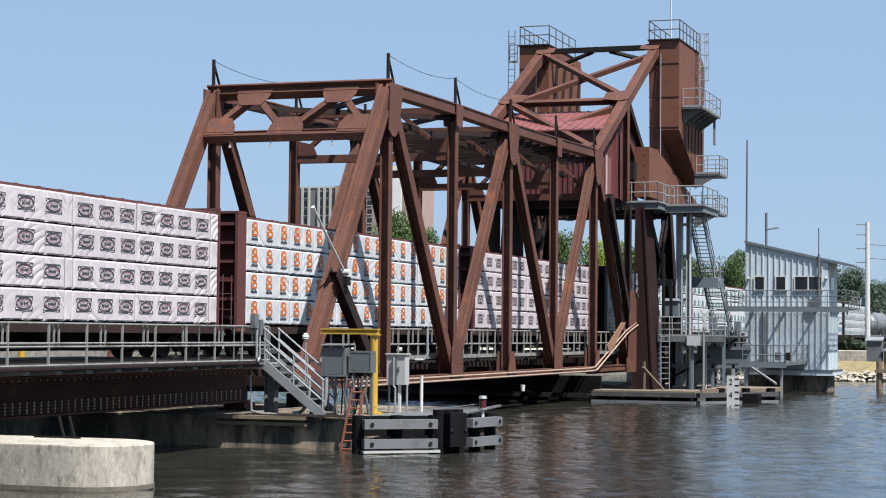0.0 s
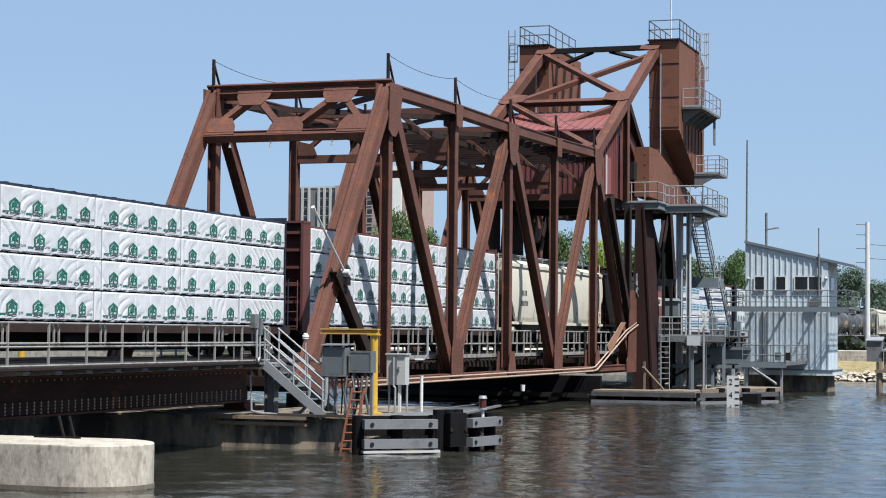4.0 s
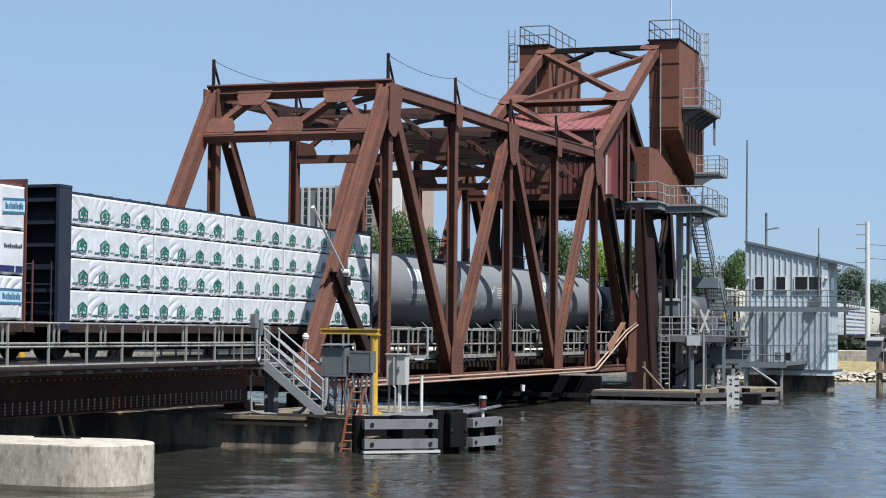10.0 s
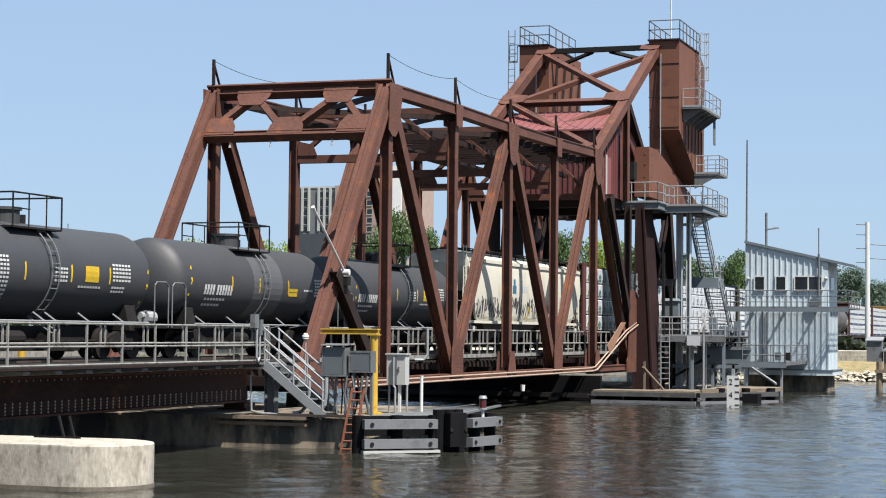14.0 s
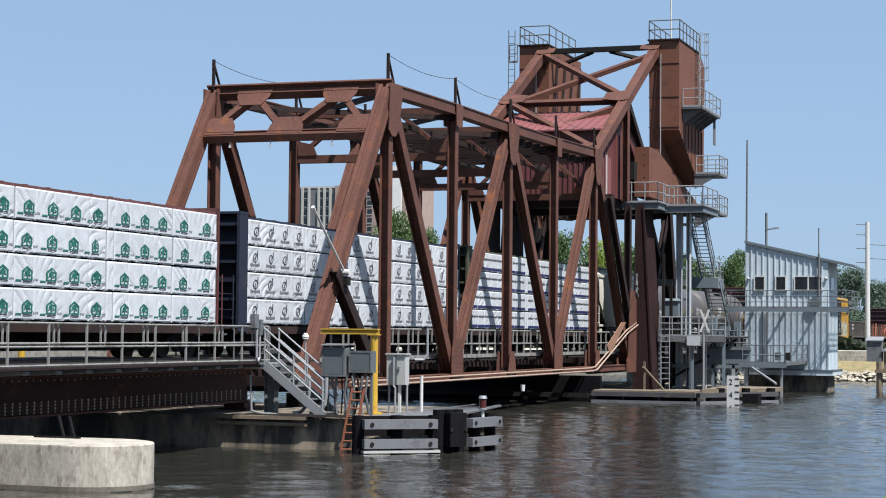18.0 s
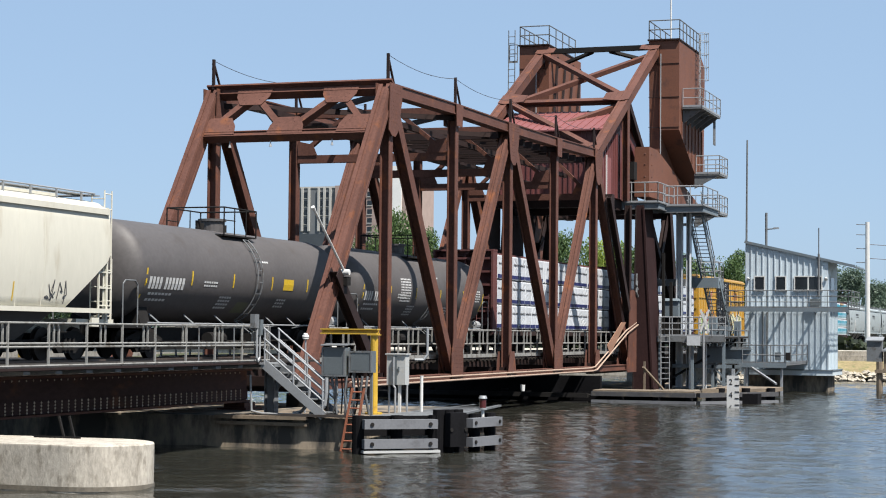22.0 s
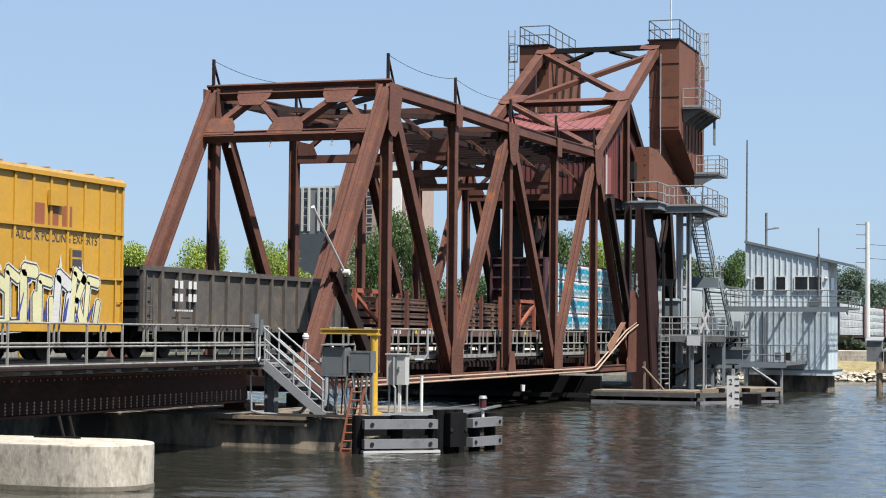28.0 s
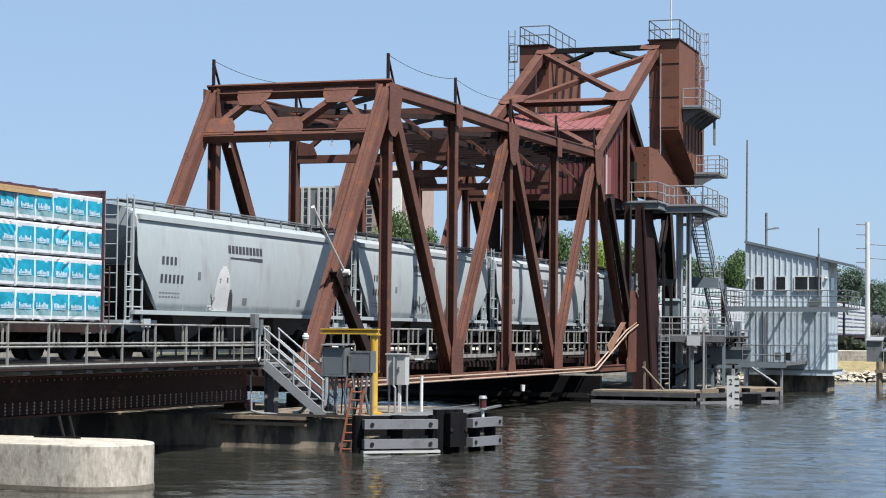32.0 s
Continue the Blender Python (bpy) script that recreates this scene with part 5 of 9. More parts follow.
    for a, z, n in ((0.85, 4.72, 6), (0.8, 4.60, 7), (0.7, 4.36, 9), (0.7, 4.24, 8), (0.75, 4.12, 9), (3.0, 4.72, 7), (3.0, 4.60, 6), (2.85, 4.36, 8), (2.9, 4.24, 8), (2.85, 4.12, 7), (0.15, 3.05, 5), (0.15, 2.93, 4), (0.15, 2.81, 5), (0.15, 2.69, 5), (3.6, 3.02, 6), (3.6, 2.80, 5), (3.6, 2.66, 6), (3.6, 2.54, 6), (0.15, 1.75, 5), (0.15, 1.62, 5), (0.2, 1.5, 4), (3.65, 1.72, 5), (3.65, 1.60, 4), (3.65, 1.48, 5)):
        door_print += [rect(d0 + a + i * 0.13, d0 + a + i * 0.13 + 0.1, z, z + 0.055) for i in range(n)]
    flat_marks(car, "door_text", "white", door_print, -1.600)
    flat_marks(car, "door_label", "white", [rect(d0 + x, d0 + x + w, z, z + h) for x, z, w, h in ((1.65, 2.83, 0.25, 0.13), (2.75, 2.72, 0.13, 0.34), (2.98, 2.72, 0.18, 0.34), (2.5, 3.3, 0.22, 0.14), (2.95, 3.3, 0.16, 0.24), (1.0, 2.1, 0.2, 0.26), (1.1, 1.78, 0.18, 0.3), (1.3, 2.2, 0.3, 0.1), (3.1, 2.1, 0.2, 0.26), (3.2, 1.75, 0.18, 0.3), (3.4, 2.2, 0.28, 0.1), (2.55, 1.45, 0.16, 0.36), (2.85, 1.5, 0.2, 0.34))], -1.600)
    flat_marks(car, "brand_mark", "rustred", [rect(d1 + 2.1 + i * 0.72, d1 + 2.62 + i * 0.72, 3.66, 4.24) for i in range(3)], -1.508)
    words("RAILCAR POOLING EXPERTS", 0.33, INK["charcoal"], car, (d1 + 0.98, -1.508, 3.24), squeeze=1.06)
    truck(car, 2.2), truck(car, L - 2.2)
    couplers(car, L)
    return car


def gondola(s0, s1):
    L = s1 - s0
    car = thing("gondola", "dirty dark grey steel gondola with ribbed sides", "rail car", (s0, 0, 0), "cars of the freight train")
    z0, z1 = 0.95, 2.74
    for s in (-1, 1):
        part("side", Mb().box(0, L, s * 1.42 - 0.03, s * 1.42 + 0.03, z0, z1), GON_GREY, car)
        part("top_rail", Mb().box(-0.05, L + 0.05, s * 1.47 - 0.09, s * 1.47 + 0.09, z1 - 0.1, z1 + 0.05), GON_GREY, car)
        part("side_sill", Mb().box(0, L, s * 1.45 - 0.06, s * 1.45 + 0.06, z0 - 0.12, z0 + 0.08), GON_GREY, car)
        n = 14
        for i in range(n + 1):
            x = 0.08 + i * (L - 0.16) / n
            piece(("gon_rib", s), "side_rib", lambda: Mb().prism([(-0.08, s * 1.45, z0), (0.08, s * 1.45, z0), (0.08, s * 1.45, z1 - 0.1), (-0.08, s * 1.45, z1 - 0.1)], (0, s * 0.11, 0)), GON_GREY, car, (x, 0, 0))
    part("floor", Mb().box(0, L, -1.4, 1.4, z0, z0 + 0.08), GON_GREY, car)
    for x, k in ((0, -1), (L, 1)):
        a, b = sorted((x, x + k * 0.05))
        part("end_wall", Mb().box(a, b, -1.45, 1.45, z0, z1), BOX_BLACK, car)
        for i in range(5):
            a, b = sorted((x + k * 0.05, x + k * 0.22))
            part("end_rib", Mb().box(a, b, -1.45, 1.45, z0 + 0.08 + i * 0.36, z0 + 0.26 + i * 0.36), BOX_BLACK, car)
        ladder(car, x - k * 0.35, -1.60, 0.6, 2.5, GON_GREY, 0.42, "y")
    yf = -1.458
    flat_marks(car, "reporting_mark", "white", [rect(2.0 + i * 0.34 + (0.25 if i > 1 else 0), 2.22 + i * 0.34 + (0.25 if i > 1 else 0), z, z + 0.24) for z in (2.15, 1.75) for i in range(4)] + [rect(2.0 + i * 0.16, 2.12 + i * 0.16, 1.45, 1.5) for i in range(8)], -1.57)
    flat_marks(car, "data_panel", "white", [rect(12.6, 12.68, 1.2, 1.55), rect(13.0, 13.08, 1.2, 1.55), rect(12.6, 13.08, 1.5, 1.57), rect(12.6, 13.08, 1.14, 1.2), rect(11.6, 11.85, 1.2, 1.3), rect(12.75, 12.92, 1.27, 1.42)], yf)
    truck(car, 1.9), truck(car, L - 1.9)
    couplers(car, L)
    return car


def rail_flatcar(s0, s1):
    L = s1 - s0
    car = thing("rail_flatcar", "rusty red flatcar with racks carrying stacked steel rails", "rail car", (s0, 0, 0), "cars of the freight train")
    part("deck", Mb().box(-0.4, L + 0.4, -1.4, 1.4, 0.92, 1.06).box(-0.4, L + 0.4, -1.46, -1.38, 0.72, 1.04).box(-0.4, L + 0.4, 1.38, 1.46, 0.72, 1.04), mat("dirty_brown_deck", (0.075, 0.036, 0.028), 0.8, 0, 0.3, 0.8, 10, 0.15, (0.14, 0.06, 0.04), 0.35), car)
    part("centre_sill", Mb().box(0.5, L - 0.5, -0.3, 0.3, 0.5, 0.92), BLACKISH, car)
    for tier in range(4):
        for j in range(9):
            y = -1.12 + j * 0.28
            z = 1.18 + tier * 0.30
            def r39():
                return Mb().box(0.2, L - 0.2, -0.038, 0.038, 0.15, 0.2).box(0.2, L - 0.2, -0.012, 0.012, 0.03, 0.15).box(0.2, L - 0.2, -0.075, 0.075, 0.0, 0.03)
            piece(("stock_rail",), "stacked_rail", r39, OLD_RAIL, car, (0, y, z))
        for i in range(9):
            part("spacer", Mb().box(1.2 + i * 2.9, 1.34 + i * 2.9, -1.25, 1.25, 1.07 + tier * 0.30, 1.17 + tier * 0.30), TIMBER, car)
    # end racks with a diagonal, stakes and A-frames
    for x0, k in ((0.6, 1), (L - 0.6, -1)):
        for s in (-1, 1):
            y = s * 1.38
            mb = Mb().beam((x0, y, 1.05), (x0, y, 2.55), 0.14, 0.16).beam((x0 + k * 3.0, y, 1.05), (x0 + k * 3.0, y, 2.55), 0.14, 0.16)
            mb.beam((x0, y, 2.47), (x0 + k * 3.0, y, 2.47), 0.14, 0.16).beam((x0 + k * 0.1, y, 2.3), (x0 + k * 2.9, y, 1.1), 0.12, 0.14)
            mb.beam((x0 + k * 2.5, y, 1.05), (x0 + k * 2.5, y, 2.47), 0.1, 0.1)
            part("end_rack", mb, RACK_RED, car)
        part("rack_cross_bar", Mb().beam((x0 + k * 3.0, -1.38, 2.47), (x0 + k * 3.0, 1.38, 2.47), 0.12, 0.12), RACK_RED, car)
    for i, x in enumerate((6.4, 9.4, 16.4, 19.4)):
        for s in (-1, 1):
            part("stake", Mb().beam((x, s * 1.38, 1.05), (x, s * 1.38, 2.62), 0.14, 0.22 if i % 2 else 0.14), RACK_RED if i % 2 else RUST, car)
    for s in (-1, 1):
        for xx in (L / 2,):
            mb = Mb().beam((xx - 0.9, s * 1.38, 1.05), (xx - 0.1, s * 1.38, 2.6), 0.12, 0.14).beam((xx + 0.9, s * 1.38, 1.05), (xx + 0.1, s * 1.38, 2.6), 0.12, 0.14)
            mb.beam((xx - 0.1, s * 1.38, 1.05), (xx - 0.1, s * 1.38, 2.6), 0.12, 0.12).beam((xx + 0.15, s * 1.38, 1.05), (xx + 0.15, s * 1.38, 2.6), 0.12, 0.12)
            part("a_frame", mb, RACK_RED, car)
    flat_marks(car, "side_lettering", "white", [rect(4.5 + i * 0.22, 4.66 + i * 0.22, 0.82, 0.96) for i in range(5)] + [rect(8 + i * 0.22, 8.16 + i * 0.22, 0.82, 0.96) for i in range(12)], -1.464)
    flat_marks(car, "reflector", "yellow", [rect(x, x + 0.5, 0.82, 0.96) for x in (3.4, 7.0, 12.5, 18, 23)], -1.464)
    truck(car, 1.9), truck(car, L - 1.9)
    couplers(car, L)
    return car


TANK_GREY = mat("grey_tank_paint", (0.126, 0.136, 0.148), 0.6, 0, 0.10, 0.35, 7, 0.03, (0.143, 0.114, 0.0926), 0.12)
TANK_BLACK = mat("black_tank_paint", (0.030, 0.0315, 0.0355), 0.6, 0, 0.15, 0.35, 7, 0.03, (0.0357, 0.0323, 0.0289), 0.15)
TANK_CHAR = mat("charcoal_tank_paint", (0.060, 0.055, 0.0545), 0.62, 0, 0.2, 0.35, 7, 0.03, (0.0425, 0.0357, 0.0323), 0.15)
HOP_CREAM = mat("cream_hopper_paint", (0.45, 0.435, 0.37), 0.5, 0, 0.06, 0.4, 6, 0.03, (0.34, 0.306, 0.238), 0.15, (1, 1, 0.3))
HOP_RED = mat("oxide_red_hopper_paint", (0.145, 0.0425, 0.0298), 0.5, 0, 0.10, 0.4, 6, 0.03, (0.0859, 0.0323, 0.0289), 0.2, (1, 1, 0.3))
HOP_GREY = mat("pale_grey_hopper_paint", (0.269, 0.301, 0.312), 0.45, 0, 0.08, 0.4, 6, 0.03, (0.214, 0.221, 0.221), 0.2, (1, 1, 0.3))
CARS = []


def lumber(s0, s1, style, paint, wrap, colour_words, tiers=4, mixed=False):
    CARS.append((centerbeam(s0, s1, style, paint, wrap, colour_words, tiers, int(s0) + 7, mixed), s0))


BRAND_BARS = lambda x: [(x + i * 0.54, x + i * 0.54 + 0.43, 0.32, 0.84) for i in range(6)]
RND = random.Random(11)


def tag_scribble(x, h, w, hh, wide=0.05):
    """Thin looping spray strokes: (xa, ha, xb, hb, width)."""
    out = []
    n = max(3, int(w / 0.28))
    for i in range(n):
        c = x + w * i / n
        pts = [(c + RND.uniform(-0.12, 0.25), h + RND.uniform(0, hh)) for _ in range(6)]
        pts.sort(key=lambda p: p[0] + RND.uniform(-0.2, 0.2))
        sm = [(p[0] * 0.5 + q[0] * 0.5, p[1] * 0.5 + q[1] * 0.5) for p, q in zip(pts, pts[1:])]
        pts = [v for pq in zip(pts, sm) for v in pq]
        out += [(*p, *q, wide) for p, q in zip(pts, pts[1:]) if abs(p[0] - q[0]) + abs(p[1] - q[1]) > 0.02]
    return out


def train():
    red_oval = "maroon centre-beam flatcar stacked with white-wrapped lumber printed with ovals"
    house = " centre-beam flatcar stacked with white-wrapped lumber printed with green houses"
    lumber(-24.5, -2.18, "oval", CAR_RED, LUMBER_PINK, red_oval)
    lumber(-0.04, 22.21, "orange", CAR_RED, LUMBER_WHITE, "maroon centre-beam flatcar stacked with lumber wraps printed in orange")
    lumber(24.59, 46.98, "oval", CAR_RED, LUMBER_PINK, red_oval)
    lumber(49.29, 71.6, "house", CAR_BLUE, LUMBER_WHITE, "navy" + house)
    lumber(73.9, 96.15, "house", CAR_RED, LUMBER_WHITE, "maroon" + house)
    CARS.append((hopper(98.12, 116.31, HOP_CREAM, "cream covered hopper car with rounded sides", [("reporting_mark", "charcoal", [(2.05 + i * 0.24, 2.2 + i * 0.24, 2.75, 3.0) for i in range(4)] + [(1.95 + i * 0.22, 2.1 + i * 0.22, 2.25, 2.5) for i in range(6)]), ("side_streak", "charcoal", [(x, x + 0.05, 1.6, 2.1) for x in (1.75, 4.4, 7.2, 9.9, 12.6, 15.0, 17.0)])]), 98.12))
    cn = []
    cn += [(13.8, 13.95, 2.75, 3.3), (13.95, 14.55, 3.18, 3.3), (13.95, 14.55, 2.75, 2.87), (14.55, 14.7, 2.75, 3.3), (14.85, 15.55, 2.75, 3.3)]
    cn += [(3.6 + i * 0.28, 3.8 + i * 0.28, 2.6, 2.85) for i in range(4)] + [(3.4 + i * 0.24, 3.6 + i * 0.24, 2.15, 2.4) for i in range(6)] + [(5.2 + i * 0.13, 5.3 + i * 0.13, 1.78, 1.92) for i in range(8)]
    cn += stencil(9.0, 2.25, 2, 5, 0.6) + stencil(9.0, 1.85, 3, 4, 0.3) + stencil(9.5, 1.85, 3, 4, 0.35) + tag_scribble(9.9, 1.6, 0.5, 1.0, 0.03) + tag_scribble(11.2, 1.62, 0.8, 0.35, 0.03) + stencil(12.1, 1.8, 1, 4, 0.3) + [(12.7, 13.05, 1.68, 1.98), ]
    CARS.append((hopper(116.95, 133.52, HOP_RED, "oxide-red covered hopper car with a white emblem", [("white_marking", "white", cn)], end_paint=BLACKISH), 116.95))
    lumber(135.14, 157.45, "blue", CAR_RED, LUMBER_WHITE, "maroon centre-beam flatcar with three tiers of blue-printed lumber wraps", 3, True)
    lumber(159.88, 182.63, "house", CAR_BLUE, LUMBER_WHITE, "navy" + house)
    for s0, s1 in ((183.4, 201.5), (202.1, 219.55)):
        m = [("brand_mark", "white", BRAND_BARS(3.75)), ("reporting_mark", "pale", [(3.8 + i * 0.2, 3.94 + i * 0.2, -0.2, 0.0) for i in range(9)] + [(3.3 + i * 0.3, 3.5 + i * 0.3, -0.47, -0.42) for i in range(6)])]
        m.append(("data_panel", "pale", stencil(15.5, 0.28, 5, 5, 0.8)))
        m.append(("placard_holder", "charcoal", [(6.2, -0.35, 6.9, -0.1, 0.05), (6.9, -0.1, 6.9, 0.2, 0.05), (6.9, 0.2, 6.2, 0.0, 0.05), (6.2, 0.0, 6.2, -0.35, 0.05)]))
        if s0 < 200:
            m.append(("spray_paint", "pale", tag_scribble(9.4, 0.0, 1.0, 0.9) + tag_scribble(11.4, -0.85, 2.6, 0.6) + tag_scribble(14.3, -0.1, 1.0, 0.55)))
        CARS.append((tank_car(s0, s1, 1.56, TANK_GREY, "long grey tank car with white lettering bars", m), s0))
    curve = lambda x, h0, h1: [(x - 0.10, h0, x, (h0 + h1) / 2, 0.09), (x, (h0 + h1) / 2, x + 0.02, h1, 0.09)]
    up = lambda x: (x, x + 0.08, -0.28, 0.2)
    gb = lambda: [("reporting_mark", "white", reporting(1.25, -0.42, 4, 6, 0.31)), ("yellow_stripe", "yellow", curve(0.95, -0.8, 0.2) + [up(3.95), up(5.45), up(7.85), up(10.0)] + curve(12.32, -0.8, 0.2)), ("yellow_panel", "yellow", [(8.65, 9.4, -0.25, 0.2)]), ("red_panel", "red", [(0.1, 0.75, -0.55, -0.35)]), ("stencil_print", "white", stencil(4.1, 0.28, 11, 4, 0.62) + stencil(7.0, 0.05, 4, 5, 0.7) + stencil(10.2, 0.25, 5, 6, 1.1) + stencil(8.3, -0.42, 1, 8, 1.3) + stencil(10.2, -0.4, 2, 5, 0.8))]
    CARS.append((tank_car(220.8, 233.8, 1.33, TANK_BLACK, "black tank car with yellow stripes and white stencils", gb()), 220.8))
    CARS.append((tank_car(235.05, 247.46, 1.33, TANK_BLACK, "black tank car with a greyer band and white number bars", [("repainted_band", "tankband", [(5.65, 8.02, -1.22, 1.28)]), ("reporting_mark", "white", reporting(1.95, -0.42, 4, 6, 0.32)), ("yellow_stripe", "yellow", curve(1.0, -0.5, 0.45) + [up(3.93), up(6.1), up(8.5)] + curve(11.9, -0.5, 0.45)), ("yellow_panel", "yellow", [(8.6, 9.35, -0.35, -0.08)]), ("stencil_print", "white", stencil(10.9, 0.24, 6, 5, 0.8) + stencil(9.9, -0.15, 1, 6, 0.8))]), 235.05))
    CARS.append((tank_car(249.1, 262.1, 1.33, TANK_BLACK, "black tank car with yellow stripes and white stencils", gb()), 249.1))
    cg = [("spray_outline", "charcoal", tag_scribble(0.9, 1.55, 13.0, 1.1, 0.07)), ("spray_fill", "yellow", [(6.2, 6.45, 1.65, 2.1), (9.4, 9.65, 1.6, 2.15), (12.0, 12.2, 1.6, 2.1)]), ("blue_leaf", "blue", [(6.7, 7.3, 2.8, 3.2), (6.85, 7.15, 3.2, 3.5)]), ("faded_lettering", "pale", [(8.2 + i * 0.4, 8.5 + i * 0.4, 2.9, 3.2) for i in range(3)]), ("small_print", "charcoal", [(15.2 + i * 0.15, 15.3 + i * 0.15, z, z + 0.05) for z in (2.7, 2.58, 2.46, 2.34) for i in range(6)] + [(15.9, 16.2, 1.8, 2.05)])]
    CARS.append((hopper(263.2, 282.6, HOP_CREAM, "cream covered hopper car with black spray-paint outlines", cg, end_paint=BLACKISH), 263.2))
    lumber(284.26, 306.06, "house", CAR_RED, LUMBER_WHITE, "maroon" + house)
    lumber(308.38, 330.43, "circle", CAR_BLUE, LUMBER_WHITE, "navy centre-beam flatcar stacked with lumber wraps printed with dark rings")
    lumber(332.37, 354.35, "band", CAR_OLIVE, LUMBER_WHITE, "olive centre-beam flatcar stacked with purple-banded lumber wraps")
    CARS.append((hopper(355.2, 367.45, HOP_CREAM, "short cream covered hopper car with sloping ends", [("reporting_mark", "charcoal", [(3.2 + i * 0.26, 3.4 + i * 0.26, 3.0, 3.3) for i in range(4)] + [(3.2 + i * 0.22, 3.36 + i * 0.22, 2.6, 2.82) for i in range(6)]), ("spray_paint", "charcoal", tag_scribble(8.9, 1.55, 1.2, 0.7, 0.035)), ("stencil_print", "pale", [(4.8 + i * 0.2, 4.95 + i * 0.2, z, z + 0.05) for z in (1.9, 1.8, 1.7) for i in range(6)]), ("yellow_stripe", "yellow", [(3.0, 3.08, 1.6, 2.3), (5.0, 5.06, 1.6, 2.1), (7.2, 7.26, 1.6, 2.1)])], stubby=True), 355.2))
    cb = lambda: [("reporting_mark", "white", reporting(0.95, -0.56, 4, 6, 0.36)), ("yellow_stripe", "yellow", curve(0.75, -0.85, 0.05) + [(x, x + 0.09, -0.4, 0.05) for x in (3.7, 6.7, 9.75, 12.8)] + curve(15.7, -0.8, 0.0)), ("stencil_print", "white", stencil(14.2, 0.05, 5, 5, 1.1) + stencil(4.6, -0.3, 2, 6, 1.0) + stencil(6.0, -0.75, 4, 5, 0.9) + stencil(8.9, 0.5, 1, 4, 0.7) + stencil(10.5, -0.75, 3, 4, 0.8))]
    CARS.append((tank_car(368.95, 385.35, 1.55, TANK_CHAR, "charcoal tank car with white number bars and yellow panel", cb() + [("yellow_panel", "yellow", [(10.75, 11.6, -0.38, 0.0)]), ("olive_patch", "lime2", [(7.5, 8.4, -1.2, -0.85)])]), 368.95))
    CARS.append((tank_car(386.55, 402.95, 1.55, TANK_CHAR, "charcoal tank car with white number bars and stencilled notice", cb() + [("notice", "white", stencil(4.9, 0.34, 9, 7, 1.2))]), 386.55))
    lumber(404.68, 426.59, "band", CAR_RED, LUMBER_WHITE, "maroon centre-beam flatcar with three tiers of purple-banded lumber wraps", 3)
    lumber(428.84, 451.0, "band", CAR_RED, LUMBER_WHITE, "maroon centre-beam flatcar with three tiers of purple-banded lumber wraps", 3)
    CARS.append((boxcar(452.5, 471.0), 452.5))
    CARS.append((gondola(472.2, 488.45), 472.2))
    CARS.append((rail_flatcar(488.9, 514.6), 488.9))
    lumber(516.36, 538.4, "cyan", CAR_PLUM, LUMBER_WHITE, "plum-brown centre-beam flatcar stacked with cyan and white lumber wraps")
    th = lambda: [("brand_mark", "charcoal", [(6.15 + i * 0.27, 6.35 + i * 0.27, 3.38, 3.64) for i in range(10)] + [(6.3 + i * 0.25, 6.56 + i * 0.25, 3.2 - 0.04 * (i / 10) ** 2, 3.26 + 0.03 * (i > 5)) for i in range(10)]), ("reporting_mark", "charcoal", [(1.55 + i * 0.27, 1.70 + i * 0.27, 2.85, 3.1) for i in range(4)] + [(1.5 + i * 0.27, 1.65 + i * 0.27, 2.3, 2.56) for i in range(6)]), ("fine_print", "soft", [(1.5 + i * 0.2, 1.63 + i * 0.2, z, z + 0.04) for z in (1.98, 1.86) for i in range(7)]), ("small_panel", "soft", [(4.0, 4.2, 2.45, 2.7), (7.4, 7.75, 1.72, 1.95), (11.9, 12.2, 1.75, 1.98)])]

    def heap(c, z0, z1, half, lean=0.0, n=16):
        """A rounded upright painted blob as thin courses: wide low down, round on top."""
        out = []
        for i in range(n):
            f = (i + 0.5) / n
            w = half * math.sqrt(max(0.02, 1 - max(0.0, (f - 0.55) / 0.45) ** 2)) * (1.15 - 0.3 * f)
            out.append((c + lean * f - w, c + lean * f + w, z0 + (z1 - z0) * i / n, z0 + (z1 - z0) * (i + 1) / n + 0.002))
        return out
    extra = [("white_spray", "white", heap(5.75, 1.5, 2.95, 0.52, 0.15) + [(5.0, 5.3, 1.52, 1.6), (4.85, 5.2, 1.62, 1.68)]), ("spray_outline", "charcoal", [(5.55, 5.67, 2.40, 2.56), (6.08, 6.20, 2.42, 2.58)] + heap(6.52, 1.5, 2.2, 0.16, -0.08, 8) + [(5.0 + 0.05 * i, 5.06 + 0.05 * i, 1.62 + 0.1 * abs(i - 3), 1.74 + 0.1 * abs(i - 3)) for i in range(6)])]
    scr = [("spray_outline", "charcoal", tag_scribble(6.2, 1.65, 2.6, 0.8, 0.05))]
    for s0, s1, e in ((540.3, 556.6, extra), (558.0, 574.2, scr), (575.6, 591.8, []), (593.2, 608.9, scr)):
        CARS.append((hopper(s0, s1, HOP_GREY, "pale grey covered hopper car with dark lettering bars", th() + e, end_paint=GALV_OLD), s0))
    s = 610.5
    for i, (st, p) in enumerate((("house", CAR_RED), ("circle", CAR_BLUE), ("house", CAR_RED), ("band", CAR_RED), ("band", CAR_BLUE))):
        lumber(s, s + 22.2, st, p, LUMBER_WHITE, "centre-beam flatcar stacked with white-wrapped lumber", 4)
        s += 24.45
    for i in range(4):
        CARS.append((tank_car(s - 1.0, s + 14.2, 1.4, TANK_BLACK, "black tank car with white number bars", gb()), s - 1.0))
        s += 15.4


train()


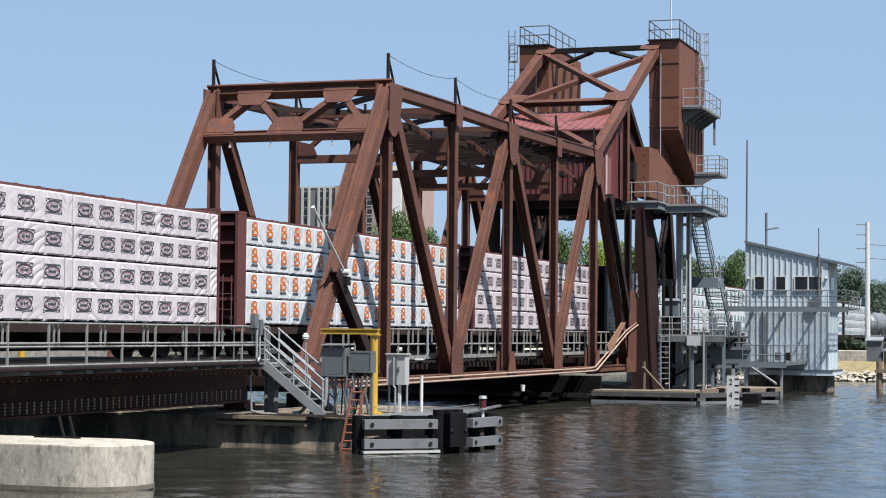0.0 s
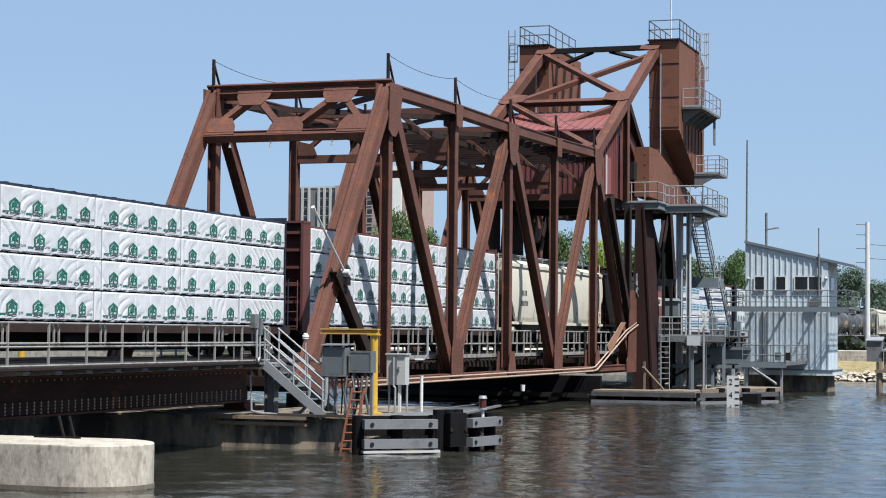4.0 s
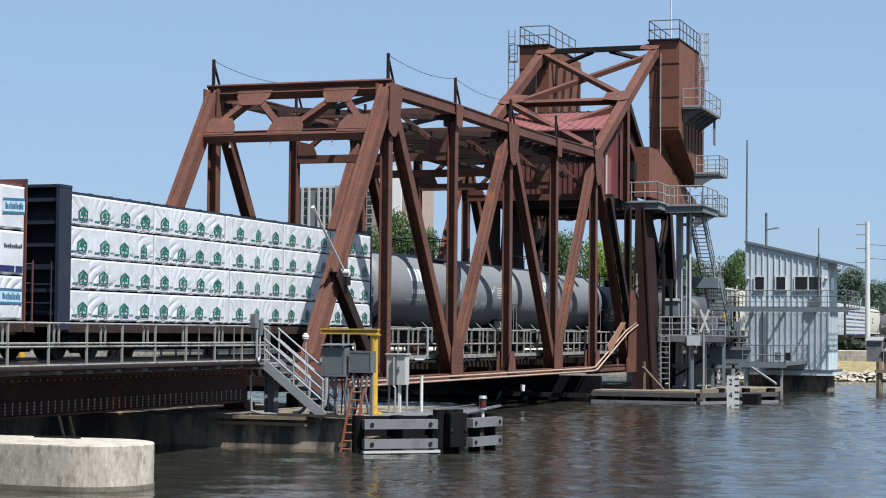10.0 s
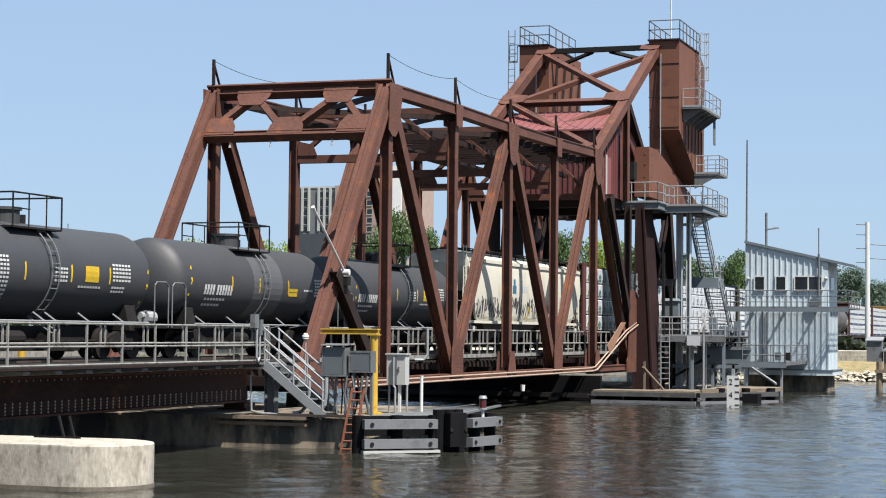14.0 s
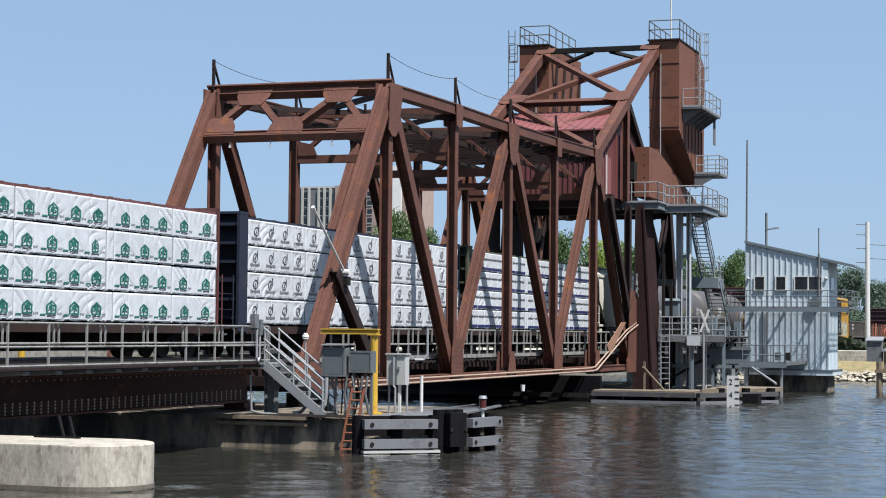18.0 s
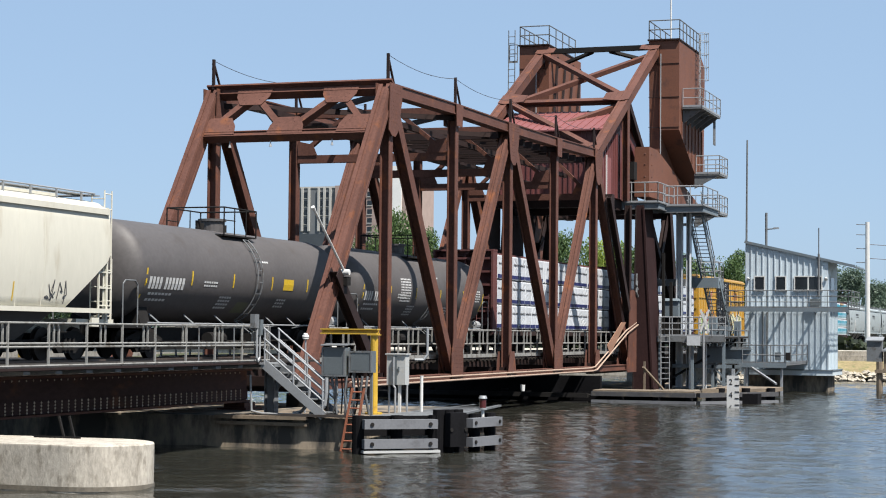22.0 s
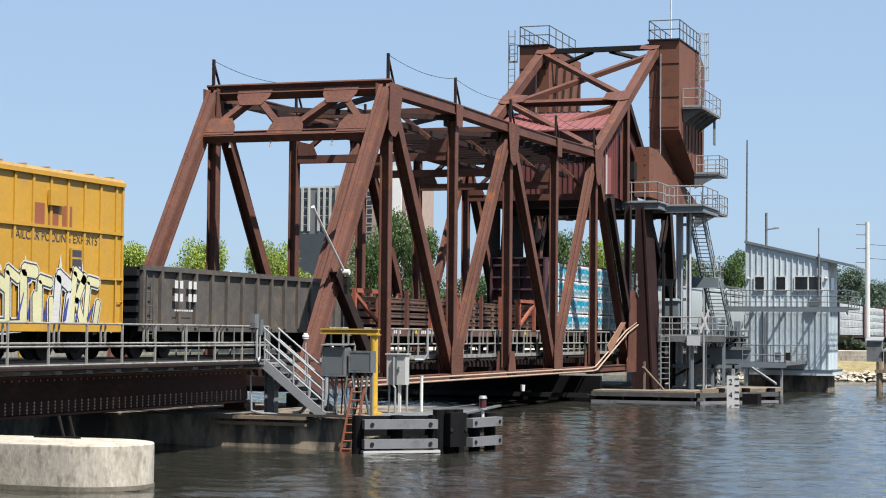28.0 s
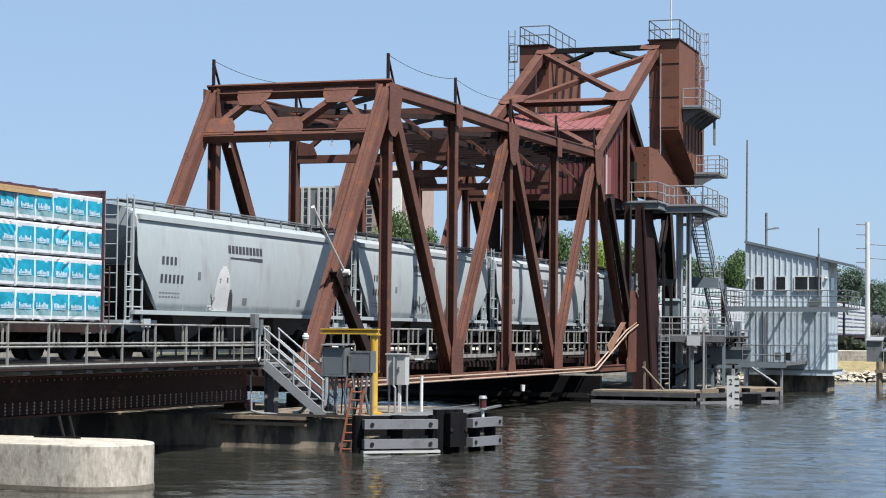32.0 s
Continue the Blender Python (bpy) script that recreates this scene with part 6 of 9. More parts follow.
# ---- piers and fenders ----
def pier_cap():
    """Long concrete pier under the approach span, round at both ends."""
    r, yc = 1.3, 7.85
    out = []
    for i in range(25):
        a = math.pi + math.pi * i / 24
        out.append((r * math.cos(a), -yc + r * math.sin(a)))
    for i in range(25):
        a = math.pi * i / 24
        out.append((r * math.cos(a), yc + r * math.sin(a)))
    n = len(out)
    pier = thing("concrete_pier", "weathered pale concrete pier with rounded ends standing in the water", "bridge pier", (-21.3, 0, WATER_Z))
    mb = Mb()
    prof = [(1.0, -1.5), (1.0, 0.93), (0.997, 0.955), (0.985, 0.965)]
    for k, z in prof:
        mb.v += [(x * k, y * (k if abs(y) > yc else 1), z) for x, y in out]
    for j in range(len(prof) - 1):
        mb.f += [(j * n + i, j * n + (i + 1) % n, (j + 1) * n + (i + 1) % n, (j + 1) * n + i) for i in range(n)]
    mb.f.append(tuple(range(3 * n, 4 * n)))
    part("shaft", mb, CONC, pier)
    mb = Mb()
    for k, z in ((1.004, 0.0), (1.004, 0.10)):
        mb.v += [(x * k, y * 1.002, z) for x, y in out]
    mb.f = [(i, (i + 1) % n, n + (i + 1) % n, n + i) for i in range(n)]
    part("tide_stain", mb, mat("wet_concrete", (0.114, 0.1, 0.0782), 0.5, 0, 0.3, 1.5, 10, 0.2), pier)
    part("pedestal", Mb().box(-0.75, 0.75, -5.0, 5.0, 0.94, 1.12), CONC, pier)
    part("steel_stand", Mb().beam((0.9, -6.62, 0.97), (0.9, -6.48, 1.45), 0.04, 0.05).beam((0.9, -6.88, 0.97), (0.9, -6.74, 1.45), 0.04, 0.05).beam((0.85, -7.05, 0.985), (0.85, -5.9, 0.985), 0.06, 0.04, (1, 0, 0)).beam((0.9, -6.48, 1.44), (0.9, -6.74, 1.44), 0.04, 0.04), BLACKISH, pier)
    return pier


pier_cap()


def rest_pier():
    p = thing("rest_pier", "stained concrete pier with timber edging under the lift span", "bridge pier")
    part("pier_block", Mb().box(-7.1, 2.6, -8.4, 8.4, -4.2, -1.75), CONC_OLD, p)
    part("coping", Mb().box(-7.13, 2.7, -8.43, 8.43, -1.75, -1.60), CONC_OLD, p)
    for z, d in ((-1.62, 0.0), (-1.80, -0.06)):
        part("timber_edge", Mb().box(-7.3 - d, -7.1, -6.8, -3.9, z - 0.05, z + 0.05), TIMBER, p)
    part("timber_edge", Mb().box(-7.3, -7.1, -8.45, -6.0, -1.57, -1.50), TIE, p)
    for y in (-3.5, 3.5):
        part("span_seat", Mb().box(-0.3, 0.6, y - 0.4, y + 0.4, -1.6, -1.15), BLACKISH, p)
    for y in (-2.6, 2.6):
        part("girder_bearing", Mb().box(-3.2, -2.4, y - 0.35, y + 0.35, -1.6, -1.38).box(-3.4, -2.2, y - 0.5, y + 0.5, -1.6, -1.54), RUST, p)
    for i in range(9):
        part("deck_plank", Mb().box(-6.9, -2.0, -8.3 + i * 0.42, -7.92 + i * 0.42, -1.60, -1.555), TIMBER, p)
    return p


rest_pier()


def fender(points, label, wales, stuff_of=None, z_top=-1.45):
    """A fender of stacked wales along a broken line, on black piles."""
    fd = thing("pier_fender", label, "fender")
    for a, b in zip(points, points[1:]):
        a, b = Vector((*a, 0)), Vector((*b, 0))
        d = (b - a).normalized()
        n = Vector((d.y, -d.x, 0))
        for z, h in wales:
            o = Vector((0, 0, z))
            w = part("wale", Mb().beam(a + o + d * 0.05, b + o - d * 0.05, 0.26, h, n), stuff_of or FENDER, fd)
            L = (b - a).length
            for k in (0.12, 0.88):
                c = a.lerp(b, k) + o + n * 0.13
                part("bolt", Mb().tube(c, c + n * 0.03, 0.055, 10), BLACKISH, w)
        m = max(2, int((b - a).length / 0.8))
        for i in range(m + 1):
            c = a.lerp(b, i / m) - n * 0.32
            part("round_post", Mb().tube((c.x, c.y, -4.0), (c.x, c.y, z_top), 0.17, 12), BLACK_RUBBER, fd)
        part("backing_beam", Mb().beam(a - n * 0.55 + Vector((0, 0, -1.75)), b - n * 0.55 + Vector((0, 0, -1.75)), 0.2, 0.55, n), BLACK_RUBBER, fd)
    return fd


WALES = ((-1.68, 0.26), (-2.22, 0.26))
fd1 = fender([(-8.55, -9.0), (-7.15, -10.75)], "grey composite fender beams on black piles guarding the pier", WALES)
part("low_wale", Mb().beam((-8.5, -9.0, -2.44), (-7.1, -10.75, -2.44), 0.3, 0.07, (1, 0.8, 0)), CABINET, fd1)
fender([(-6.3, -11.35), (-4.6, -11.75)], "grey composite fender beams on black piles guarding the pier", WALES)
fender([(-7.05, -10.95), (-6.45, -11.3)], "black pile cluster at the corner of the fender", ((-1.85, 0.95),), BLACK_RUBBER, -1.3)

pf = thing("fender_walkway", "dark timber walkway planks behind the fender", "walkway")
for i in range(8):
    part("plank", Mb().beam((-7.6 + i * 0.15, -8.9 - i * 0.26, -1.52), (2.6, -8.75 - i * 0.1, -1.52), 0.24, 0.06, (0, 1, 0)), GALV_OLD, pf)
part("stringer", Mb().beam((-7.0, -9.6, -1.62), (2.6, -9.0, -1.62), 0.2, 0.14, (0, 1, 0)), BLACKISH, pf)


def nav_light(x, y, z):
    nl = thing("navigation_light", "small red navigation lantern on a white bracket", "signal light", (x, y, z))
    part("post", Mb().tube((0, 0, -0.35), (0, 0, 0.12), 0.05, 10), WHITE, nl)
    part("collar", Mb().tube((0, 0, 0.10), (0, 0, 0.15), 0.12, 14), GALV, nl)
    part("lens", Mb().tube((0, 0, 0.15), (0, 0, 0.42), 0.10, 14), mat("red_lens", (0.0607, 0.0123, 0.0123), 0.2), nl)
    part("cap", Mb().tube((0, 0, 0.42), (0, 0, 0.50), 0.13, 14, 0.1), GALV, nl)


nav_light(-4.8, -11.3, -1.45)


# ---- things on the near pier ----
def walkway_stair():
    st = thing("steel_stair", "galvanised steel stair with pipe rails down to the pier", "stair")
    x0, x1 = -7.2, -6.2
    a, b = Vector((0, -5.4, -0.06)), Vector((0, -7.3, -1.55))
    for x in (x0, x1):
        part("stringer", Mb().beam(Vector((x, 0, 0)) + a, Vector((x, 0, 0)) + b, 0.05, 0.26, (1, 0, 0)), GALV, st)
        for h in (0.42, 0.72, 1.02):
            part("handrail", Mb().tube(Vector((x, 0, h)) + a, Vector((x, 0, h)) + b, 0.028, 8), GALV, st)
        for f in (0.02, 0.5, 0.98):
            c = Vector((x, 0, 0)) + a.lerp(b, f)
            part("rail_post", Mb().tube(c, c + Vector((0, 0, 1.02)), 0.03, 8), GALV, st)
    for i in range(8):
        c = a.lerp(b, (i + 0.5) / 8)
        part("tread", Mb().box(x0 + 0.03, x1 - 0.03, c.y - 0.13, c.y + 0.13, c.z - 0.02, c.z + 0.02), GALV_OLD, st)
    part("landing", Mb().box(-7.25, -6.15, -5.45, -5.2, -0.10, -0.04), GALV, st)
    sup = thing("walkway_support", "galvanised steel post carrying the end of the walkway", "post")
    part("column", Mb().hbeam((-6.5, -5.35, -1.6), (-6.5, -5.35, -0.1), 0.32, 0.3, (0, 1, 0), 0.03), GALV_OLD, sup)
    part("base_plate", Mb().box(-6.75, -6.25, -5.6, -5.1, -1.6, -1.56), GALV_OLD, sup)
    part("gusset", Mb().prism([(-6.5, -5.5, -0.1), (-6.5, -6.1, -0.15), (-6.5, -5.5, -0.9)], (0.04, 0, 0)), GALV_OLD, sup)
    end = thing("walkway_end_railing", "galvanised railing closing the end of the walkway", "railing")
    railing(end, (-6.35, -5.2, -0.04), (-6.35, -2.9, -0.04), 3, 1.02, (0.5,), 0.024, GALV_OLD, False)
    part("conduit_loop", Mb().path([(-7.5, -5.32, 0.95), (-7.5, -5.32, 0.1), (-7.42, -5.32, -0.02), (-7.3, -5.32, 0.1), (-7.3, -5.32, 0.75)], 0.035, 8), GALV, end)
    part("switch_box", Mb().box(-7.75, -7.45, -5.36, -5.22, 0.95, 1.35), GALV_OLD, end)
    part("switch_box", Mb().box(-7.35, -7.15, -5.36, -5.22, 0.75, 1.2), CAB_DARK, end)
    part("box_bracket", Mb().box(-7.7, -7.2, -5.22, -5.17, 0.9, 0.96), GALV_OLD, end)


walkway_stair()


def frame_box(parent, name, x, y0, y1, z0, z1, depth, material, rim=0.05):
    """A cabinet whose door panel faces the approach: body, proud rim and door."""
    b = part(name, Mb().box(x, x + depth, y0, y1, z0, z1), material, parent)
    mb = Mb()
    for a in ((y0, y1, z0, z0 + rim), (y0, y1, z1 - rim, z1), (y0, y0 + rim, z0 + rim, z1 - rim), (y1 - rim, y1, z0 + rim, z1 - rim)):
        mb.box(x - 0.025, x, *a)
    part("rim", mb, GALV_OLD, b)
    part("door", Mb().box(x - 0.012, x - 0.001, y0 + rim + 0.01, y1 - rim - 0.01, z0 + rim + 0.01, z1 - rim - 0.01), material, b)
    return b


def control_cabinets():
    c = thing("control_cabinet_pair", "two grey electrical cabinets on posts with cables below", "electrical cabinet")
    frame_box(c, "cabinet", -6.7, -7.74, -7.02, -0.42, 0.42, 0.35, CAB_DARK)
    frame_box(c, "cabinet", -6.6, -8.52, -7.82, -0.30, 0.32, 0.35, CAB_DARK)
    part("hood", Mb().prism([(-6.8, -7.0, 0.46), (-6.8, -7.78, 0.46), (-6.3, -7.78, 0.50), (-6.3, -7.0, 0.50)], (0, 0, 0.03)), GALV_OLD, c)
    for y in (-7.1, -7.66, -7.9, -8.45):
        part("post", Mb().box(-6.45, -6.38, y - 0.035, y + 0.035, -1.6, 0.3), GALV_OLD, c)
    rnd = random.Random(3)
    for i in range(9):
        y = -7.12 - i * 0.16
        part("cable", Mb().path([(-6.6, y, -0.4), (-6.6 + rnd.uniform(-0.1, 0.1), y + rnd.uniform(-0.1, 0.1), -0.9), (-6.5, y + rnd.uniform(-0.15, 0.15), -1.5)], rnd.uniform(0.02, 0.04), 6), GALV_OLD if i % 3 else BLACKISH, c)
    bent = [(-6.9, -6.75, -1.5), (-6.9, -7.0, -1.45), (-6.9, -7.2, -1.25), (-6.9, -7.25, -0.9), (-6.9, -7.25, -0.45)]
    part("conduit", Mb().path(bent, 0.06, 8), GALV, c)
    part("conduit", Mb().path([(x + 0.05, y + 0.55, z) for x, y, z in bent], 0.05, 8), GALV, c)
    part("ground_conduit", Mb().path([(-7.0, -4.9, -0.4), (-7.0, -4.95, -1.45), (-7.0, -5.3, -1.52), (-7.0, -6.9, -1.53)], 0.035, 8), GALV, c)


control_cabinets()


def yellow_davit():
    d = thing("yellow_davit", "yellow painted steel davit post with a horizontal arm", "davit")
    part("post", Mb().tube((-5.0, -7.98, -1.58), (-5.0, -7.98, 0.82), 0.115, 14), YELLOW, d)
    part("base_flange", Mb().tube((-5.0, -7.98, -1.6), (-5.0, -7.98, -1.5), 0.26, 14), YELLOW, d)
    part("cap", Mb().box(-5.14, -4.86, -8.14, -7.8, 0.77, 0.80), YELLOW, d)
    part("arm", Mb().box(-5.02, -4.98, -8.12, -6.3, 0.84, 0.93), YELLOW, d)
    part("arm_flange", Mb().box(-5.14, -4.86, -8.12, -6.3, 0.93, 0.965), YELLOW, d)
    part("arm_flange", Mb().box(-5.14, -4.86, -8.1, -6.3, 0.80, 0.84), YELLOW, d)


yellow_davit()


def pale_cabinet():
    c = thing("pale_cabinet", "pale grey meter cabinet on a white post", "electrical cabinet")
    b = part("body", Mb().box(-4.1, -3.75, -8.63, -8.04, -0.70, 0.20), CABINET, c)
    part("door_edge", Mb().box(-4.13, -4.1, -8.37, -8.31, -0.68, 0.16), CAB_DARK, b)
    part("conduit", Mb().path([(-4.16, -8.28, 0.12), (-4.16, -8.28, -0.72), (-4.16, -8.34, -0.8), (-4.16, -8.34, -1.58)], 0.035, 8), GALV, c)
    part("latch", Mb().box(-4.15, -4.1, -8.45, -8.41, -0.3, -0.16), CAB_DARK, b)
    part("roof", Mb().box(-4.15, -3.7, -8.67, -8.0, 0.20, 0.235), CABINET, c)
    part("post", Mb().box(-4.03, -3.95, -8.46, -8.38, -1.6, -0.70), WHITE, c)
    for y in (-8.05, -8.62):
        part("leg", Mb().tube((-3.9, y, -1.6), (-3.9, y, -0.70), 0.035, 8), GALV, c)
    part("vent_pipe", Mb().path([(-3.6, -8.75, 0.05), (-3.5, -9.0, 0.05), (-3.45, -9.1, 0.2), (-3.45, -9.1, 1.0)], 0.04, 8), GALV, c)
    pole = thing("white_marker_post", "plain white pipe post on the pier deck", "post")
    part("pipe", Mb().tube((-4.0, -9.12, -1.58), (-4.0, -9.12, -0.45), 0.048, 12), WHITE, pole)
    part("cap", Mb().tube((-4.0, -9.12, -0.45), (-4.0, -9.12, -0.42), 0.056, 12), WHITE, pole)


pale_cabinet()


def pier_ladder():
    l = thing("rusty_ladder", "rust-orange steel ladder hanging from pier into water", "ladder")
    a, b = Vector((-7.25, -8.2, -0.72)), Vector((-7.35, -7.85, -2.8))
    for o in (0.0, 0.36):
        part("rail", Mb().beam(a + Vector((0, -o, 0)), b + Vector((0, -o, 0)), 0.06, 0.05), COPPER, l)
    for i in range(9):
        c = a.lerp(b, (i + 0.5) / 9)
        part("rung", Mb().tube(c, c + Vector((0, -0.36, 0)), 0.02, 6), COPPER, l)


pier_ladder()


def gate_arm():
    g = thing("raised_gate_arm", "raised white tubular gate arm beside the bridge end post", "gate arm")
    part("arm", Mb().tube((2.45, -3.95, 2.98), (-0.15, -3.95, 4.85), 0.045, 10), WHITE, g)
    part("tip", Mb().tube((-0.15, -3.95, 4.85), (-0.28, -3.95, 4.95), 0.06, 10), WHITE, g)
    part("hub", Mb().tube((2.5, -4.15, 2.9), (2.5, -3.8, 2.9), 0.10, 14), WHITE, g)
    part("counterweight", Mb().box(2.45, 2.75, -4.1, -3.85, 2.45, 2.75), BLACKISH, g)
    part("mast", Mb().hbeam((2.0, -3.78, 2.9), (5.9, -3.78, -0.55), 0.34, 0.42, (0, 1, 0), 0.03), RUST_DARK, g)
    lamp = thing("end_lamp", "round white lamp on a bent pipe by the end post", "lamp")
    part("globe", Mb().tube((-5.3, -5.9, 0.62), (-5.3, -5.9, 0.67), 0.06, 14, 0.105).tube((-5.3, -5.9, 0.67), (-5.3, -5.9, 0.75), 0.105, 14, 0.105).tube((-5.3, -5.9, 0.75), (-5.3, -5.9, 0.82), 0.105, 14, 0.04), WHITE, lamp, smooth=True)
    part("stem", Mb().path([(-5.3, -5.9, 0.65), (-5.3, -5.9, -1.55)], 0.03, 8), GALV, lamp)


gate_arm()


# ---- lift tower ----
# tower steel darkened further: the shade on the front columns is in this colour
COLUMN_DARK = mat("shade_toned_column", (0.022, 0.0105, 0.0105), 0.75, 0, 0.3, 0.5, 9, 0.2, spec=0.12)


def lift_tower():
    t = thing("lift_tower", "rusty brown steel bascule tower with inclined braced legs", "bridge tower")
    top_n = {s: Vector((52.5, s * HW, 17.75)) for s in (-1, 1)}
    base = {s: Vector((38.5, s * HW, 10.4)) for s in (-1, 1)}
    mid = {s: base[s].lerp(top_n[s], 0.48) for s in (-1, 1)}
    d = (top_n[1] - base[1]).normalized()
    nrm = Vector((-d.z, 0, d.x))
    for s in (-1, 1):
        mb = Mb().beam(base[s], top_n[s] + d * 0.3, 0.46, 0.52)
        part("inclined_leg", mb, RUST, t)
        for y in (-0.2, 0.2):
            part("leg_strip", Mb().beam(base[s] + nrm * 0.275 + Vector((0, y, 0)), top_n[s] + nrm * 0.275 + Vector((0, y, 0)), 0.12, 0.03), RUST, t)
        for c, k in ((mid[s], 1.0), (top_n[s], 0.7), (base[s], 0.8)):
            q = [c + d * (0.8 * k) + Vector((0, -s * 0.15, 0)), c + d * (0.5 * k) + Vector((0, -s * 1.2 * k, 0)), c - d * (0.5 * k) + Vector((0, -s * 1.2 * k, 0)), c - d * (0.8 * k) + Vector((0, -s * 0.15, 0)), c - d * (0.6 * k) + Vector((0, s * 0.3, 0)), c + d * (0.6 * k) + Vector((0, s * 0.3, 0))]
            mb = Mb().prism([p + nrm * 0.30 for p in q], nrm * 0.03)
            for i in range(6):
                for j in range(3):
                    p = c + d * ((i - 2.5) * 0.17 * k) + Vector((0, -s * (0.2 + 0.3 * j) * k, 0)) + nrm * 0.33
                    mb.add([p + d * 0.03, p + Vector((0, 0.03, 0)), p - d * 0.03, p - Vector((0, 0.03, 0)), p + nrm * 0.025], [(0, 1, 4), (1, 2, 4), (2, 3, 4), (3, 0, 4)])
            part("gusset_plate", mb, RUST, t)
        # hanger and rear diagonal from the middle joint
        part("hanger", Mb().hbeam(mid[s], (mid[s].x, s * HW, 8.3), 0.34, 0.5, (0, 1, 0), 0.035), RUST, t)
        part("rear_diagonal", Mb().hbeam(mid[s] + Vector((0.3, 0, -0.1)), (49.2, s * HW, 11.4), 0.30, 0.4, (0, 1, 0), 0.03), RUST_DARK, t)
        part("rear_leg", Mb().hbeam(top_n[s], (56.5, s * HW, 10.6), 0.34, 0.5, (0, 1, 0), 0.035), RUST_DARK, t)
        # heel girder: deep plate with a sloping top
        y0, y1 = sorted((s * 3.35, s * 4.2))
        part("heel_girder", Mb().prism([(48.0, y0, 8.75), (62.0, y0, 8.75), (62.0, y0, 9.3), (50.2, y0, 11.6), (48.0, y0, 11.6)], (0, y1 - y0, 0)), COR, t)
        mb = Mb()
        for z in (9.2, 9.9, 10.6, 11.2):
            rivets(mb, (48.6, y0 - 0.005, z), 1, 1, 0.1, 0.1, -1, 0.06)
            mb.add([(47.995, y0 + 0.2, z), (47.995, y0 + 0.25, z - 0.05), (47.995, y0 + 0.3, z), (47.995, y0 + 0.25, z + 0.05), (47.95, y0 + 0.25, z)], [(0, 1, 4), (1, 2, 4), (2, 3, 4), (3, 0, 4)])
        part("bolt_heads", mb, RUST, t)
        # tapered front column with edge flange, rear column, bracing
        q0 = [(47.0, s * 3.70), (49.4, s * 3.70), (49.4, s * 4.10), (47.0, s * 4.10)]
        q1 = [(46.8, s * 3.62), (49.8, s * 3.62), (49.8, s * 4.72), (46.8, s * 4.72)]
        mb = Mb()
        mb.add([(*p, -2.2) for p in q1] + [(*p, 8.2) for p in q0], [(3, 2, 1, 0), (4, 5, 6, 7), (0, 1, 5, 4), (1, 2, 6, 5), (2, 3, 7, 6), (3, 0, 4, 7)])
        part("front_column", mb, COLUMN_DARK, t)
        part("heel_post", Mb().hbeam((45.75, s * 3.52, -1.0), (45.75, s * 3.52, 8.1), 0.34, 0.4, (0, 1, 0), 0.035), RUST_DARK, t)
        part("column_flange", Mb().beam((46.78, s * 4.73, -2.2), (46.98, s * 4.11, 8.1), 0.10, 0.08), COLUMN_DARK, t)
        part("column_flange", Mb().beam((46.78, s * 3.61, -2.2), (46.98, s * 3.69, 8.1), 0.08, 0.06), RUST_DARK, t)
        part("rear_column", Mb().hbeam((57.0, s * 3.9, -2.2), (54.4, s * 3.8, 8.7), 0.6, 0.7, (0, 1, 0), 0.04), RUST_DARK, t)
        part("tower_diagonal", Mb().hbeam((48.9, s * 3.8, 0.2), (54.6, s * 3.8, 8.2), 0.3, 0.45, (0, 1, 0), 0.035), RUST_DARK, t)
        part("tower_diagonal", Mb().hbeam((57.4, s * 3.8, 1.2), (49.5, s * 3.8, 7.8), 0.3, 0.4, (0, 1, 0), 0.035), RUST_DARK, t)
        part("trunnion_bracket", Mb().prism([(44.6, s * 3.78, -1.2), (46.6, s * 3.78, -1.2), (46.6, s * 3.78, 3.3), (45.2, s * 3.78, 3.3)], (0, s * 0.06, 0)), RUST, t)
        for a, b in (((46.6, s * 3.9, 3.0), (46.4, s * 3.9, 3.9)), ((46.6, s * 3.9, 3.4), (46.3, s * 3.9, 4.3))):
            part("hose", Mb().path([a, ((a[0] + b[0]) / 2 - 0.25, a[1], (a[2] + b[2]) / 2 - 0.2), b], 0.06, 6), GALV_OLD, t)
    part("heel_link", Mb().hbeam((39.6, -3.95, 8.1), (43.9, -3.95, 2.2), 0.30, 0.40, (0, 1, 0), 0.035), RUST_DARK, t)
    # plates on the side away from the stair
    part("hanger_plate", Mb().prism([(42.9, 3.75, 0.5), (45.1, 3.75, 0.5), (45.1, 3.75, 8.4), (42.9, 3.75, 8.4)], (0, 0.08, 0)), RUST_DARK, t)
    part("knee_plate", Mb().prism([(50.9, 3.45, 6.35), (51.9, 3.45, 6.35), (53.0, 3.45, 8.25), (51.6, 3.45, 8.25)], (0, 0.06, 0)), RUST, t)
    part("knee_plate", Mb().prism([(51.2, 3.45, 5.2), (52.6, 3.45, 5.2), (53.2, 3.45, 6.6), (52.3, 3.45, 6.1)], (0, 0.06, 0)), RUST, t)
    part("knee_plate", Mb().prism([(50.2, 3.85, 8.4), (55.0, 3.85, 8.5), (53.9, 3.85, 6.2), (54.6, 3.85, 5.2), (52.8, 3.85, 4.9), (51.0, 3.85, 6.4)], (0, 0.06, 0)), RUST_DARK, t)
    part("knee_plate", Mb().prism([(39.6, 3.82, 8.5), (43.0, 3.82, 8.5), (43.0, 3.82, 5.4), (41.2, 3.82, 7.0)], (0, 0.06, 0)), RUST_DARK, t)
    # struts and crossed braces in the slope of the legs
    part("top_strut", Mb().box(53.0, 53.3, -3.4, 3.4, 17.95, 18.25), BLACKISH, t)
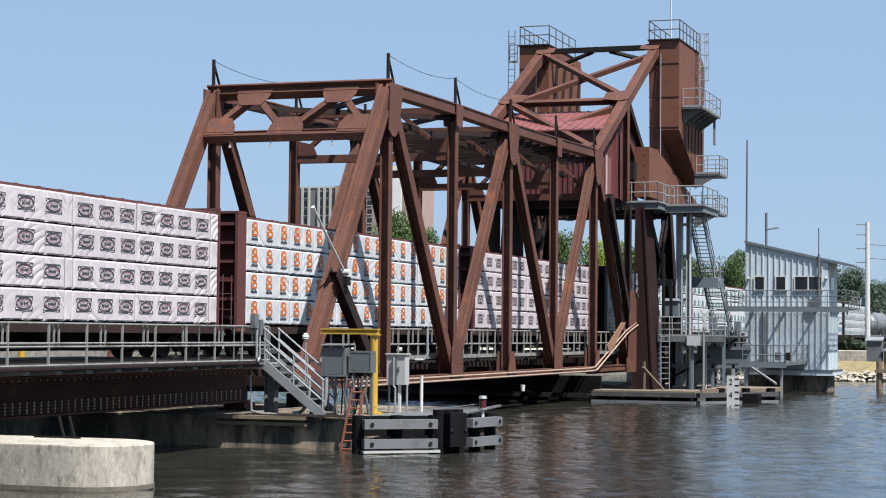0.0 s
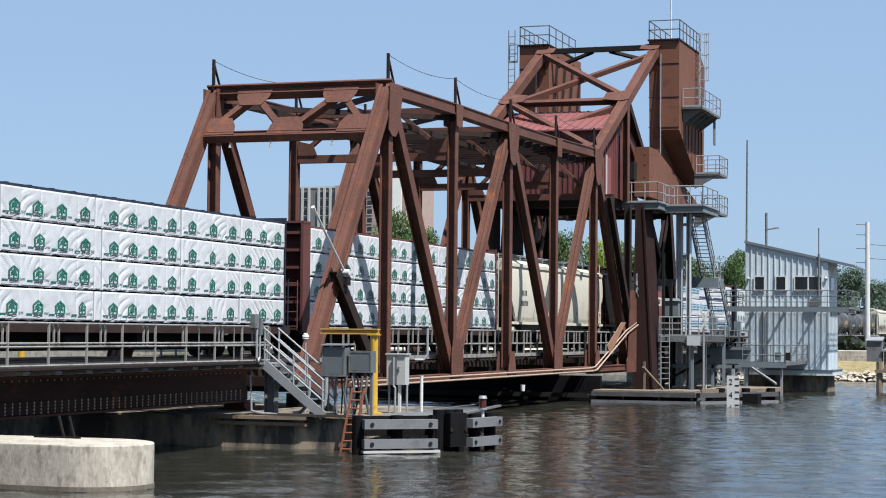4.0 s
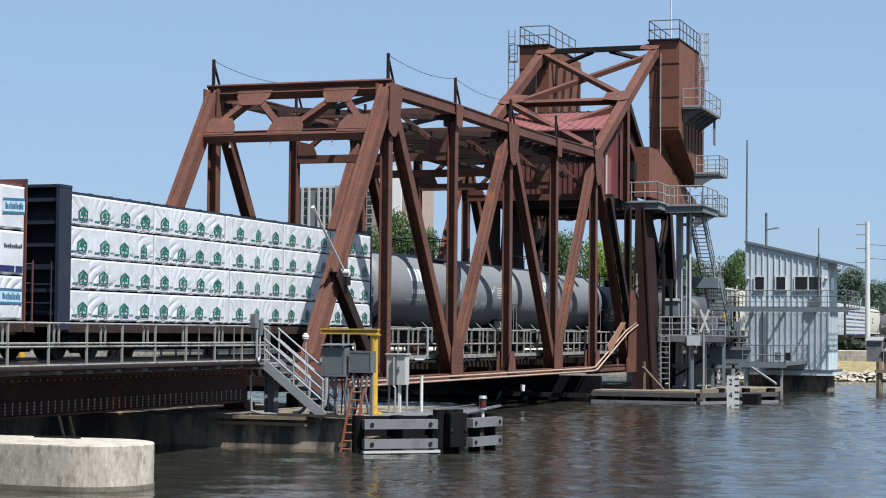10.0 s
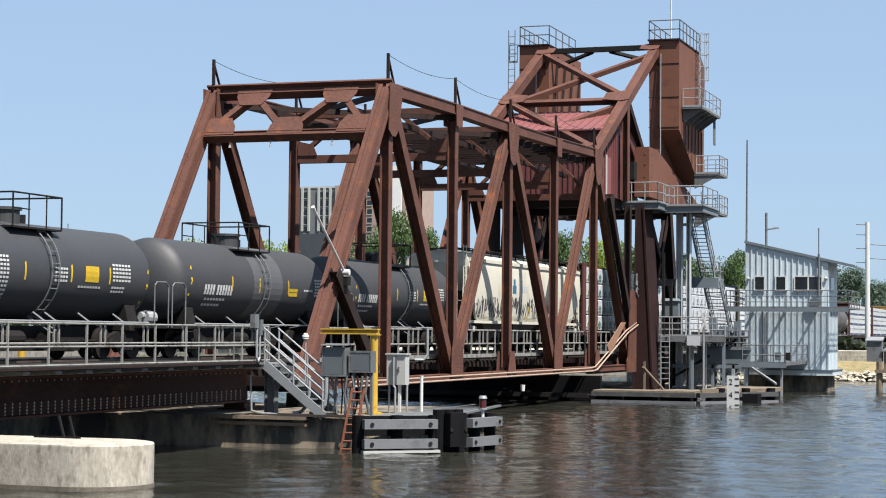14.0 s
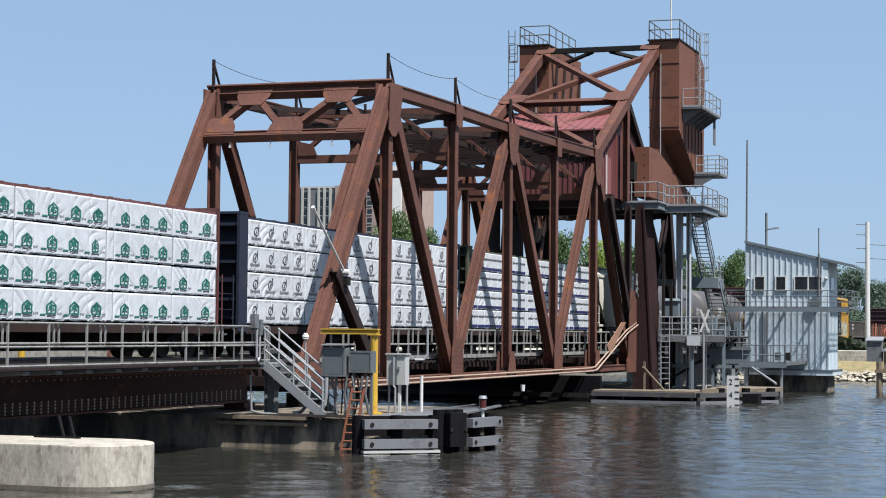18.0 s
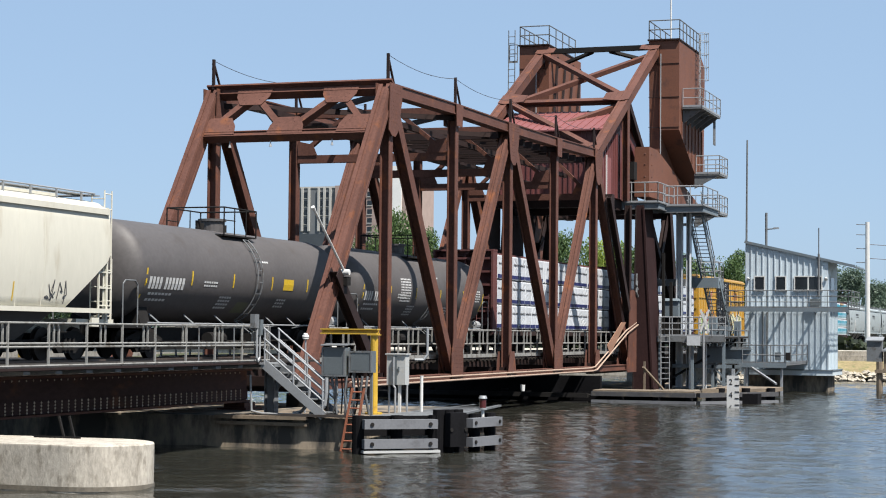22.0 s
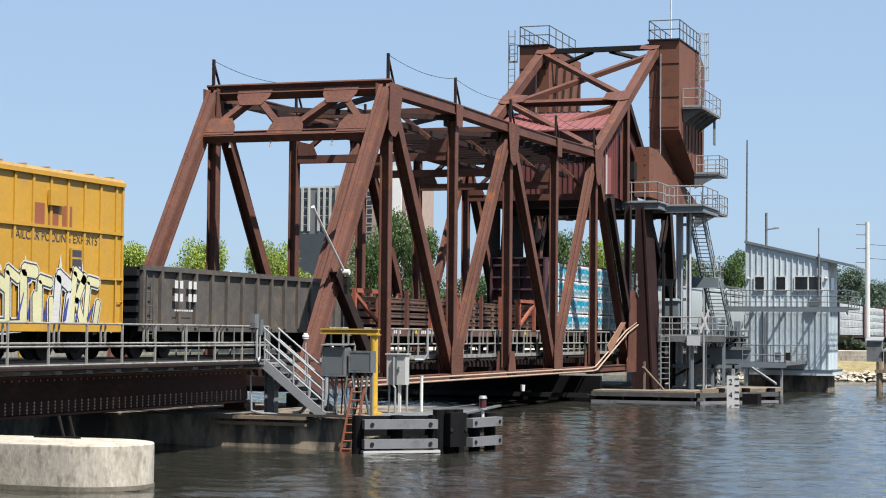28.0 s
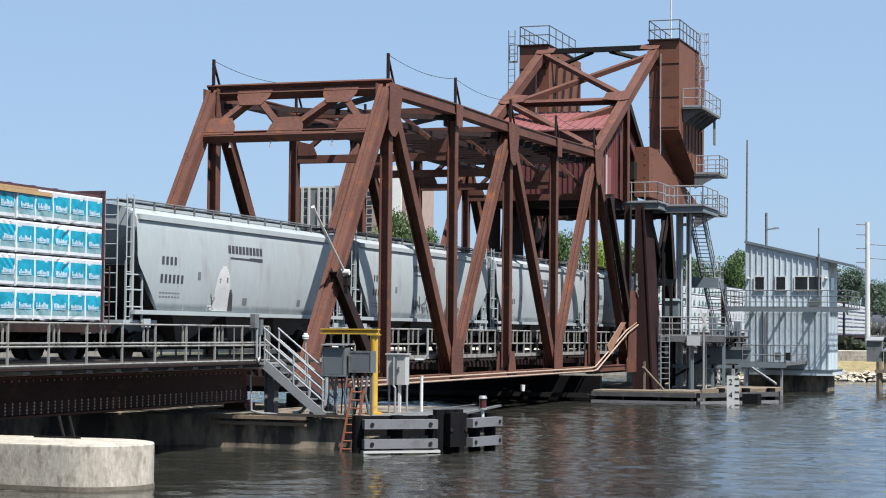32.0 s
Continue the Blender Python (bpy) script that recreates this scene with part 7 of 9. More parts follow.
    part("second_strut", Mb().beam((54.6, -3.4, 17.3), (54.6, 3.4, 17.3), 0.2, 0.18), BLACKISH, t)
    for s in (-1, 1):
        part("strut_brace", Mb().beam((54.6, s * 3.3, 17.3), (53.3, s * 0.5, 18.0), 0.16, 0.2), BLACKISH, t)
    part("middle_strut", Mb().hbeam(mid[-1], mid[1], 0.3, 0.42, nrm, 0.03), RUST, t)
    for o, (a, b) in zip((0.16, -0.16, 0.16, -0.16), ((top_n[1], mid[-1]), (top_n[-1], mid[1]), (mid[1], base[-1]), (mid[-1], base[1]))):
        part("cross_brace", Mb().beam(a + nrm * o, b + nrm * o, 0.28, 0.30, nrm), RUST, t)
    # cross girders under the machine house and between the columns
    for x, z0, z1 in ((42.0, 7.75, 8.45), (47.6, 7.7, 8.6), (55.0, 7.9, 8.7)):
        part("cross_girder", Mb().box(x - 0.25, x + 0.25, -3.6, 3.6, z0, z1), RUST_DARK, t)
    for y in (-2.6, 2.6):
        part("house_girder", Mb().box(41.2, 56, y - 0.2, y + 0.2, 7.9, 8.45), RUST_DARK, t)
    return t


lift_tower()


def counterweight(s):
    c = thing("counterweight", "tall boxy rust-brown steel counterweight with ladders and railings", "counterweight", group="counterweights of the lift bridge")
    yi, ym, yo = s * 3.1, s * 3.75, s * 4.95
    a, b = sorted((yi, ym))
    part("inner_plate", Mb().prism([(52.6, a, 18.4), (60.2, a, 18.4), (60.2, a, 9.9), (53.0, a, 9.9)], (0, b - a, 0)), COR, c)
    a, b = sorted((ym, yo))
    part("outer_block", Mb().prism([(52.6, a + (0.003 if s > 0 else 0), 18.4), (58.9, a + (0.003 if s > 0 else 0), 18.4), (60.4, a + (0.003 if s > 0 else 0), 17.7), (60.0, a + (0.003 if s > 0 else 0), 10.2), (58.6, a + (0.003 if s > 0 else 0), 10.2), (52.6, a + (0.003 if s > 0 else 0), 13.05)], (0, b - a - 0.003, 0)), COR, c)
    part("cap_plate", Mb().box(52.45, 59.0, min(yi, yo) - 0.05, max(yi, yo) + 0.05, 18.4, 18.48), RUST_DARK, c)
    for z in (17.0, 15.0, 13.2):
        part("weld_band", Mb().box(52.57, 52.6, min(yi, yo), max(yi, yo), z, z + 0.03), RUST_DARK, c)
    for i in range(7):
        x = 53.3 + i * 1.0
        z = 13.05 - max(0, x - 52.6) * 0.475 + 0.05
        part("side_stiffener", Mb().box(x - 0.04, x + 0.04, *sorted((yo, yo + s * 0.06)), max(10.25, z), 13.6), COR, c)
    part("conduit", Mb().tube((52.5, s * 3.85, 10.6), (52.5, s * 3.85, 17.6), 0.035, 8), GALV, c)
    railing(c, (52.7, yi, 18.48), (52.7, yo, 18.48), 2, 1.15, (0.6,), 0.035, GALV_OLD, False)
    railing(c, (52.7, yo, 18.48), (58.8, yo, 18.48), 7, 1.15, (0.6,), 0.035, GALV_OLD, False)
    railing(c, (52.7, yi, 18.48), (58.8, yi, 18.48), 5, 1.15, (0.6,), 0.035, GALV_OLD, False)
    # caged ladder and hanging platforms on the outer side
    if s < 0:
        for dx in (-0.22, 0.22):
            part("ladder_rail", Mb().tube((57.5 + dx, yo - 0.25, 14.6), (57.5 + dx, yo - 0.25, 19.5), 0.03, 6), GALV, c)
        for i in range(15):
            part("rung", Mb().tube((57.28, yo - 0.25, 14.75 + i * 0.3), (57.72, yo - 0.25, 14.75 + i * 0.3), 0.018, 6), GALV, c)
        for z in (16.6, 17.4, 18.2, 19.0, 19.5):
            pts = [(57.5 + 0.38 * math.cos(q), yo - 0.3 - 0.5 * math.sin(q), z) for q in [math.pi * i / 8 for i in range(9)]]
            part("cage_hoop", Mb().path(pts, 0.02, 5), GALV, c)
        for q in (0.2, 0.5, 0.8):
            x, y = 57.5 + 0.38 * math.cos(math.pi * q), yo - 0.3 - 0.5 * math.sin(math.pi * q)
            part("cage_bar", Mb().tube((x, y, 16.6), (x, y, 19.5), 0.018, 5), GALV, c)
        part("side_platform", Mb().box(53.2, 59.0, yo - 1.25, yo - 0.05, 14.35, 14.45), GALV_OLD, c)
        for i in range(5):
            x = 53.6 + i * 1.25
            part("platform_bracket", Mb().prism([(x, yo - 0.02, 14.35), (x, yo - 1.2, 14.35), (x, yo - 0.02, 13.5)], (0.06, 0, 0)), GALV_OLD, c)
        railing(c, (53.2, yo - 1.25, 14.45), (59.0, yo - 1.25, 14.45), 6, 1.1, (0.55,), 0.03)
        railing(c, (59.0, yo - 1.25, 14.45), (59.0, yo - 0.1, 14.45), 2, 1.1, (0.55,), 0.03)
        railing(c, (53.2, yo - 1.25, 14.45), (53.2, yo - 0.1, 14.45), 2, 1.1, (0.55,), 0.03)
        for i in range(6):
            part("hanging_ladder_bar", Mb().tube((58.6 + 0.12 * i, yo - 0.9, 12.7), (58.6 + 0.12 * i, yo - 0.9, 14.3), 0.025, 5), GALV_OLD, c)
        for z, x in ((10.6, 57.2), (8.2, 57.2)):
            part("rear_platform", Mb().box(x - 1.0, x + 1.6, yo - 1.75, yo - 0.2, z, z + 0.1), GALV_OLD, c)
            part("platform_bracket", Mb().prism([(x - 0.95, yo - 0.2, z), (x - 0.95, yo - 1.7, z), (x - 0.95, yo - 0.2, z - 0.8)], (0.08, 0, 0)), GALV_OLD, c)
            railing(c, (x - 1.0, yo - 1.75, z + 0.1), (x + 1.6, yo - 1.75, z + 0.1), 4, 1.1, (0.55,), 0.03)
            railing(c, (x - 1.0, yo - 1.75, z + 0.1), (x - 1.0, yo - 0.3, z + 0.1), 3, 1.1, (0.55,), 0.03)
            railing(c, (x + 1.6, yo - 1.75, z + 0.1), (x + 1.6, yo - 0.3, z + 0.1), 3, 1.1, (0.55,), 0.03)
        part("mast_foot", Mb().tube((55.8, -3.75, 18.48), (55.8, -3.75, 18.95), 0.14, 10), BLACKISH, c)
        part("mast", Mb().tube((55.8, -3.75, 18.95), (55.8, -3.75, 24.0), 0.05, 8), WHITE, c)
    else:
        railing(c, (52.5, yo + 0.1, 17.4), (52.5, yo + 0.6, 17.4), 2, 1.1, (0.55,), 0.03, GALV_OLD)
        for dx in (0.0, 0.4):
            part("ladder_rail", Mb().tube((52.45, yo + 0.25 + dx, 15.2), (52.45, yo + 0.25 + dx, 19.4), 0.03, 6), GALV_OLD, c)
        for i in range(10):
            part("rung", Mb().tube((52.45, yo + 0.25, 15.4 + i * 0.4), (52.45, yo + 0.65, 15.4 + i * 0.4), 0.02, 6), GALV_OLD, c)
        for i in range(4):
            part("side_brace", Mb().beam((53.5 + i * 1.8, yi - 0.1, 14.4), (54.4 + i * 1.8, yi - 0.1, 17.9), 0.08, 0.2), RUST_DARK, c)


counterweight(-1)
counterweight(1)


def machine_house():
    h = thing("machine_house", "red-roofed ribbed metal machinery house high between the trusses", "machine house")
    x0, x1, xr, y0, y1, z0 = 41.0, 50.0, 45.5, -3.05, 2.9, 8.45
    ze, zr = 11.95, 13.35
    part("wall", Mb().prism([(x0, y0, z0), (x1, y0, z0), (x1, y0, ze), (xr, y0, zr - 0.06), (x0, y0, ze)], (0, y1 - y0, 0)), WALL_RED, h)
    n = 20
    for i in range(n):
        y = y0 + 0.15 + i * (y1 - y0 - 0.3) / (n - 1)
        part("siding_rib", Mb().box(x0 - 0.05, x0, y - 0.05, y + 0.05, z0, ze - 0.02), WALL_RED, h)
    for i in range(10):
        x = x0 + 0.2 + i * 0.48
        part("siding_rib", Mb().box(x - 0.03, x + 0.03, y0 - 0.04, y0, z0, ze + 0.1), WALL_RED, h)
    for a, b, za, zb in ((x0 - 0.5, xr, ze - 0.15, zr), (xr, x1 + 0.5, zr, ze - 0.15)):
        r = part("roof", Mb().prism([(a, y0 - 0.25, za), (b, y0 - 0.25, zb), (b, y0 - 0.25, zb + 0.08), (a, y0 - 0.25, za + 0.08)], (0, y1 - y0 + 0.5, 0)), ROOF_RED, h)
        for i in range(14):
            y = y0 - 0.1 + i * (y1 - y0 + 0.2) / 13
            part("roof_seam", Mb().beam((a, y, za + 0.10), (b, y, zb + 0.10), 0.04, 0.05), ROOF_RED, r)
    dr = part("door", Mb().box(42.6, 43.5, y0 - 0.045, y0 - 0.004, z0 + 0.05, z0 + 2.1), ROOF_RED, h)
    part("door_trim", Mb().box(42.5, 42.6, y0 - 0.05, y0, z0, z0 + 2.2), WHITE, h)
    part("vent_box", Mb().box(46.2, 46.9, y0 - 0.7, y0 - 0.005, 9.6, 10.6), BLACKISH, h)


machine_house()


def stair_tower():
    t = thing("stair_tower", "grey steel access stair tower with platforms and pipe railings", "stair tower")
    # upper platform in two steps
    for x0, x1, y0, y1, z in ((47.2, 51.5, -4.9, -2.6, 8.35), (49.0, 53.5, -7.1, -4.9, 8.25)):
        part("platform_deck", Mb().box(x0, x1, y0, y1, z - 0.05, z), GALV_OLD, t)
        for zz, hh in ((z - 0.36, 0.05), (z, 0.05)):
            part("beam_flange", Mb().box(x0 - 0.12, x0 + 0.06, y0 - 0.12, y1, zz - hh / 2, zz + hh / 2), GALV_OLD, t)
            part("beam_flange", Mb().box(x0 + 0.07, x1, y0 - 0.12, y0 + 0.06, zz - hh / 2, zz + hh / 2), GALV_OLD, t)
        part("edge_beam", Mb().box(x0 - 0.03, x0, y0, y1, z - 0.33, z - 0.03), GREY_BLUE, t)
        part("edge_beam", Mb().box(x0, x1, y0 - 0.03, y0, z - 0.33, z - 0.03), GREY_BLUE, t)
        railing(t, (x0, y0, z), (x0, y1, z), 4, 1.15, (0.6,), 0.035)
        railing(t, (x0, y0, z), (x1, y0, z), 4, 1.15, (0.6,), 0.035)
        for k in range(3):
            x = x0 + 0.4 + k * (x1 - x0 - 0.8) / 2
            part("joist", Mb().box(x - 0.06, x + 0.06, y0 + 0.05, y1, z - 0.35, z - 0.06), GREY_BLUE, t)
    pale = mat("pale_grey_column", (0.38, 0.40, 0.42), 0.5, 0, 0.16, 1.2, 15, 0.06)
    for y0, y1 in ((-5.56, -5.20), (-6.03, -5.80)):
        mb = Mb().prism([(50.70, y0, -2.2), (51.05, y0, -2.2), (51.05, y1, -2.2), (50.70, y1, -2.2), (50.70, y1 - 0.05, -2.2), (51.01, y1 - 0.05, -2.2), (51.01, y0 + 0.05, -2.2), (50.70, y0 + 0.05, -2.2)], (0, 0, 10.15))
        part("column", mb, pale, t)
        part("base_plate", Mb().box(50.65, 51.15, y0 - 0.06, y1 + 0.06, -2.2, -2.15), GALV_OLD, t)
    part("column", Mb().beam((53.4, -5.45, -2.2), (53.4, -5.45, 8.0), 0.2, 0.2), GREY_BLUE, t)
    part("column", Mb().beam((53.4, -7.0, -2.2), (53.4, -7.0, 0.7), 0.2, 0.2), GREY_BLUE, t)
    for z in (0.35, 2.95, 5.45, 7.3):
        part("tie_bar", Mb().box(50.83, 50.95, -5.82, -5.54, z - 0.08, z + 0.08), GALV, t)
    # two straight flights falling away from the channel
    for (xa, za), (xb, zb), y0, y1 in (((51.2, 8.2), (55.6, 4.35), -6.55, -5.75), ((55.9, 4.25), (61.6, -0.7), -6.75, -5.75)):
        for y in (y0, y1):
            part("stringer", Mb().beam((xa, y, za), (xb, y, zb), 0.06, 0.28), GREY_BLUE, t)
            for h in (0.55, 1.05):
                part("handrail", Mb().tube((xa, y, za + h), (xb, y, zb + h), 0.03, 6), GALV, t)
            for f in (0.05, 0.35, 0.65, 0.95):
                c = Vector((xa, y, za)).lerp(Vector((xb, y, zb)), f)
                part("rail_post", Mb().tube(c, c + Vector((0, 0, 1.05)), 0.028, 6), GALV, t)
        n = int((za - zb) / 0.21)
        for i in range(n):
            f = (i + 0.5) / n
            x, z = xa + (xb - xa) * f, za + (zb - za) * f
            piece(("stair_tread", round(y1 - y0, 2)), "tread", lambda: Mb().box(-0.13, 0.13, 0, y1 - y0 - 0.06, -0.02, 0.02), GALV, t, (x, y0 + 0.03, z))
    part("landing", Mb().box(54.6, 57.4, -6.7, -5.3, 4.2, 4.28), GRATING, t)
    part("landing_beam", Mb().box(54.53, 54.6, -6.95, -5.3, 3.72, 4.32), GREY_BLUE, t)
    part("landing_beam", Mb().box(54.6, 57.4, -6.76, -6.7, 3.72, 4.32), GREY_BLUE, t)
    railing(t, (57.4, -6.7, 4.28), (57.4, -5.3, 4.28), 3)
    railing(t, (54.6, -6.7, 4.28), (57.4, -6.7, 4.28), 3)
    railing(t, (54.6, -5.65, 4.28), (54.6, -5.3, 4.28), 2)
    part("middle_beam", Mb().box(51.4, 51.6, -5.6, -3.9, 3.75, 4.15), GALV_OLD, t)
    # lower working platform
    part("lower_deck", Mb().box(48.5, 56.0, -8.5, -4.6, 0.72, 0.80), GRATING, t)
    part("lower_beam", Mb().box(48.42, 48.5, -8.5, -4.6, 0.5, 0.84), GALV_OLD, t)
    railing(t, (48.5, -8.5, 0.8), (48.5, -4.7, 0.8), 6, 1.1, (0.4, 0.75))
    part("deep_girder", Mb().box(52.0, 52.4, -9.3, -6.2, -0.75, 0.05), GREY_BLUE, t)
    part("girder_flange", Mb().box(51.85, 52.55, -9.35, -6.15, 0.05, 0.12), GREY_BLUE, t)
    part("pale_edge_beam", Mb().box(48.30, 48.40, -7.1, -6.35, 0.30, 0.86), pale, t)
    railing(t, (52.1, -9.2, 0.12), (52.1, -6.3, 0.12), 6, 1.05, (0.35, 0.7), 0.035, GALV_OLD)
    for y, h, w in ((-6.9, 1.1, 0.45), (-7.6, 0.6, 0.6), (-8.35, 0.9, 0.35)):
        part("equipment_box", Mb().box(53.0, 53.5, y - w / 2, y + w / 2, 0.82, 0.82 + h), GREY_BLUE, t)
        part("conduit", Mb().tube((52.98, y, -0.7), (52.98, y, 0.82 + h * 0.6), 0.04, 6), GREY_BLUE, t)
    for a, b in (((52.0, -6.4, -0.75), (52.0, -8.0, -2.2)), ((52.0, -9.1, -0.75), (52.0, -7.6, -2.2)), ((50.6, -6.3, -2.1), (50.6, -7.4, -0.9)), ((50.6, -8.6, -2.1), (50.6, -7.4, -0.9))):
        part("knee_brace", Mb().beam(a, b, 0.1, 0.12), GREY_BLUE, t)
    for y in (-6.1, -7.05):
        part("hanger", Mb().tube((50.3, y, -2.2), (50.3, y, 0.7), 0.05, 6), pale, t)
    part("cross_beam", Mb().box(50.5, 50.7, -9.6, -5.0, -1.0, -0.8), GREY_BLUE, t)
    for y in (-6.3, -7.4, -8.6, -9.4):
        part("short_post", Mb().box(50.5, 50.7, y - 0.07, y + 0.07, -2.2, -0.8), GREY_BLUE, t)
    for x, y in ((48.6, -4.75), (48.6, -6.6), (48.6, -8.4), (55.5, -8.4)):
        part("platform_leg", Mb().beam((x, y, -2.2), (x, y, 0.7), 0.15, 0.15), GREY_BLUE, t)
    for x, y, z1 in ((49.4, -4.75, 5.6), (49.4, -5.2, 3.9), (53.6, -8.2, 0.7)):
        part("dark_post", Mb().beam((x, y, -2.2), (x, y, z1), 0.16, 0.16), BLACKISH, t)
    for a, b in (((49.5, -4.7, -1.9), (53.5, -8.2, 0.6)),):
        part("dark_brace", Mb().beam(a, b, 0.1, 0.1), BLACKISH, t)
    for z in (-1.5, -0.2, 1.6, 3.0):
        part("cross_tie", Mb().beam((49.4, -4.75, z), (49.4, -5.2, z), 0.08, 0.08), BLACKISH, t)
    lad = part("ladder_rail", Mb().tube((48.3, -4.85, -2.2), (48.3, -4.85, 1.9), 0.03, 6), GALV, t)
    part("ladder_rail", Mb().tube((48.3, -5.35, -2.2), (48.3, -5.35, 1.9), 0.03, 6), GALV, t)
    for i in range(9):
        part("rung", Mb().tube((48.3, -4.85, -1.6 + i * 0.3), (48.3, -5.35, -1.6 + i * 0.3), 0.022, 6), GALV, t)
    m = thing("motor_housing", "dark grey machinery housing on the tower platform", "machinery")
    part("housing", Mb().box(50.2, 51.3, -5.45, -4.55, 1.9, 2.85), GREY_BLUE, m)
    part("cover", Mb().prism([(50.12, -5.53, 2.85), (50.12, -4.47, 2.85), (50.3, -4.6, 3.0), (50.3, -5.4, 3.0)], (1.2, 0, 0)), GREY_BLUE, m)
    part("pedestal", Mb().box(50.3, 51.3, -5.4, -4.4, 0.8, 1.9), BLACKISH, m)
    return t


stair_tower()


def crossbuck():
    c = thing("crossbuck_sign", "white crossed-board sign on a pale slim pole", "sign")
    part("post", Mb().tube((46.5, -7.66, -2.2), (46.5, -7.66, 2.1), 0.06, 10), GALV, c)
    for k in (-1, 1):
        part("board", Mb().beam((46.4, -7.74 - 0.24 * k, 1.05), (46.4 - 0.012 * k, -7.74 + 0.24 * k, 2.3), 0.02, 0.12, (1, 0, 0)), WHITE, c)
    part("foot", Mb().tube((46.5, -7.66, -2.2), (46.5, -7.66, -2.1), 0.2, 10), GALV_OLD, c)


crossbuck()


SPLASHED = mat("wet_dark_timber", (0.04, 0.04, 0.043), 0.7, 0, 0.3, 0.9, 10, 0.2, (0.085, 0.075, 0.062), 0.3)


def tower_pier():
    p = thing("tower_pier", "low concrete and timber pier carrying the lift tower", "bridge pier")
    part("pier_block", Mb().box(45.0, 64.0, -9.4, 9.0, -4.2, -2.2), CONC_OLD, p)
    part("fender_deck", Mb().box(33.9, 35.9, -9.7, -4.6, -1.97, -1.87), TIMBER, p)
    part("fender_deck", Mb().box(33.9, 35.3, -4.5, 7.0, -2.22, -2.12), BLACKISH, p)
    part("dark_backing", Mb().box(35.4, 35.7, -9.5, 7.0, -3.2, -2.02), BLACK_RUBBER, p)
    part("dark_backing", Mb().box(35.45, 35.75, -4.6, 9.0, -3.2, -1.22), BLACK_RUBBER, p)
    part("spur_deck", Mb().prism([(35.6, -9.75, -1.78), (38.6, -12.75, -1.78), (42.0, -12.75, -1.78), (42.0, -9.75, -1.78)], (0, 0, -0.2)), TIMBER, p)
    part("bulkhead", Mb().box(36.2, 41.6, -12.4, -9.8, -3.2, -2.0), BLACK_RUBBER, p)
    for y in (-9.4, -7.8, -6.0, 0, 4, 8):
        part("round_post", Mb().tube((34.1, y, -4), (34.1, y, -1.9), 0.2, 12), BLACK_RUBBER, p)
    for z, h in ((-2.05, 0.22), (-2.42, 0.14)):
        part("wale", Mb().box(33.6, 33.85, -9.8, -4.6, z - h / 2, z + h / 2), SPLASHED if z > -2.3 else FENDER, p)
        part("wale", Mb().beam((33.9, -9.9, z), (38.4, -13.0, z), 0.25, h, (1, 1, 0)), SPLASHED if z > -2.3 else FENDER, p)
        part("wale", Mb().box(33.6, 33.85, -4.4, 6, z - h / 2 - 0.1, z + h / 2 - 0.1), BLACKISH, p)
    for a in ((36.5, -10.5), (37.4, -11.6), (38.4, -12.7)):
        part("round_post", Mb().tube((a[0], a[1], -4), (a[0], a[1], -1.75), 0.22, 12), BLACK_RUBBER, p)
    # timber struts by the heel
    part("strut", Mb().beam((45.3, -4.6, -2.2), (45.3, -4.6, -0.6), 0.1, 0.1), TIMBER, p)
    part("strut", Mb().beam((45.0, -4.6, -0.9), (47.5, -5.2, -2.2), 0.1, 0.1), TIMBER, p)
    return p


tower_pier()


def gauge_board():
    g = thing("depth_gauge", "white clearance gauge board with black numerals standing in the water", "gauge board")
    part("board", Mb().box(30.9, 30.95, -12.42, -11.84, -2.9, -1.0), WHITE, g)
    part("backing_post", Mb().beam((31.05, -12.12, -4), (31.05, -12.12, -0.7), 0.14, 0.14), GALV, g)
    black = mat("black_numerals", (0.0123, 0.0123, 0.0123), 0.6)
    for tx, z in (("2", -1.42), ("4", -2.03), ("6", -2.64)):
        words(tx, 0.38, black, g, (30.89, -11.93, z), (90, 0, -90), "numeral")
    for i in range(6):
        z = -1.15 - i * 0.305
        part("tick", Mb().box(30.888, 30.9, -12.42, -12.22, z - 0.03, z + 0.03), black, g)


gauge_board()


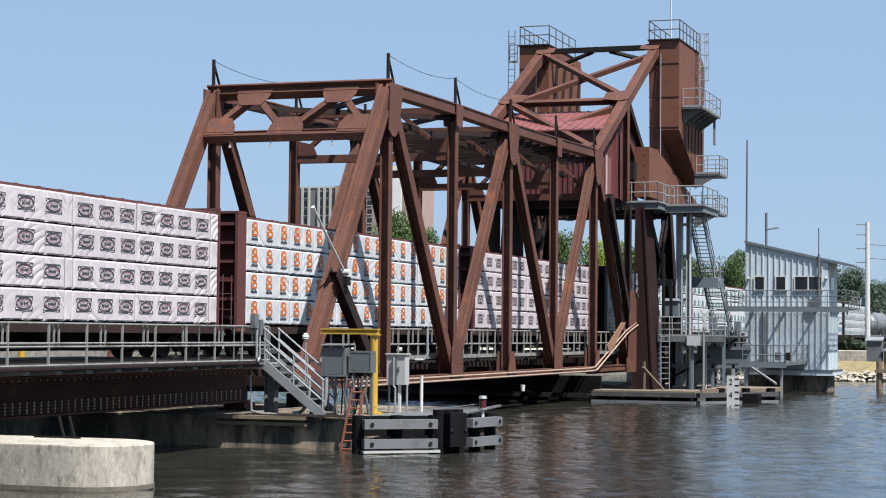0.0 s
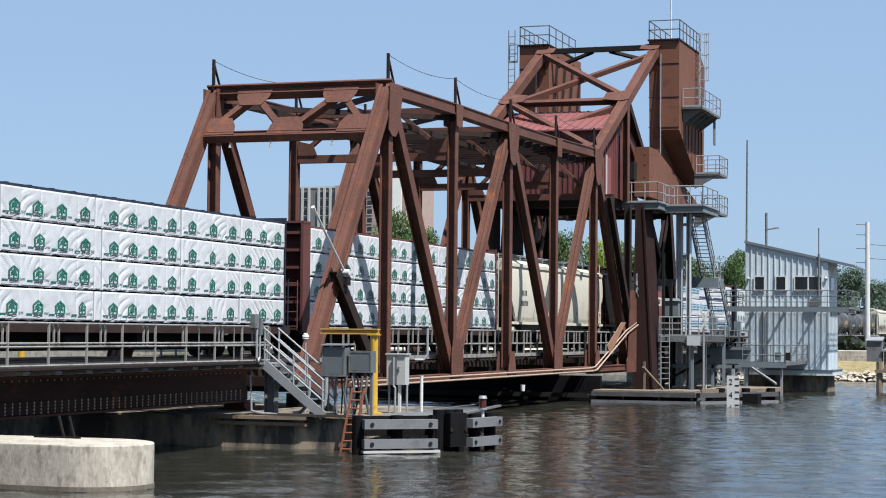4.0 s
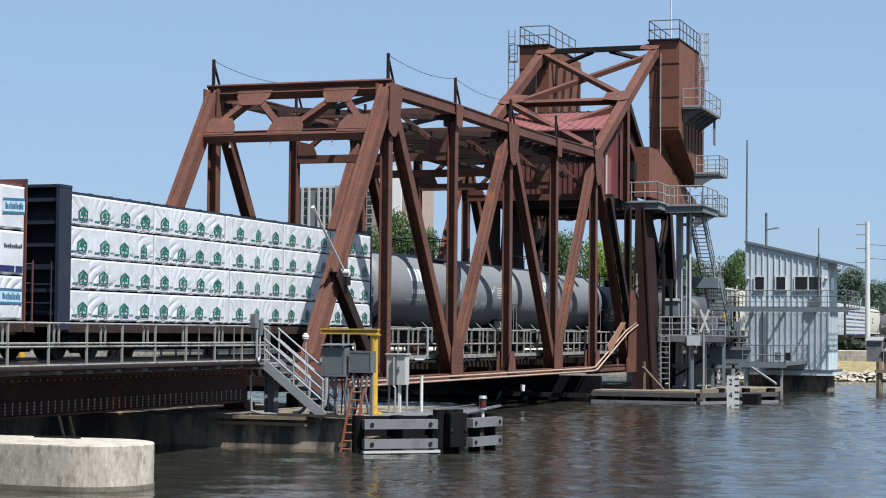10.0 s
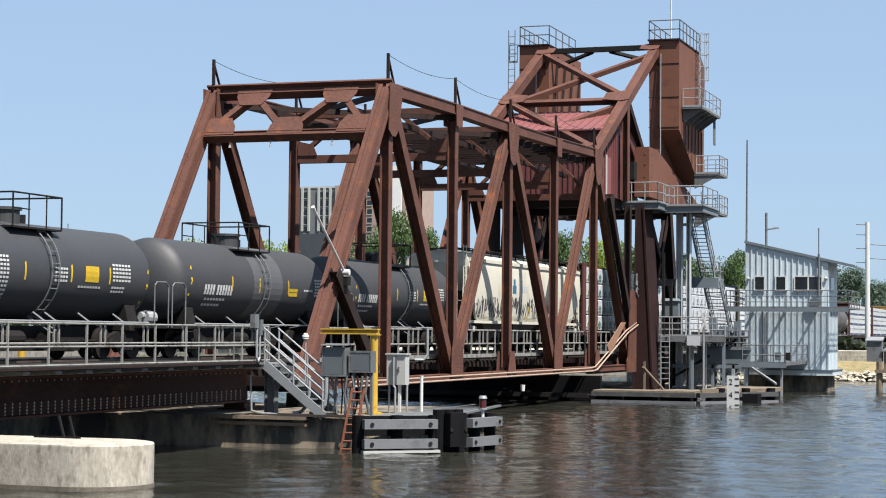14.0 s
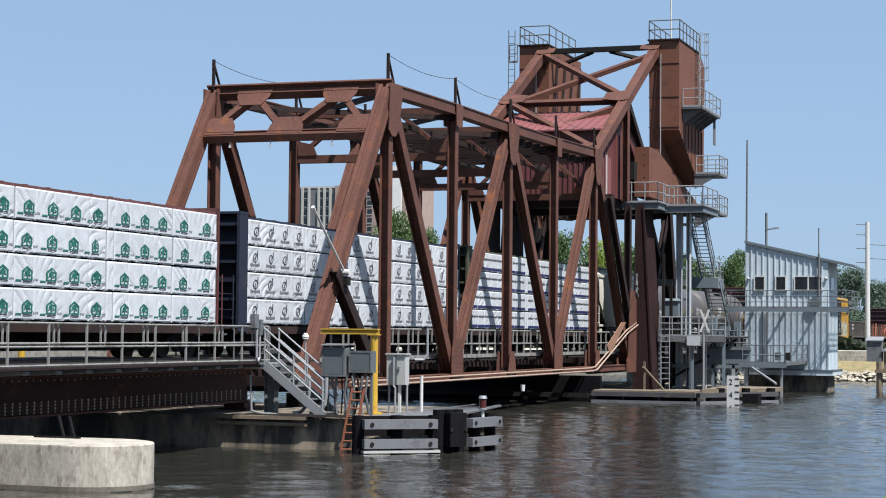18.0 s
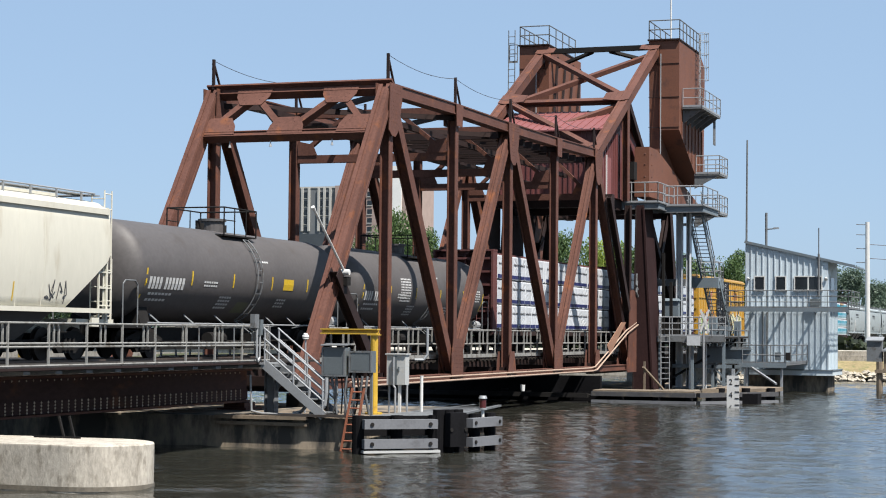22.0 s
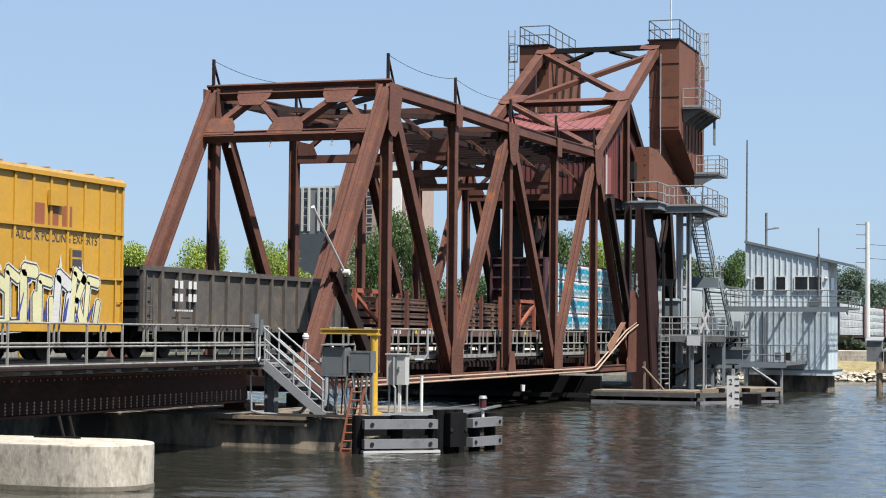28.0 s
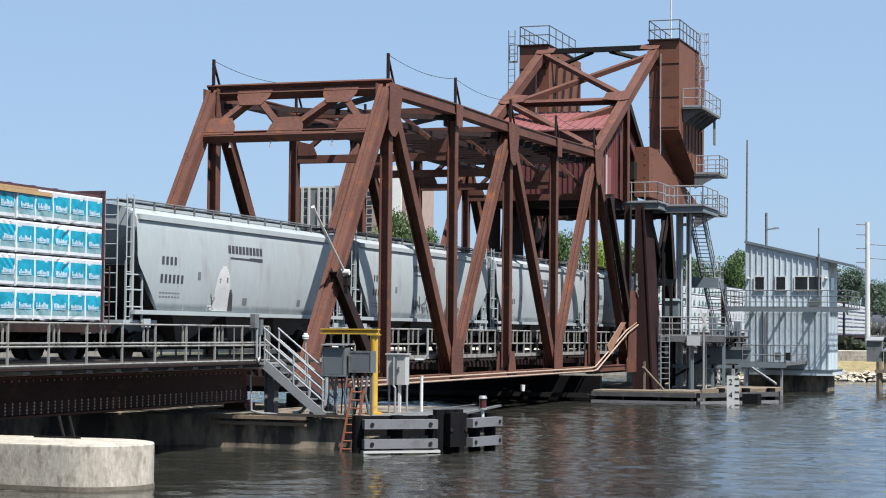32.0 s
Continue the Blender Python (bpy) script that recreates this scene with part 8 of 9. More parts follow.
# ---- control house ----
def control_house():
    h = thing("control_house", "grey-blue ribbed metal control house with sloping roof and balcony", "control house")
    x0, x1, ya, yb = 59.0, 63.2, -7.8, -12.85
    zf, zb0, rl, rr = 2.55, -1.2, 6.62, 5.46
    part("lower_wall", Mb().box(x0, x1, yb, ya, zb0, zf - 0.1), SIDING, h)
    part("upper_wall", Mb().prism([(x0, ya, zf), (x0, yb, zf), (x0, yb, rr), (x0, ya, rl)], (x1 - x0, 0, 0)), SIDING, h)
    n = 14
    for i in range(n + 1):
        y = ya + (yb - ya) * i / n
        zt = rl + (rr - rl) * i / n
        if i not in (0, n):
            part("batten", Mb().box(x0 - 0.05, x0, y - 0.035, y + 0.035, zf + 0.05, zt - 0.03), SIDING, h)
        part("batten", Mb().box(x0 - 0.05, x0, y - 0.035, y + 0.035, zb0, zf - 0.12), SIDING, h)
    for i in range(7):
        x = x0 + 0.05 + i * (x1 - x0 - 0.1) / 6
        part("batten", Mb().box(x - 0.035, x + 0.035, yb - 0.05, yb, zb0, zf - 0.12), SIDING, h)
    rf = part("roof", Mb().prism([(x0 - 0.1, ya + 0.04, rl + 0.02), (x0 - 0.1, yb - 1.6, rr - 0.36), (x0 - 0.1, yb - 1.6, rr - 0.28), (x0 - 0.1, ya + 0.04, rl + 0.10)], (x1 - x0 + 1.0, 0, 0)), GREY_BLUE, h)
    part("fascia", Mb().beam((x0 - 0.12, ya + 0.05, rl + 0.06), (x0 - 0.12, yb - 1.61, rr - 0.32), 0.03, 0.16, (1, 0, 0)), GREY_BLUE, rf)
    for y0, y1, z0, z1 in ((-8.95, -8.4, 3.72, 4.5), (-10.25, -9.7, 3.72, 4.5), (-12.45, -10.85, 3.72, 4.5)):
        w = part("window", Mb().box(x0 - 0.062, x0 - 0.055, y0, y1, z0, z1), GLASS, h)
        mb = Mb()
        for q in ((y0 - 0.07, y1 + 0.07, z1, z1 + 0.07), (y0 - 0.07, y0, z0, z1), (y1, y1 + 0.07, z0, z1)):
            mb.box(x0 - 0.09, x0 - 0.05, *q)
        part("window_frame", mb, WHITE, w)
        part("sill", Mb().box(x0 - 0.13, x0 - 0.05, y0 - 0.1, y1 + 0.1, z0 - 0.08, z0), WHITE, w)
        if y1 - y0 > 1:
            part("mullion", Mb().box(x0 - 0.08, x0 - 0.06, (y0 + y1) / 2 - 0.04, (y0 + y1) / 2 + 0.04, z0, z1), WHITE, w)
    w = part("window", Mb().box(60.2, 61.6, yb - 0.02, yb - 0.002, 3.7, 4.5), GLASS, h)
    part("window_frame", Mb().box(60.1, 61.7, yb - 0.05, yb - 0.02, 4.5, 4.58).box(60.1, 61.7, yb - 0.05, yb - 0.02, 3.62, 3.7), WHITE, w)
    # balcony round the upper floor
    mb = Mb()
    for i in range(int((ya - yb + 2.3) / 0.045)):
        y = yb - 1.4 + i * 0.045
        mb.box(x0 - 1.5, x0 - 0.06, y, y + 0.009, zf - 0.012, zf)
    for i in range(int((x1 - x0) / 0.045)):
        x = x0 - 0.06 + i * 0.045
        mb.box(x, x + 0.009, yb - 1.4, yb - 0.04, zf - 0.012, zf)
    for i in range(6):
        mb.box(x0 - 1.5 + i * 0.28, x0 - 1.494 + i * 0.28, yb - 1.4, ya + 0.9, zf - 0.02, zf - 0.004)
    tagged(part("balcony_grating", mb, GREY_BLUE, h), kind="stuff")
    part("balcony_beam", Mb().box(x0 - 1.56, x0 - 1.5, yb - 1.4, ya + 0.9, zf - 0.2, zf + 0.04), GREY_BLUE, h)
    for i in range(4):
        y = yb - 1.2 + i * 1.9
        part("balcony_bracket", Mb().prism([(x0 - 1.05, y, zf - 0.12), (x0 - 1.05, y, zf - 0.06), (x0, y, zf - 0.06), (x0, y, zf - 0.35)], (0, 0.06, 0)), GREY_BLUE, h)
    railing(h, (x0 - 1.5, yb - 1.4, zf), (x0 - 1.5, ya + 0.9, zf), 7, 1.1, (0.4, 0.75), 0.025, GALV_OLD)
    railing(h, (x0 - 1.5, yb - 1.4, zf), (x1, yb - 1.4, zf), 5, 1.1, (0.4, 0.75), 0.025, GALV_OLD)
    railing(h, (x0 - 1.5, ya + 0.9, zf), (x1, ya + 0.9, zf), 5, 1.1, (0.4, 0.75), 0.025, GALV_OLD)
    # base
    part("ledge", Mb().box(x0 - 0.25, x1 + 0.2, yb - 0.3, ya + 0.2, -1.5, -1.2), SIDING, h)
    part("ledge_cap", Mb().box(x0 - 0.3, x1 + 0.25, yb - 0.35, ya + 0.25, -1.2, -1.14), GREY_BLUE, h)
    # pipes down the wall
    for y in (-8.9, -9.15):
        part("downpipe", Mb().tube((x0 - 0.1, y, -1.1), (x0 - 0.1, y, zf - 0.2), 0.045, 8), GALV_OLD, h)
    part("foundation", Mb().box(x0 + 0.55, x1 - 0.4, yb + 0.1, ya, -4.2, -1.5), CONC_OLD, h)
    for x, y, z in ((x0 - 0.12, -7.98, 4.35), (x0 - 0.12, -12.72, 4.35)):
        part("wall_lamp", Mb().tube((x, y, z), (x + 0.1, y, z + 0.1), 0.12, 10, 0.05), WHITE, h)
    part("meter_box", Mb().box(x0 - 0.3, x0 - 0.06, -12.4, -11.8, 2.75, 3.15), CAB_DARK, h)
    mast = thing("tall_mast", "tall thin grey pole beside the control house", "mast", (60.5, -7.55, 2.55))
    part("pole", Mb().tube((0, 0, -4.4), (0.0, -0.08, 10.6), 0.085, 8, 0.05), GALV_OLD, mast)
    lp = thing("lamp_pole", "short grey pole with a side light arm on the roof", "lamp post", (61.8, -8.62, 6.4))
    part("pole", Mb().tube((0, 0, 0), (0, 0, 2.25), 0.08, 8), GALV_OLD, lp)
    part("arm", Mb().tube((0, 0, 1.2), (0, -0.65, 1.25), 0.04, 6), GALV_OLD, lp)
    part("lamp_head", Mb().box(-0.08, 0.08, -0.8, -0.45, 1.22, 1.32), GALV, lp)
    an = thing("antenna", "thin whip antenna fixed to the control house wall", "antenna", (58.85, -12.3, 3.3))
    part("sleeve", Mb().tube((0, 0, 0), (0, 0, 2.6), 0.07, 8), GALV_OLD, an)
    part("whip", Mb().tube((0, 0, 2.6), (0, 0, 4.2), 0.035, 6), GALV_OLD, an)


control_house()


def house_walkway():
    w = thing("footbridge", "grey steel footbridge from tower pier to control house", "footbridge")
    part("deck", Mb().box(50.0, 59.0, -11.6, -9.2, -0.80, -0.70), GALV_OLD, w)
    part("edge_beam", Mb().box(49.92, 50.0, -11.7, -9.0, -0.92, -0.66), GREY_BLUE, w)
    railing(w, (50.0, -11.6, -0.7), (50.0, -9.2, -0.7), 4, 1.05, (0.5,), 0.03, GALV_OLD)
    railing(w, (50.0, -11.6, -0.7), (59.0, -11.6, -0.7), 5, 1.05, (0.5,), 0.03, GALV_OLD)
    for y in (-9.4, -11.4):
        part("leg", Mb().beam((50.2, y, -4), (50.2, y, -0.8), 0.14, 0.14), GALV, w)
    part("brace", Mb().beam((50.2, -9.6, -0.85), (47.0, -11.6, -1.75), 0.1, 0.1), GALV, w)
    bx = thing("switch_cabinet", "small dark switch boxes on the footbridge railing", "electrical cabinet")
    part("box", Mb().box(50.0, 50.25, -11.35, -11.05, -0.5, -0.05), CAB_DARK, bx)
    part("box", Mb().box(50.0, 50.25, -11.9, -11.65, -0.5, -0.05), BLACKISH, bx)


house_walkway()


# ---- far trestle and bank ----
def trestle():
    t = thing("trestle", "low railway trestle with concrete bents beyond the tower", "railway bridge")
    for y in (-1.3, 1.3):
        part("girder", Mb().box(45.9, 96, y - 0.2, y + 0.2, -1.35, -0.42), RUST_DARK, t)
    for x in (70, 80, 90):
        part("bent", Mb().box(x - 0.5, x + 0.5, -2.2, 2.2, -4.2, -1.35), CONC, t)
    for s in (-1, 1):
        a, b = sorted((s * 1.5, s * 2.9))
        part("walkway", Mb().box(48, 110, a, b, -0.30, -0.22), GALV_OLD, t)
        for z in (0.85, 0.35):
            part("handrail", Mb().tube((64, s * 2.85, z), (110, s * 2.85, z), 0.035, 6), GALV_OLD, t)
        for i in range(31):
            piece(("tr_post",), "rail_post", lambda: Mb().beam((0, 0, -0.25), (0, 0, 0.85), 0.06, 0.06), GALV_OLD, t, (64 + i * 1.5, s * 2.85, 0))


trestle()


def abutment():
    a = thing("abutment", "pale stepped concrete abutment wall on the far bank", "abutment")
    for i in range(4):
        part("block", Mb().box(93.5 + 0.25 * i, 104, -14.5 + i * 0.3, 3.6, -1.9 + i * 0.42, -1.5 + i * 0.42), CONC, a)
    part("foot", Mb().box(93.2, 104, -9, 3.6, -4, -1.9), CONC, a)
    part("sloped_bank", Mb().prism([(89.4, -44, -2.3), (93.4, -44, -1.1), (94.5, -44, -0.95), (94.5, -44, -2.6)], (0, 37.5, 0)), mat("dry_grass_bank", (0.2, 0.16, 0.08), 0.95, 0, 0.35, 0.6, 6, 0.4, (0.09, 0.10, 0.035), 0.4), a)
    rk = random.Random(8)
    mb = Mb()
    for i in range(800):
        x, y = 88.0 + rk.uniform(0, 2.2), rk.uniform(-42, 4)
        r = rk.uniform(0.10, 0.34)
        z = -2.45 + (x - 88) * 0.28
        pts = [(x + r * rk.uniform(0.6, 1.1) * math.cos(q), y + r * rk.uniform(0.6, 1.2) * math.sin(q), z + rk.uniform(-0.1, 0.1)) for q in (0, 1.25, 2.5, 3.8, 5.0)]
        pk = (x + rk.uniform(-0.1, 0.1), y, z + r * rk.uniform(0.4, 0.8))
        bt = (x, y, z - r)
        mb.add(pts + [pk, bt], [(i2, (i2 + 1) % 5, 5) for i2 in range(5)] + [((i2 + 1) % 5, i2, 6) for i2 in range(5)])
    s = part("riprap", mb, mat("pale_riprap", (0.3, 0.271, 0.221), 0.9, 0, 0.3, 1.2, 8, 0.3), None)
    tagged(s, "pale broken stone along the far waterline", "stones", kind="stuff")


abutment()


def sea_wall():
    w = thing("sea_wall", "pale concrete sea wall and apron along the far bank", "sea wall", kind="structure")
    part("wall", Mb().box(96.4, 97.2, 6, 150, -4.2, -0.72), CONC, w)
    part("coping", Mb().box(96.3, 97.4, 6, 150, -0.72, -0.58), CONC, w)
    part("apron", Mb().box(97.4, 140, 6, 150, -1.2, -0.66), mat("pale_sandy_apron", (0.36, 0.33, 0.28), 0.9, 0, 0.3, 0.2, 3, 0.2, (0.2, 0.17, 0.12), 0.3), w)
    b = thing("storage_shed", "low beige storage shed with a shallow roof on the bank", "shed", (110, 69.5, -0.66))
    part("walls", Mb().box(0, 6, -1.85, 1.85, 0, 1.65), mat("beige_boards", (0.42, 0.34, 0.30), 0.7), b)
    part("roof", Mb().prism([(-0.3, -2.1, 1.65), (-0.3, 0, 2.0), (-0.3, 2.1, 1.65)], (6.6, 0, 0)), mat("faded_red_roof", (0.25, 0.17, 0.15), 0.7), b)
    part("door", Mb().box(-0.04, -0.004, -0.5, 0.4, 0, 1.4), GALV_OLD, b)
    y = thing("yellow_post", "yellow painted steel post beyond the track", "post")
    part("shaft", Mb().tube((-2.85, 5.3, -1.6), (-2.85, 5.3, 0.74), 0.12, 12), YELLOW, y)
    part("cap", Mb().tube((-2.85, 5.3, 0.74), (-2.85, 5.3, 0.80), 0.15, 12), YELLOW, y)


sea_wall()


def small_dock():
    d = thing("dock_platform", "small grey cabinet on a timber platform by the bank", "dock")
    part("platform", Mb().box(62.0, 68.0, -20.5, -15.3, -1.35, -1.15), TIMBER, d)
    for x, y in ((62.3, -15.56), (62.3, -18.4), (65.5, -16.1)):
        part("round_post", Mb().tube((x, y, -4.2), (x, y, -0.65 if y > -17 else -0.4), 0.2, 10), TIMBER, d)
    bx = thing("dock_cabinet", "grey sloped-top cabinet on posts beside the dock", "cabinet")
    part("body", Mb().prism([(62.3, -14.78, -0.65), (62.3, -14.78, 0.62), (63.1, -14.78, 0.8), (63.1, -14.78, -0.65)], (0, -0.92, 0)), GALV_OLD, bx)
    part("top", Mb().prism([(62.2, -14.72, 0.62), (62.2, -14.72, 0.68), (63.2, -14.72, 0.9), (63.2, -14.72, 0.84)], (0, -1.05, 0)), GALV, bx)
    b2 = thing("dock_shed", "dark brown boarded box on the dock", "shed")
    part("body", Mb().box(62.4, 66, -20, -15.8, -1.15, -0.05), TIMBER, b2)
    part("lid", Mb().prism([(62.2, -15.7, -0.05), (62.2, -15.7, 0.05), (66, -15.7, 0.3), (66, -15.7, 0.2)], (0, -4.5, 0)), GALV_OLD, b2)


small_dock()


# ---- the far side: trees, buildings, poles ----
def leaf_material(name, col, dark):
    m = bpy.data.materials.new(name)
    m.use_nodes = True
    n, ln = m.node_tree.nodes, m.node_tree.links
    b = n["Principled BSDF"]
    geo = n.new("ShaderNodeNewGeometry")
    mx = n.new("ShaderNodeMix")
    mx.data_type = "RGBA"
    mx.inputs["A"].default_value, mx.inputs["B"].default_value = (*dark, 1), (*col, 1)
    ln.new(geo.outputs["Random Per Island"], mx.inputs["Factor"])
    ln.new(mx.outputs["Result"], b.inputs["Base Color"])
    b.inputs["Roughness"].default_value = 0.6
    b.inputs["Transmission Weight"].default_value = 0.0
    tr = n.new("ShaderNodeBsdfTranslucent")
    ln.new(mx.outputs["Result"], tr.inputs["Color"])
    ms = n.new("ShaderNodeMixShader")
    ms.inputs[0].default_value = 0.3
    ln.new(b.outputs[0], ms.inputs[1]), ln.new(tr.outputs[0], ms.inputs[2])
    ln.new(ms.outputs[0], n["Material Output"].inputs["Surface"])
    return m


LEAF_BRIGHT = leaf_material("bright_green_leaves", (0.27, 0.33, 0.045), (0.12, 0.19, 0.028))
LEAF_DARK = leaf_material("deep_green_leaves", (0.085, 0.14, 0.0382), (0.0382, 0.0765, 0.0213))
# distance haze is mixed into this leaf colour, no mist is drawn
LEAF_HAZY = leaf_material("haze_tinted_leaves", (0.10, 0.145, 0.098), (0.068, 0.104, 0.076))
BARK = mat("tree_bark", (0.0714, 0.0536, 0.0391), 0.9, 0, 0.3, 2, 15, 0.4)


def crown_mesh(seed, lobes=14, leaves=15000, size=0.24):
    """A crown in a unit box (width 1, height 1): lobes of many leaf clumps with gaps between them."""
    rnd = random.Random(seed)
    cs = [(rnd.uniform(-0.28, 0.28), rnd.uniform(-0.28, 0.28), rnd.uniform(0.2, 0.88), rnd.uniform(0.11, 0.21)) for _ in range(lobes)]
    cs.append((0, 0, 0.55, 0.30))
    mb = Mb()
    for i in range(leaves):
        cx, cy, cz, r = cs[i % len(cs)]
        v = Vector((rnd.gauss(0, 1), rnd.gauss(0, 1), rnd.gauss(0, 1))).normalized() * (r * rnd.uniform(0.45, 1.1))
        p = Vector((cx, cy, cz)) + v
        a = Vector((rnd.gauss(0, 1), rnd.gauss(0, 1), rnd.gauss(0, 1))).normalized()
        b = a.orthogonal().normalized()
        c = a.cross(b)
        s = size * 0.06 * rnd.uniform(0.6, 1.3)
        mb.add([p + b * s, p + c * s * 0.6, p - b * s, p - c * s * 0.6 + a * s * 0.3], [(0, 1, 2), (0, 2, 3)])
    return mb


def tree(x, y, height, width, leaf, label, seed, lift=0.16):
    z0 = bank_height(x, y) - 0.1
    t = thing("tree", label, "tree", (x, y, z0), "trees on the far bank")
    def wood():
        rnd = random.Random(4)
        mb = Mb().tube((0, 0, 0), (0.02, 0.01, 0.35), 0.028, 8, 0.02).tube((0.02, 0.01, 0.35), (0, 0, 0.75), 0.02, 7, 0.006)
        for i in range(7):
            a = i * 0.9
            z = 0.28 + 0.06 * i
            mb.tube((0.01, 0, z), (0.26 * math.cos(a), 0.26 * math.sin(a), z + 0.2), 0.011, 6, 0.003)
        return mb
    tr = piece(("trunk",), "trunk", wood, BARK, t)
    tr.scale = (width, width, height)
    cr = piece(("crown", seed % 5), "crown", lambda: crown_mesh(seed % 5 + 20), leaf, t)
    cr.location = (0, 0, height * lift * 0.55)
    cr.scale = (width, width, height * (1 - lift * 0.55))
    cr.rotation_euler = (0, 0, seed * 1.3)
    return t


BRIGHT, DEEP, PALE = "leafy bright green tree on the far bank", "dense dark green tree on the far bank", "hazy green tree in the distance"
ROW = [
    (160, 89, 12.9, 9.84, 0), (160, 80.5, 13.1, 9.43, 0), (160, 69.3, 12.9, 9.02, 0), (162, 63.5, 11, 7.38, 0), (158, 75, 7.5, 6, 1), (165, 94.5, 13.2, 9, 1), (170, 101, 13.1, 10, 1), (172, 109, 12.9, 11, 1), (168, 116, 12.8, 10, 1),
    (160, 53, 17, 9, 1), (158, 49, 14.5, 8, 1), (160, 57, 13, 8, 1), (165, 43, 9, 9, 1), (165, 38, 10, 8, 1), (160, 31.5, 14.2, 8, 1), (162, 27, 13, 8, 0), (158, 22.5, 12, 8, 1), (160, 18, 11, 7, 1), (155, 12, 12.5, 7.5, 1), (160, 9, 9, 6, 1),
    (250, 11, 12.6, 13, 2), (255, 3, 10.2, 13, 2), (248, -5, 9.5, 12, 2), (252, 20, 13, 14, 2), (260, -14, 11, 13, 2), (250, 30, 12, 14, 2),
]
for i, (x, y, h, w, k) in enumerate(ROW):
    tree(x, y, h, w, (LEAF_BRIGHT, LEAF_DARK, LEAF_HAZY)[k], (BRIGHT, DEEP, PALE)[k], i)


def far_wood():
    """A low continuous belt of far trees to the horizon on both sides."""
    rnd = random.Random(31)
    mb = Mb()
    for i in range(9000):
        y = rnd.uniform(-260, 330)
        x = 330 + rnd.uniform(-15, 15) + 0.1 * abs(y)
        top_z = 7.5 + 2.5 * math.sin(y * 0.13) + 1.8 * math.sin(y * 0.41 + 1)
        z = rnd.uniform(0, 1) ** 0.7 * top_z
        p = Vector((x, y, z))
        a = Vector((rnd.gauss(0, 1), rnd.gauss(0, 1), rnd.gauss(0, 1))).normalized()
        b = a.orthogonal().normalized() * rnd.uniform(0.9, 1.8)
        c = a.cross(b) * 0.8
        mb.add([p + b, p + c, p - b, p - c], [(0, 1, 2, 3)])
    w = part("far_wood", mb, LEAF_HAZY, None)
    tagged(w, "belt of hazy green woodland along the horizon", "woods", kind="stuff")
    # low shrubs on the bank, their deep shade put into the leaf colour
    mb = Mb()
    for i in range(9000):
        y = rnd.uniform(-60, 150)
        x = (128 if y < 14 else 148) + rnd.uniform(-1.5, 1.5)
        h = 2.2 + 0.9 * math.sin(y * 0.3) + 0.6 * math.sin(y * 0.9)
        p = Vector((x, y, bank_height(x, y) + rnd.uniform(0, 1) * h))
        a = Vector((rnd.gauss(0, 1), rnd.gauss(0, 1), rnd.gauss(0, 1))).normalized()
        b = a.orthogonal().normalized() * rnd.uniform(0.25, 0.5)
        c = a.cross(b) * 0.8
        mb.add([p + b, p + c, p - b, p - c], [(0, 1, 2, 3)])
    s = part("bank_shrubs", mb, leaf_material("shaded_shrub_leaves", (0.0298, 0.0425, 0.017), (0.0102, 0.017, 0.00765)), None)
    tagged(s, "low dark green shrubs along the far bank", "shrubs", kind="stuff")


far_wood()

TOWER_GREY = mat("grey_facade_panel", (0.114, 0.122, 0.128), 0.7, 0, 0.12, 0.2, 4, 0.05)
TOWER_PALE = mat("pale_facade_rib", (0.357, 0.35, 0.328), 0.7, 0, 0.1, 0.2, 4, 0.05)
TOWER_WHITE = mat("white_facade", (0.62, 0.62, 0.60), 0.7, 0, 0.08, 0.2, 4, 0.05)
BRICK = mat("brown_brick", (0.27, 0.205, 0.18), 0.85, 0, 0.15, 0.3, 6, 0.1)


def apartment_block():
    b = thing("apartment_building", "grey and brown high-rise building with pale ribs and dark windows", "building", (600, 0, -1.0))
    y0, y1, h = 241.6, 256.6, 56.3
    part("wall", Mb().box(0, 24, y0, y1, 0, h), TOWER_GREY, b)
    part("brick_wing", Mb().box(-1, 30, 213.0, y0 - 0.02, 0, h + 0.8), BRICK, b)
    part("roof_parapet", Mb().box(-0.2, 24, y0, y1, h, h + 0.6), TOWER_PALE, b)
    part("stair_shaft", Mb().box(-1.6, 5, 214.8, 218.8, 0, 64), TOWER_WHITE, b)
    part("roof_plant_room", Mb().box(4, 20, 214.0, 228.5, h + 0.8, h + 4.5), TOWER_PALE, b)
    for y in (y1 - 1.4, y1 - 4.1, y1 - 8.1, y1 - 10.4, y1 - 12.8):
        part("pale_rib", Mb().box(-0.6, 0, y - 0.42, y + 0.42, 40, h), TOWER_PALE, b)
    for f in range(8):
        z = h - 2.6 - f * 3.3
        for y, w2 in ((y1 - 2.35, 0.45), (y1 - 3.35, 0.4), (y1 - 9.25, 0.8), (y1 - 11.6, 0.8)):
            w = part("window", Mb().box(-0.12, -0.004, y - w2, y + w2, z - 1.1, z + 1.1), GLASS, b)
            part("sill", Mb().box(-0.25, -0.004, y - w2, y + w2, z - 1.3, z - 1.12), TOWER_PALE, w)
        for y in (217.5, 222.0, 227.5, 232.0, 236.5):
            w = part("window", Mb().box(-1.12, -1.004, y - 0.9, y + 0.9, z - 0.9, z + 0.9), GLASS, b)
            part("sill", Mb().box(-1.25, -1.004, y - 1.0, y + 1.0, z - 1.2, z - 0.92), TOWER_PALE, w)
    part("dark_base", Mb().box(-0.7, 0, y0, y1, 0, 39.0), mat("dark_lower_facade", (0.0425, 0.0501, 0.057), 0.5, 0, 0.15, 0.3, 4, 0.03), b)


apartment_block()


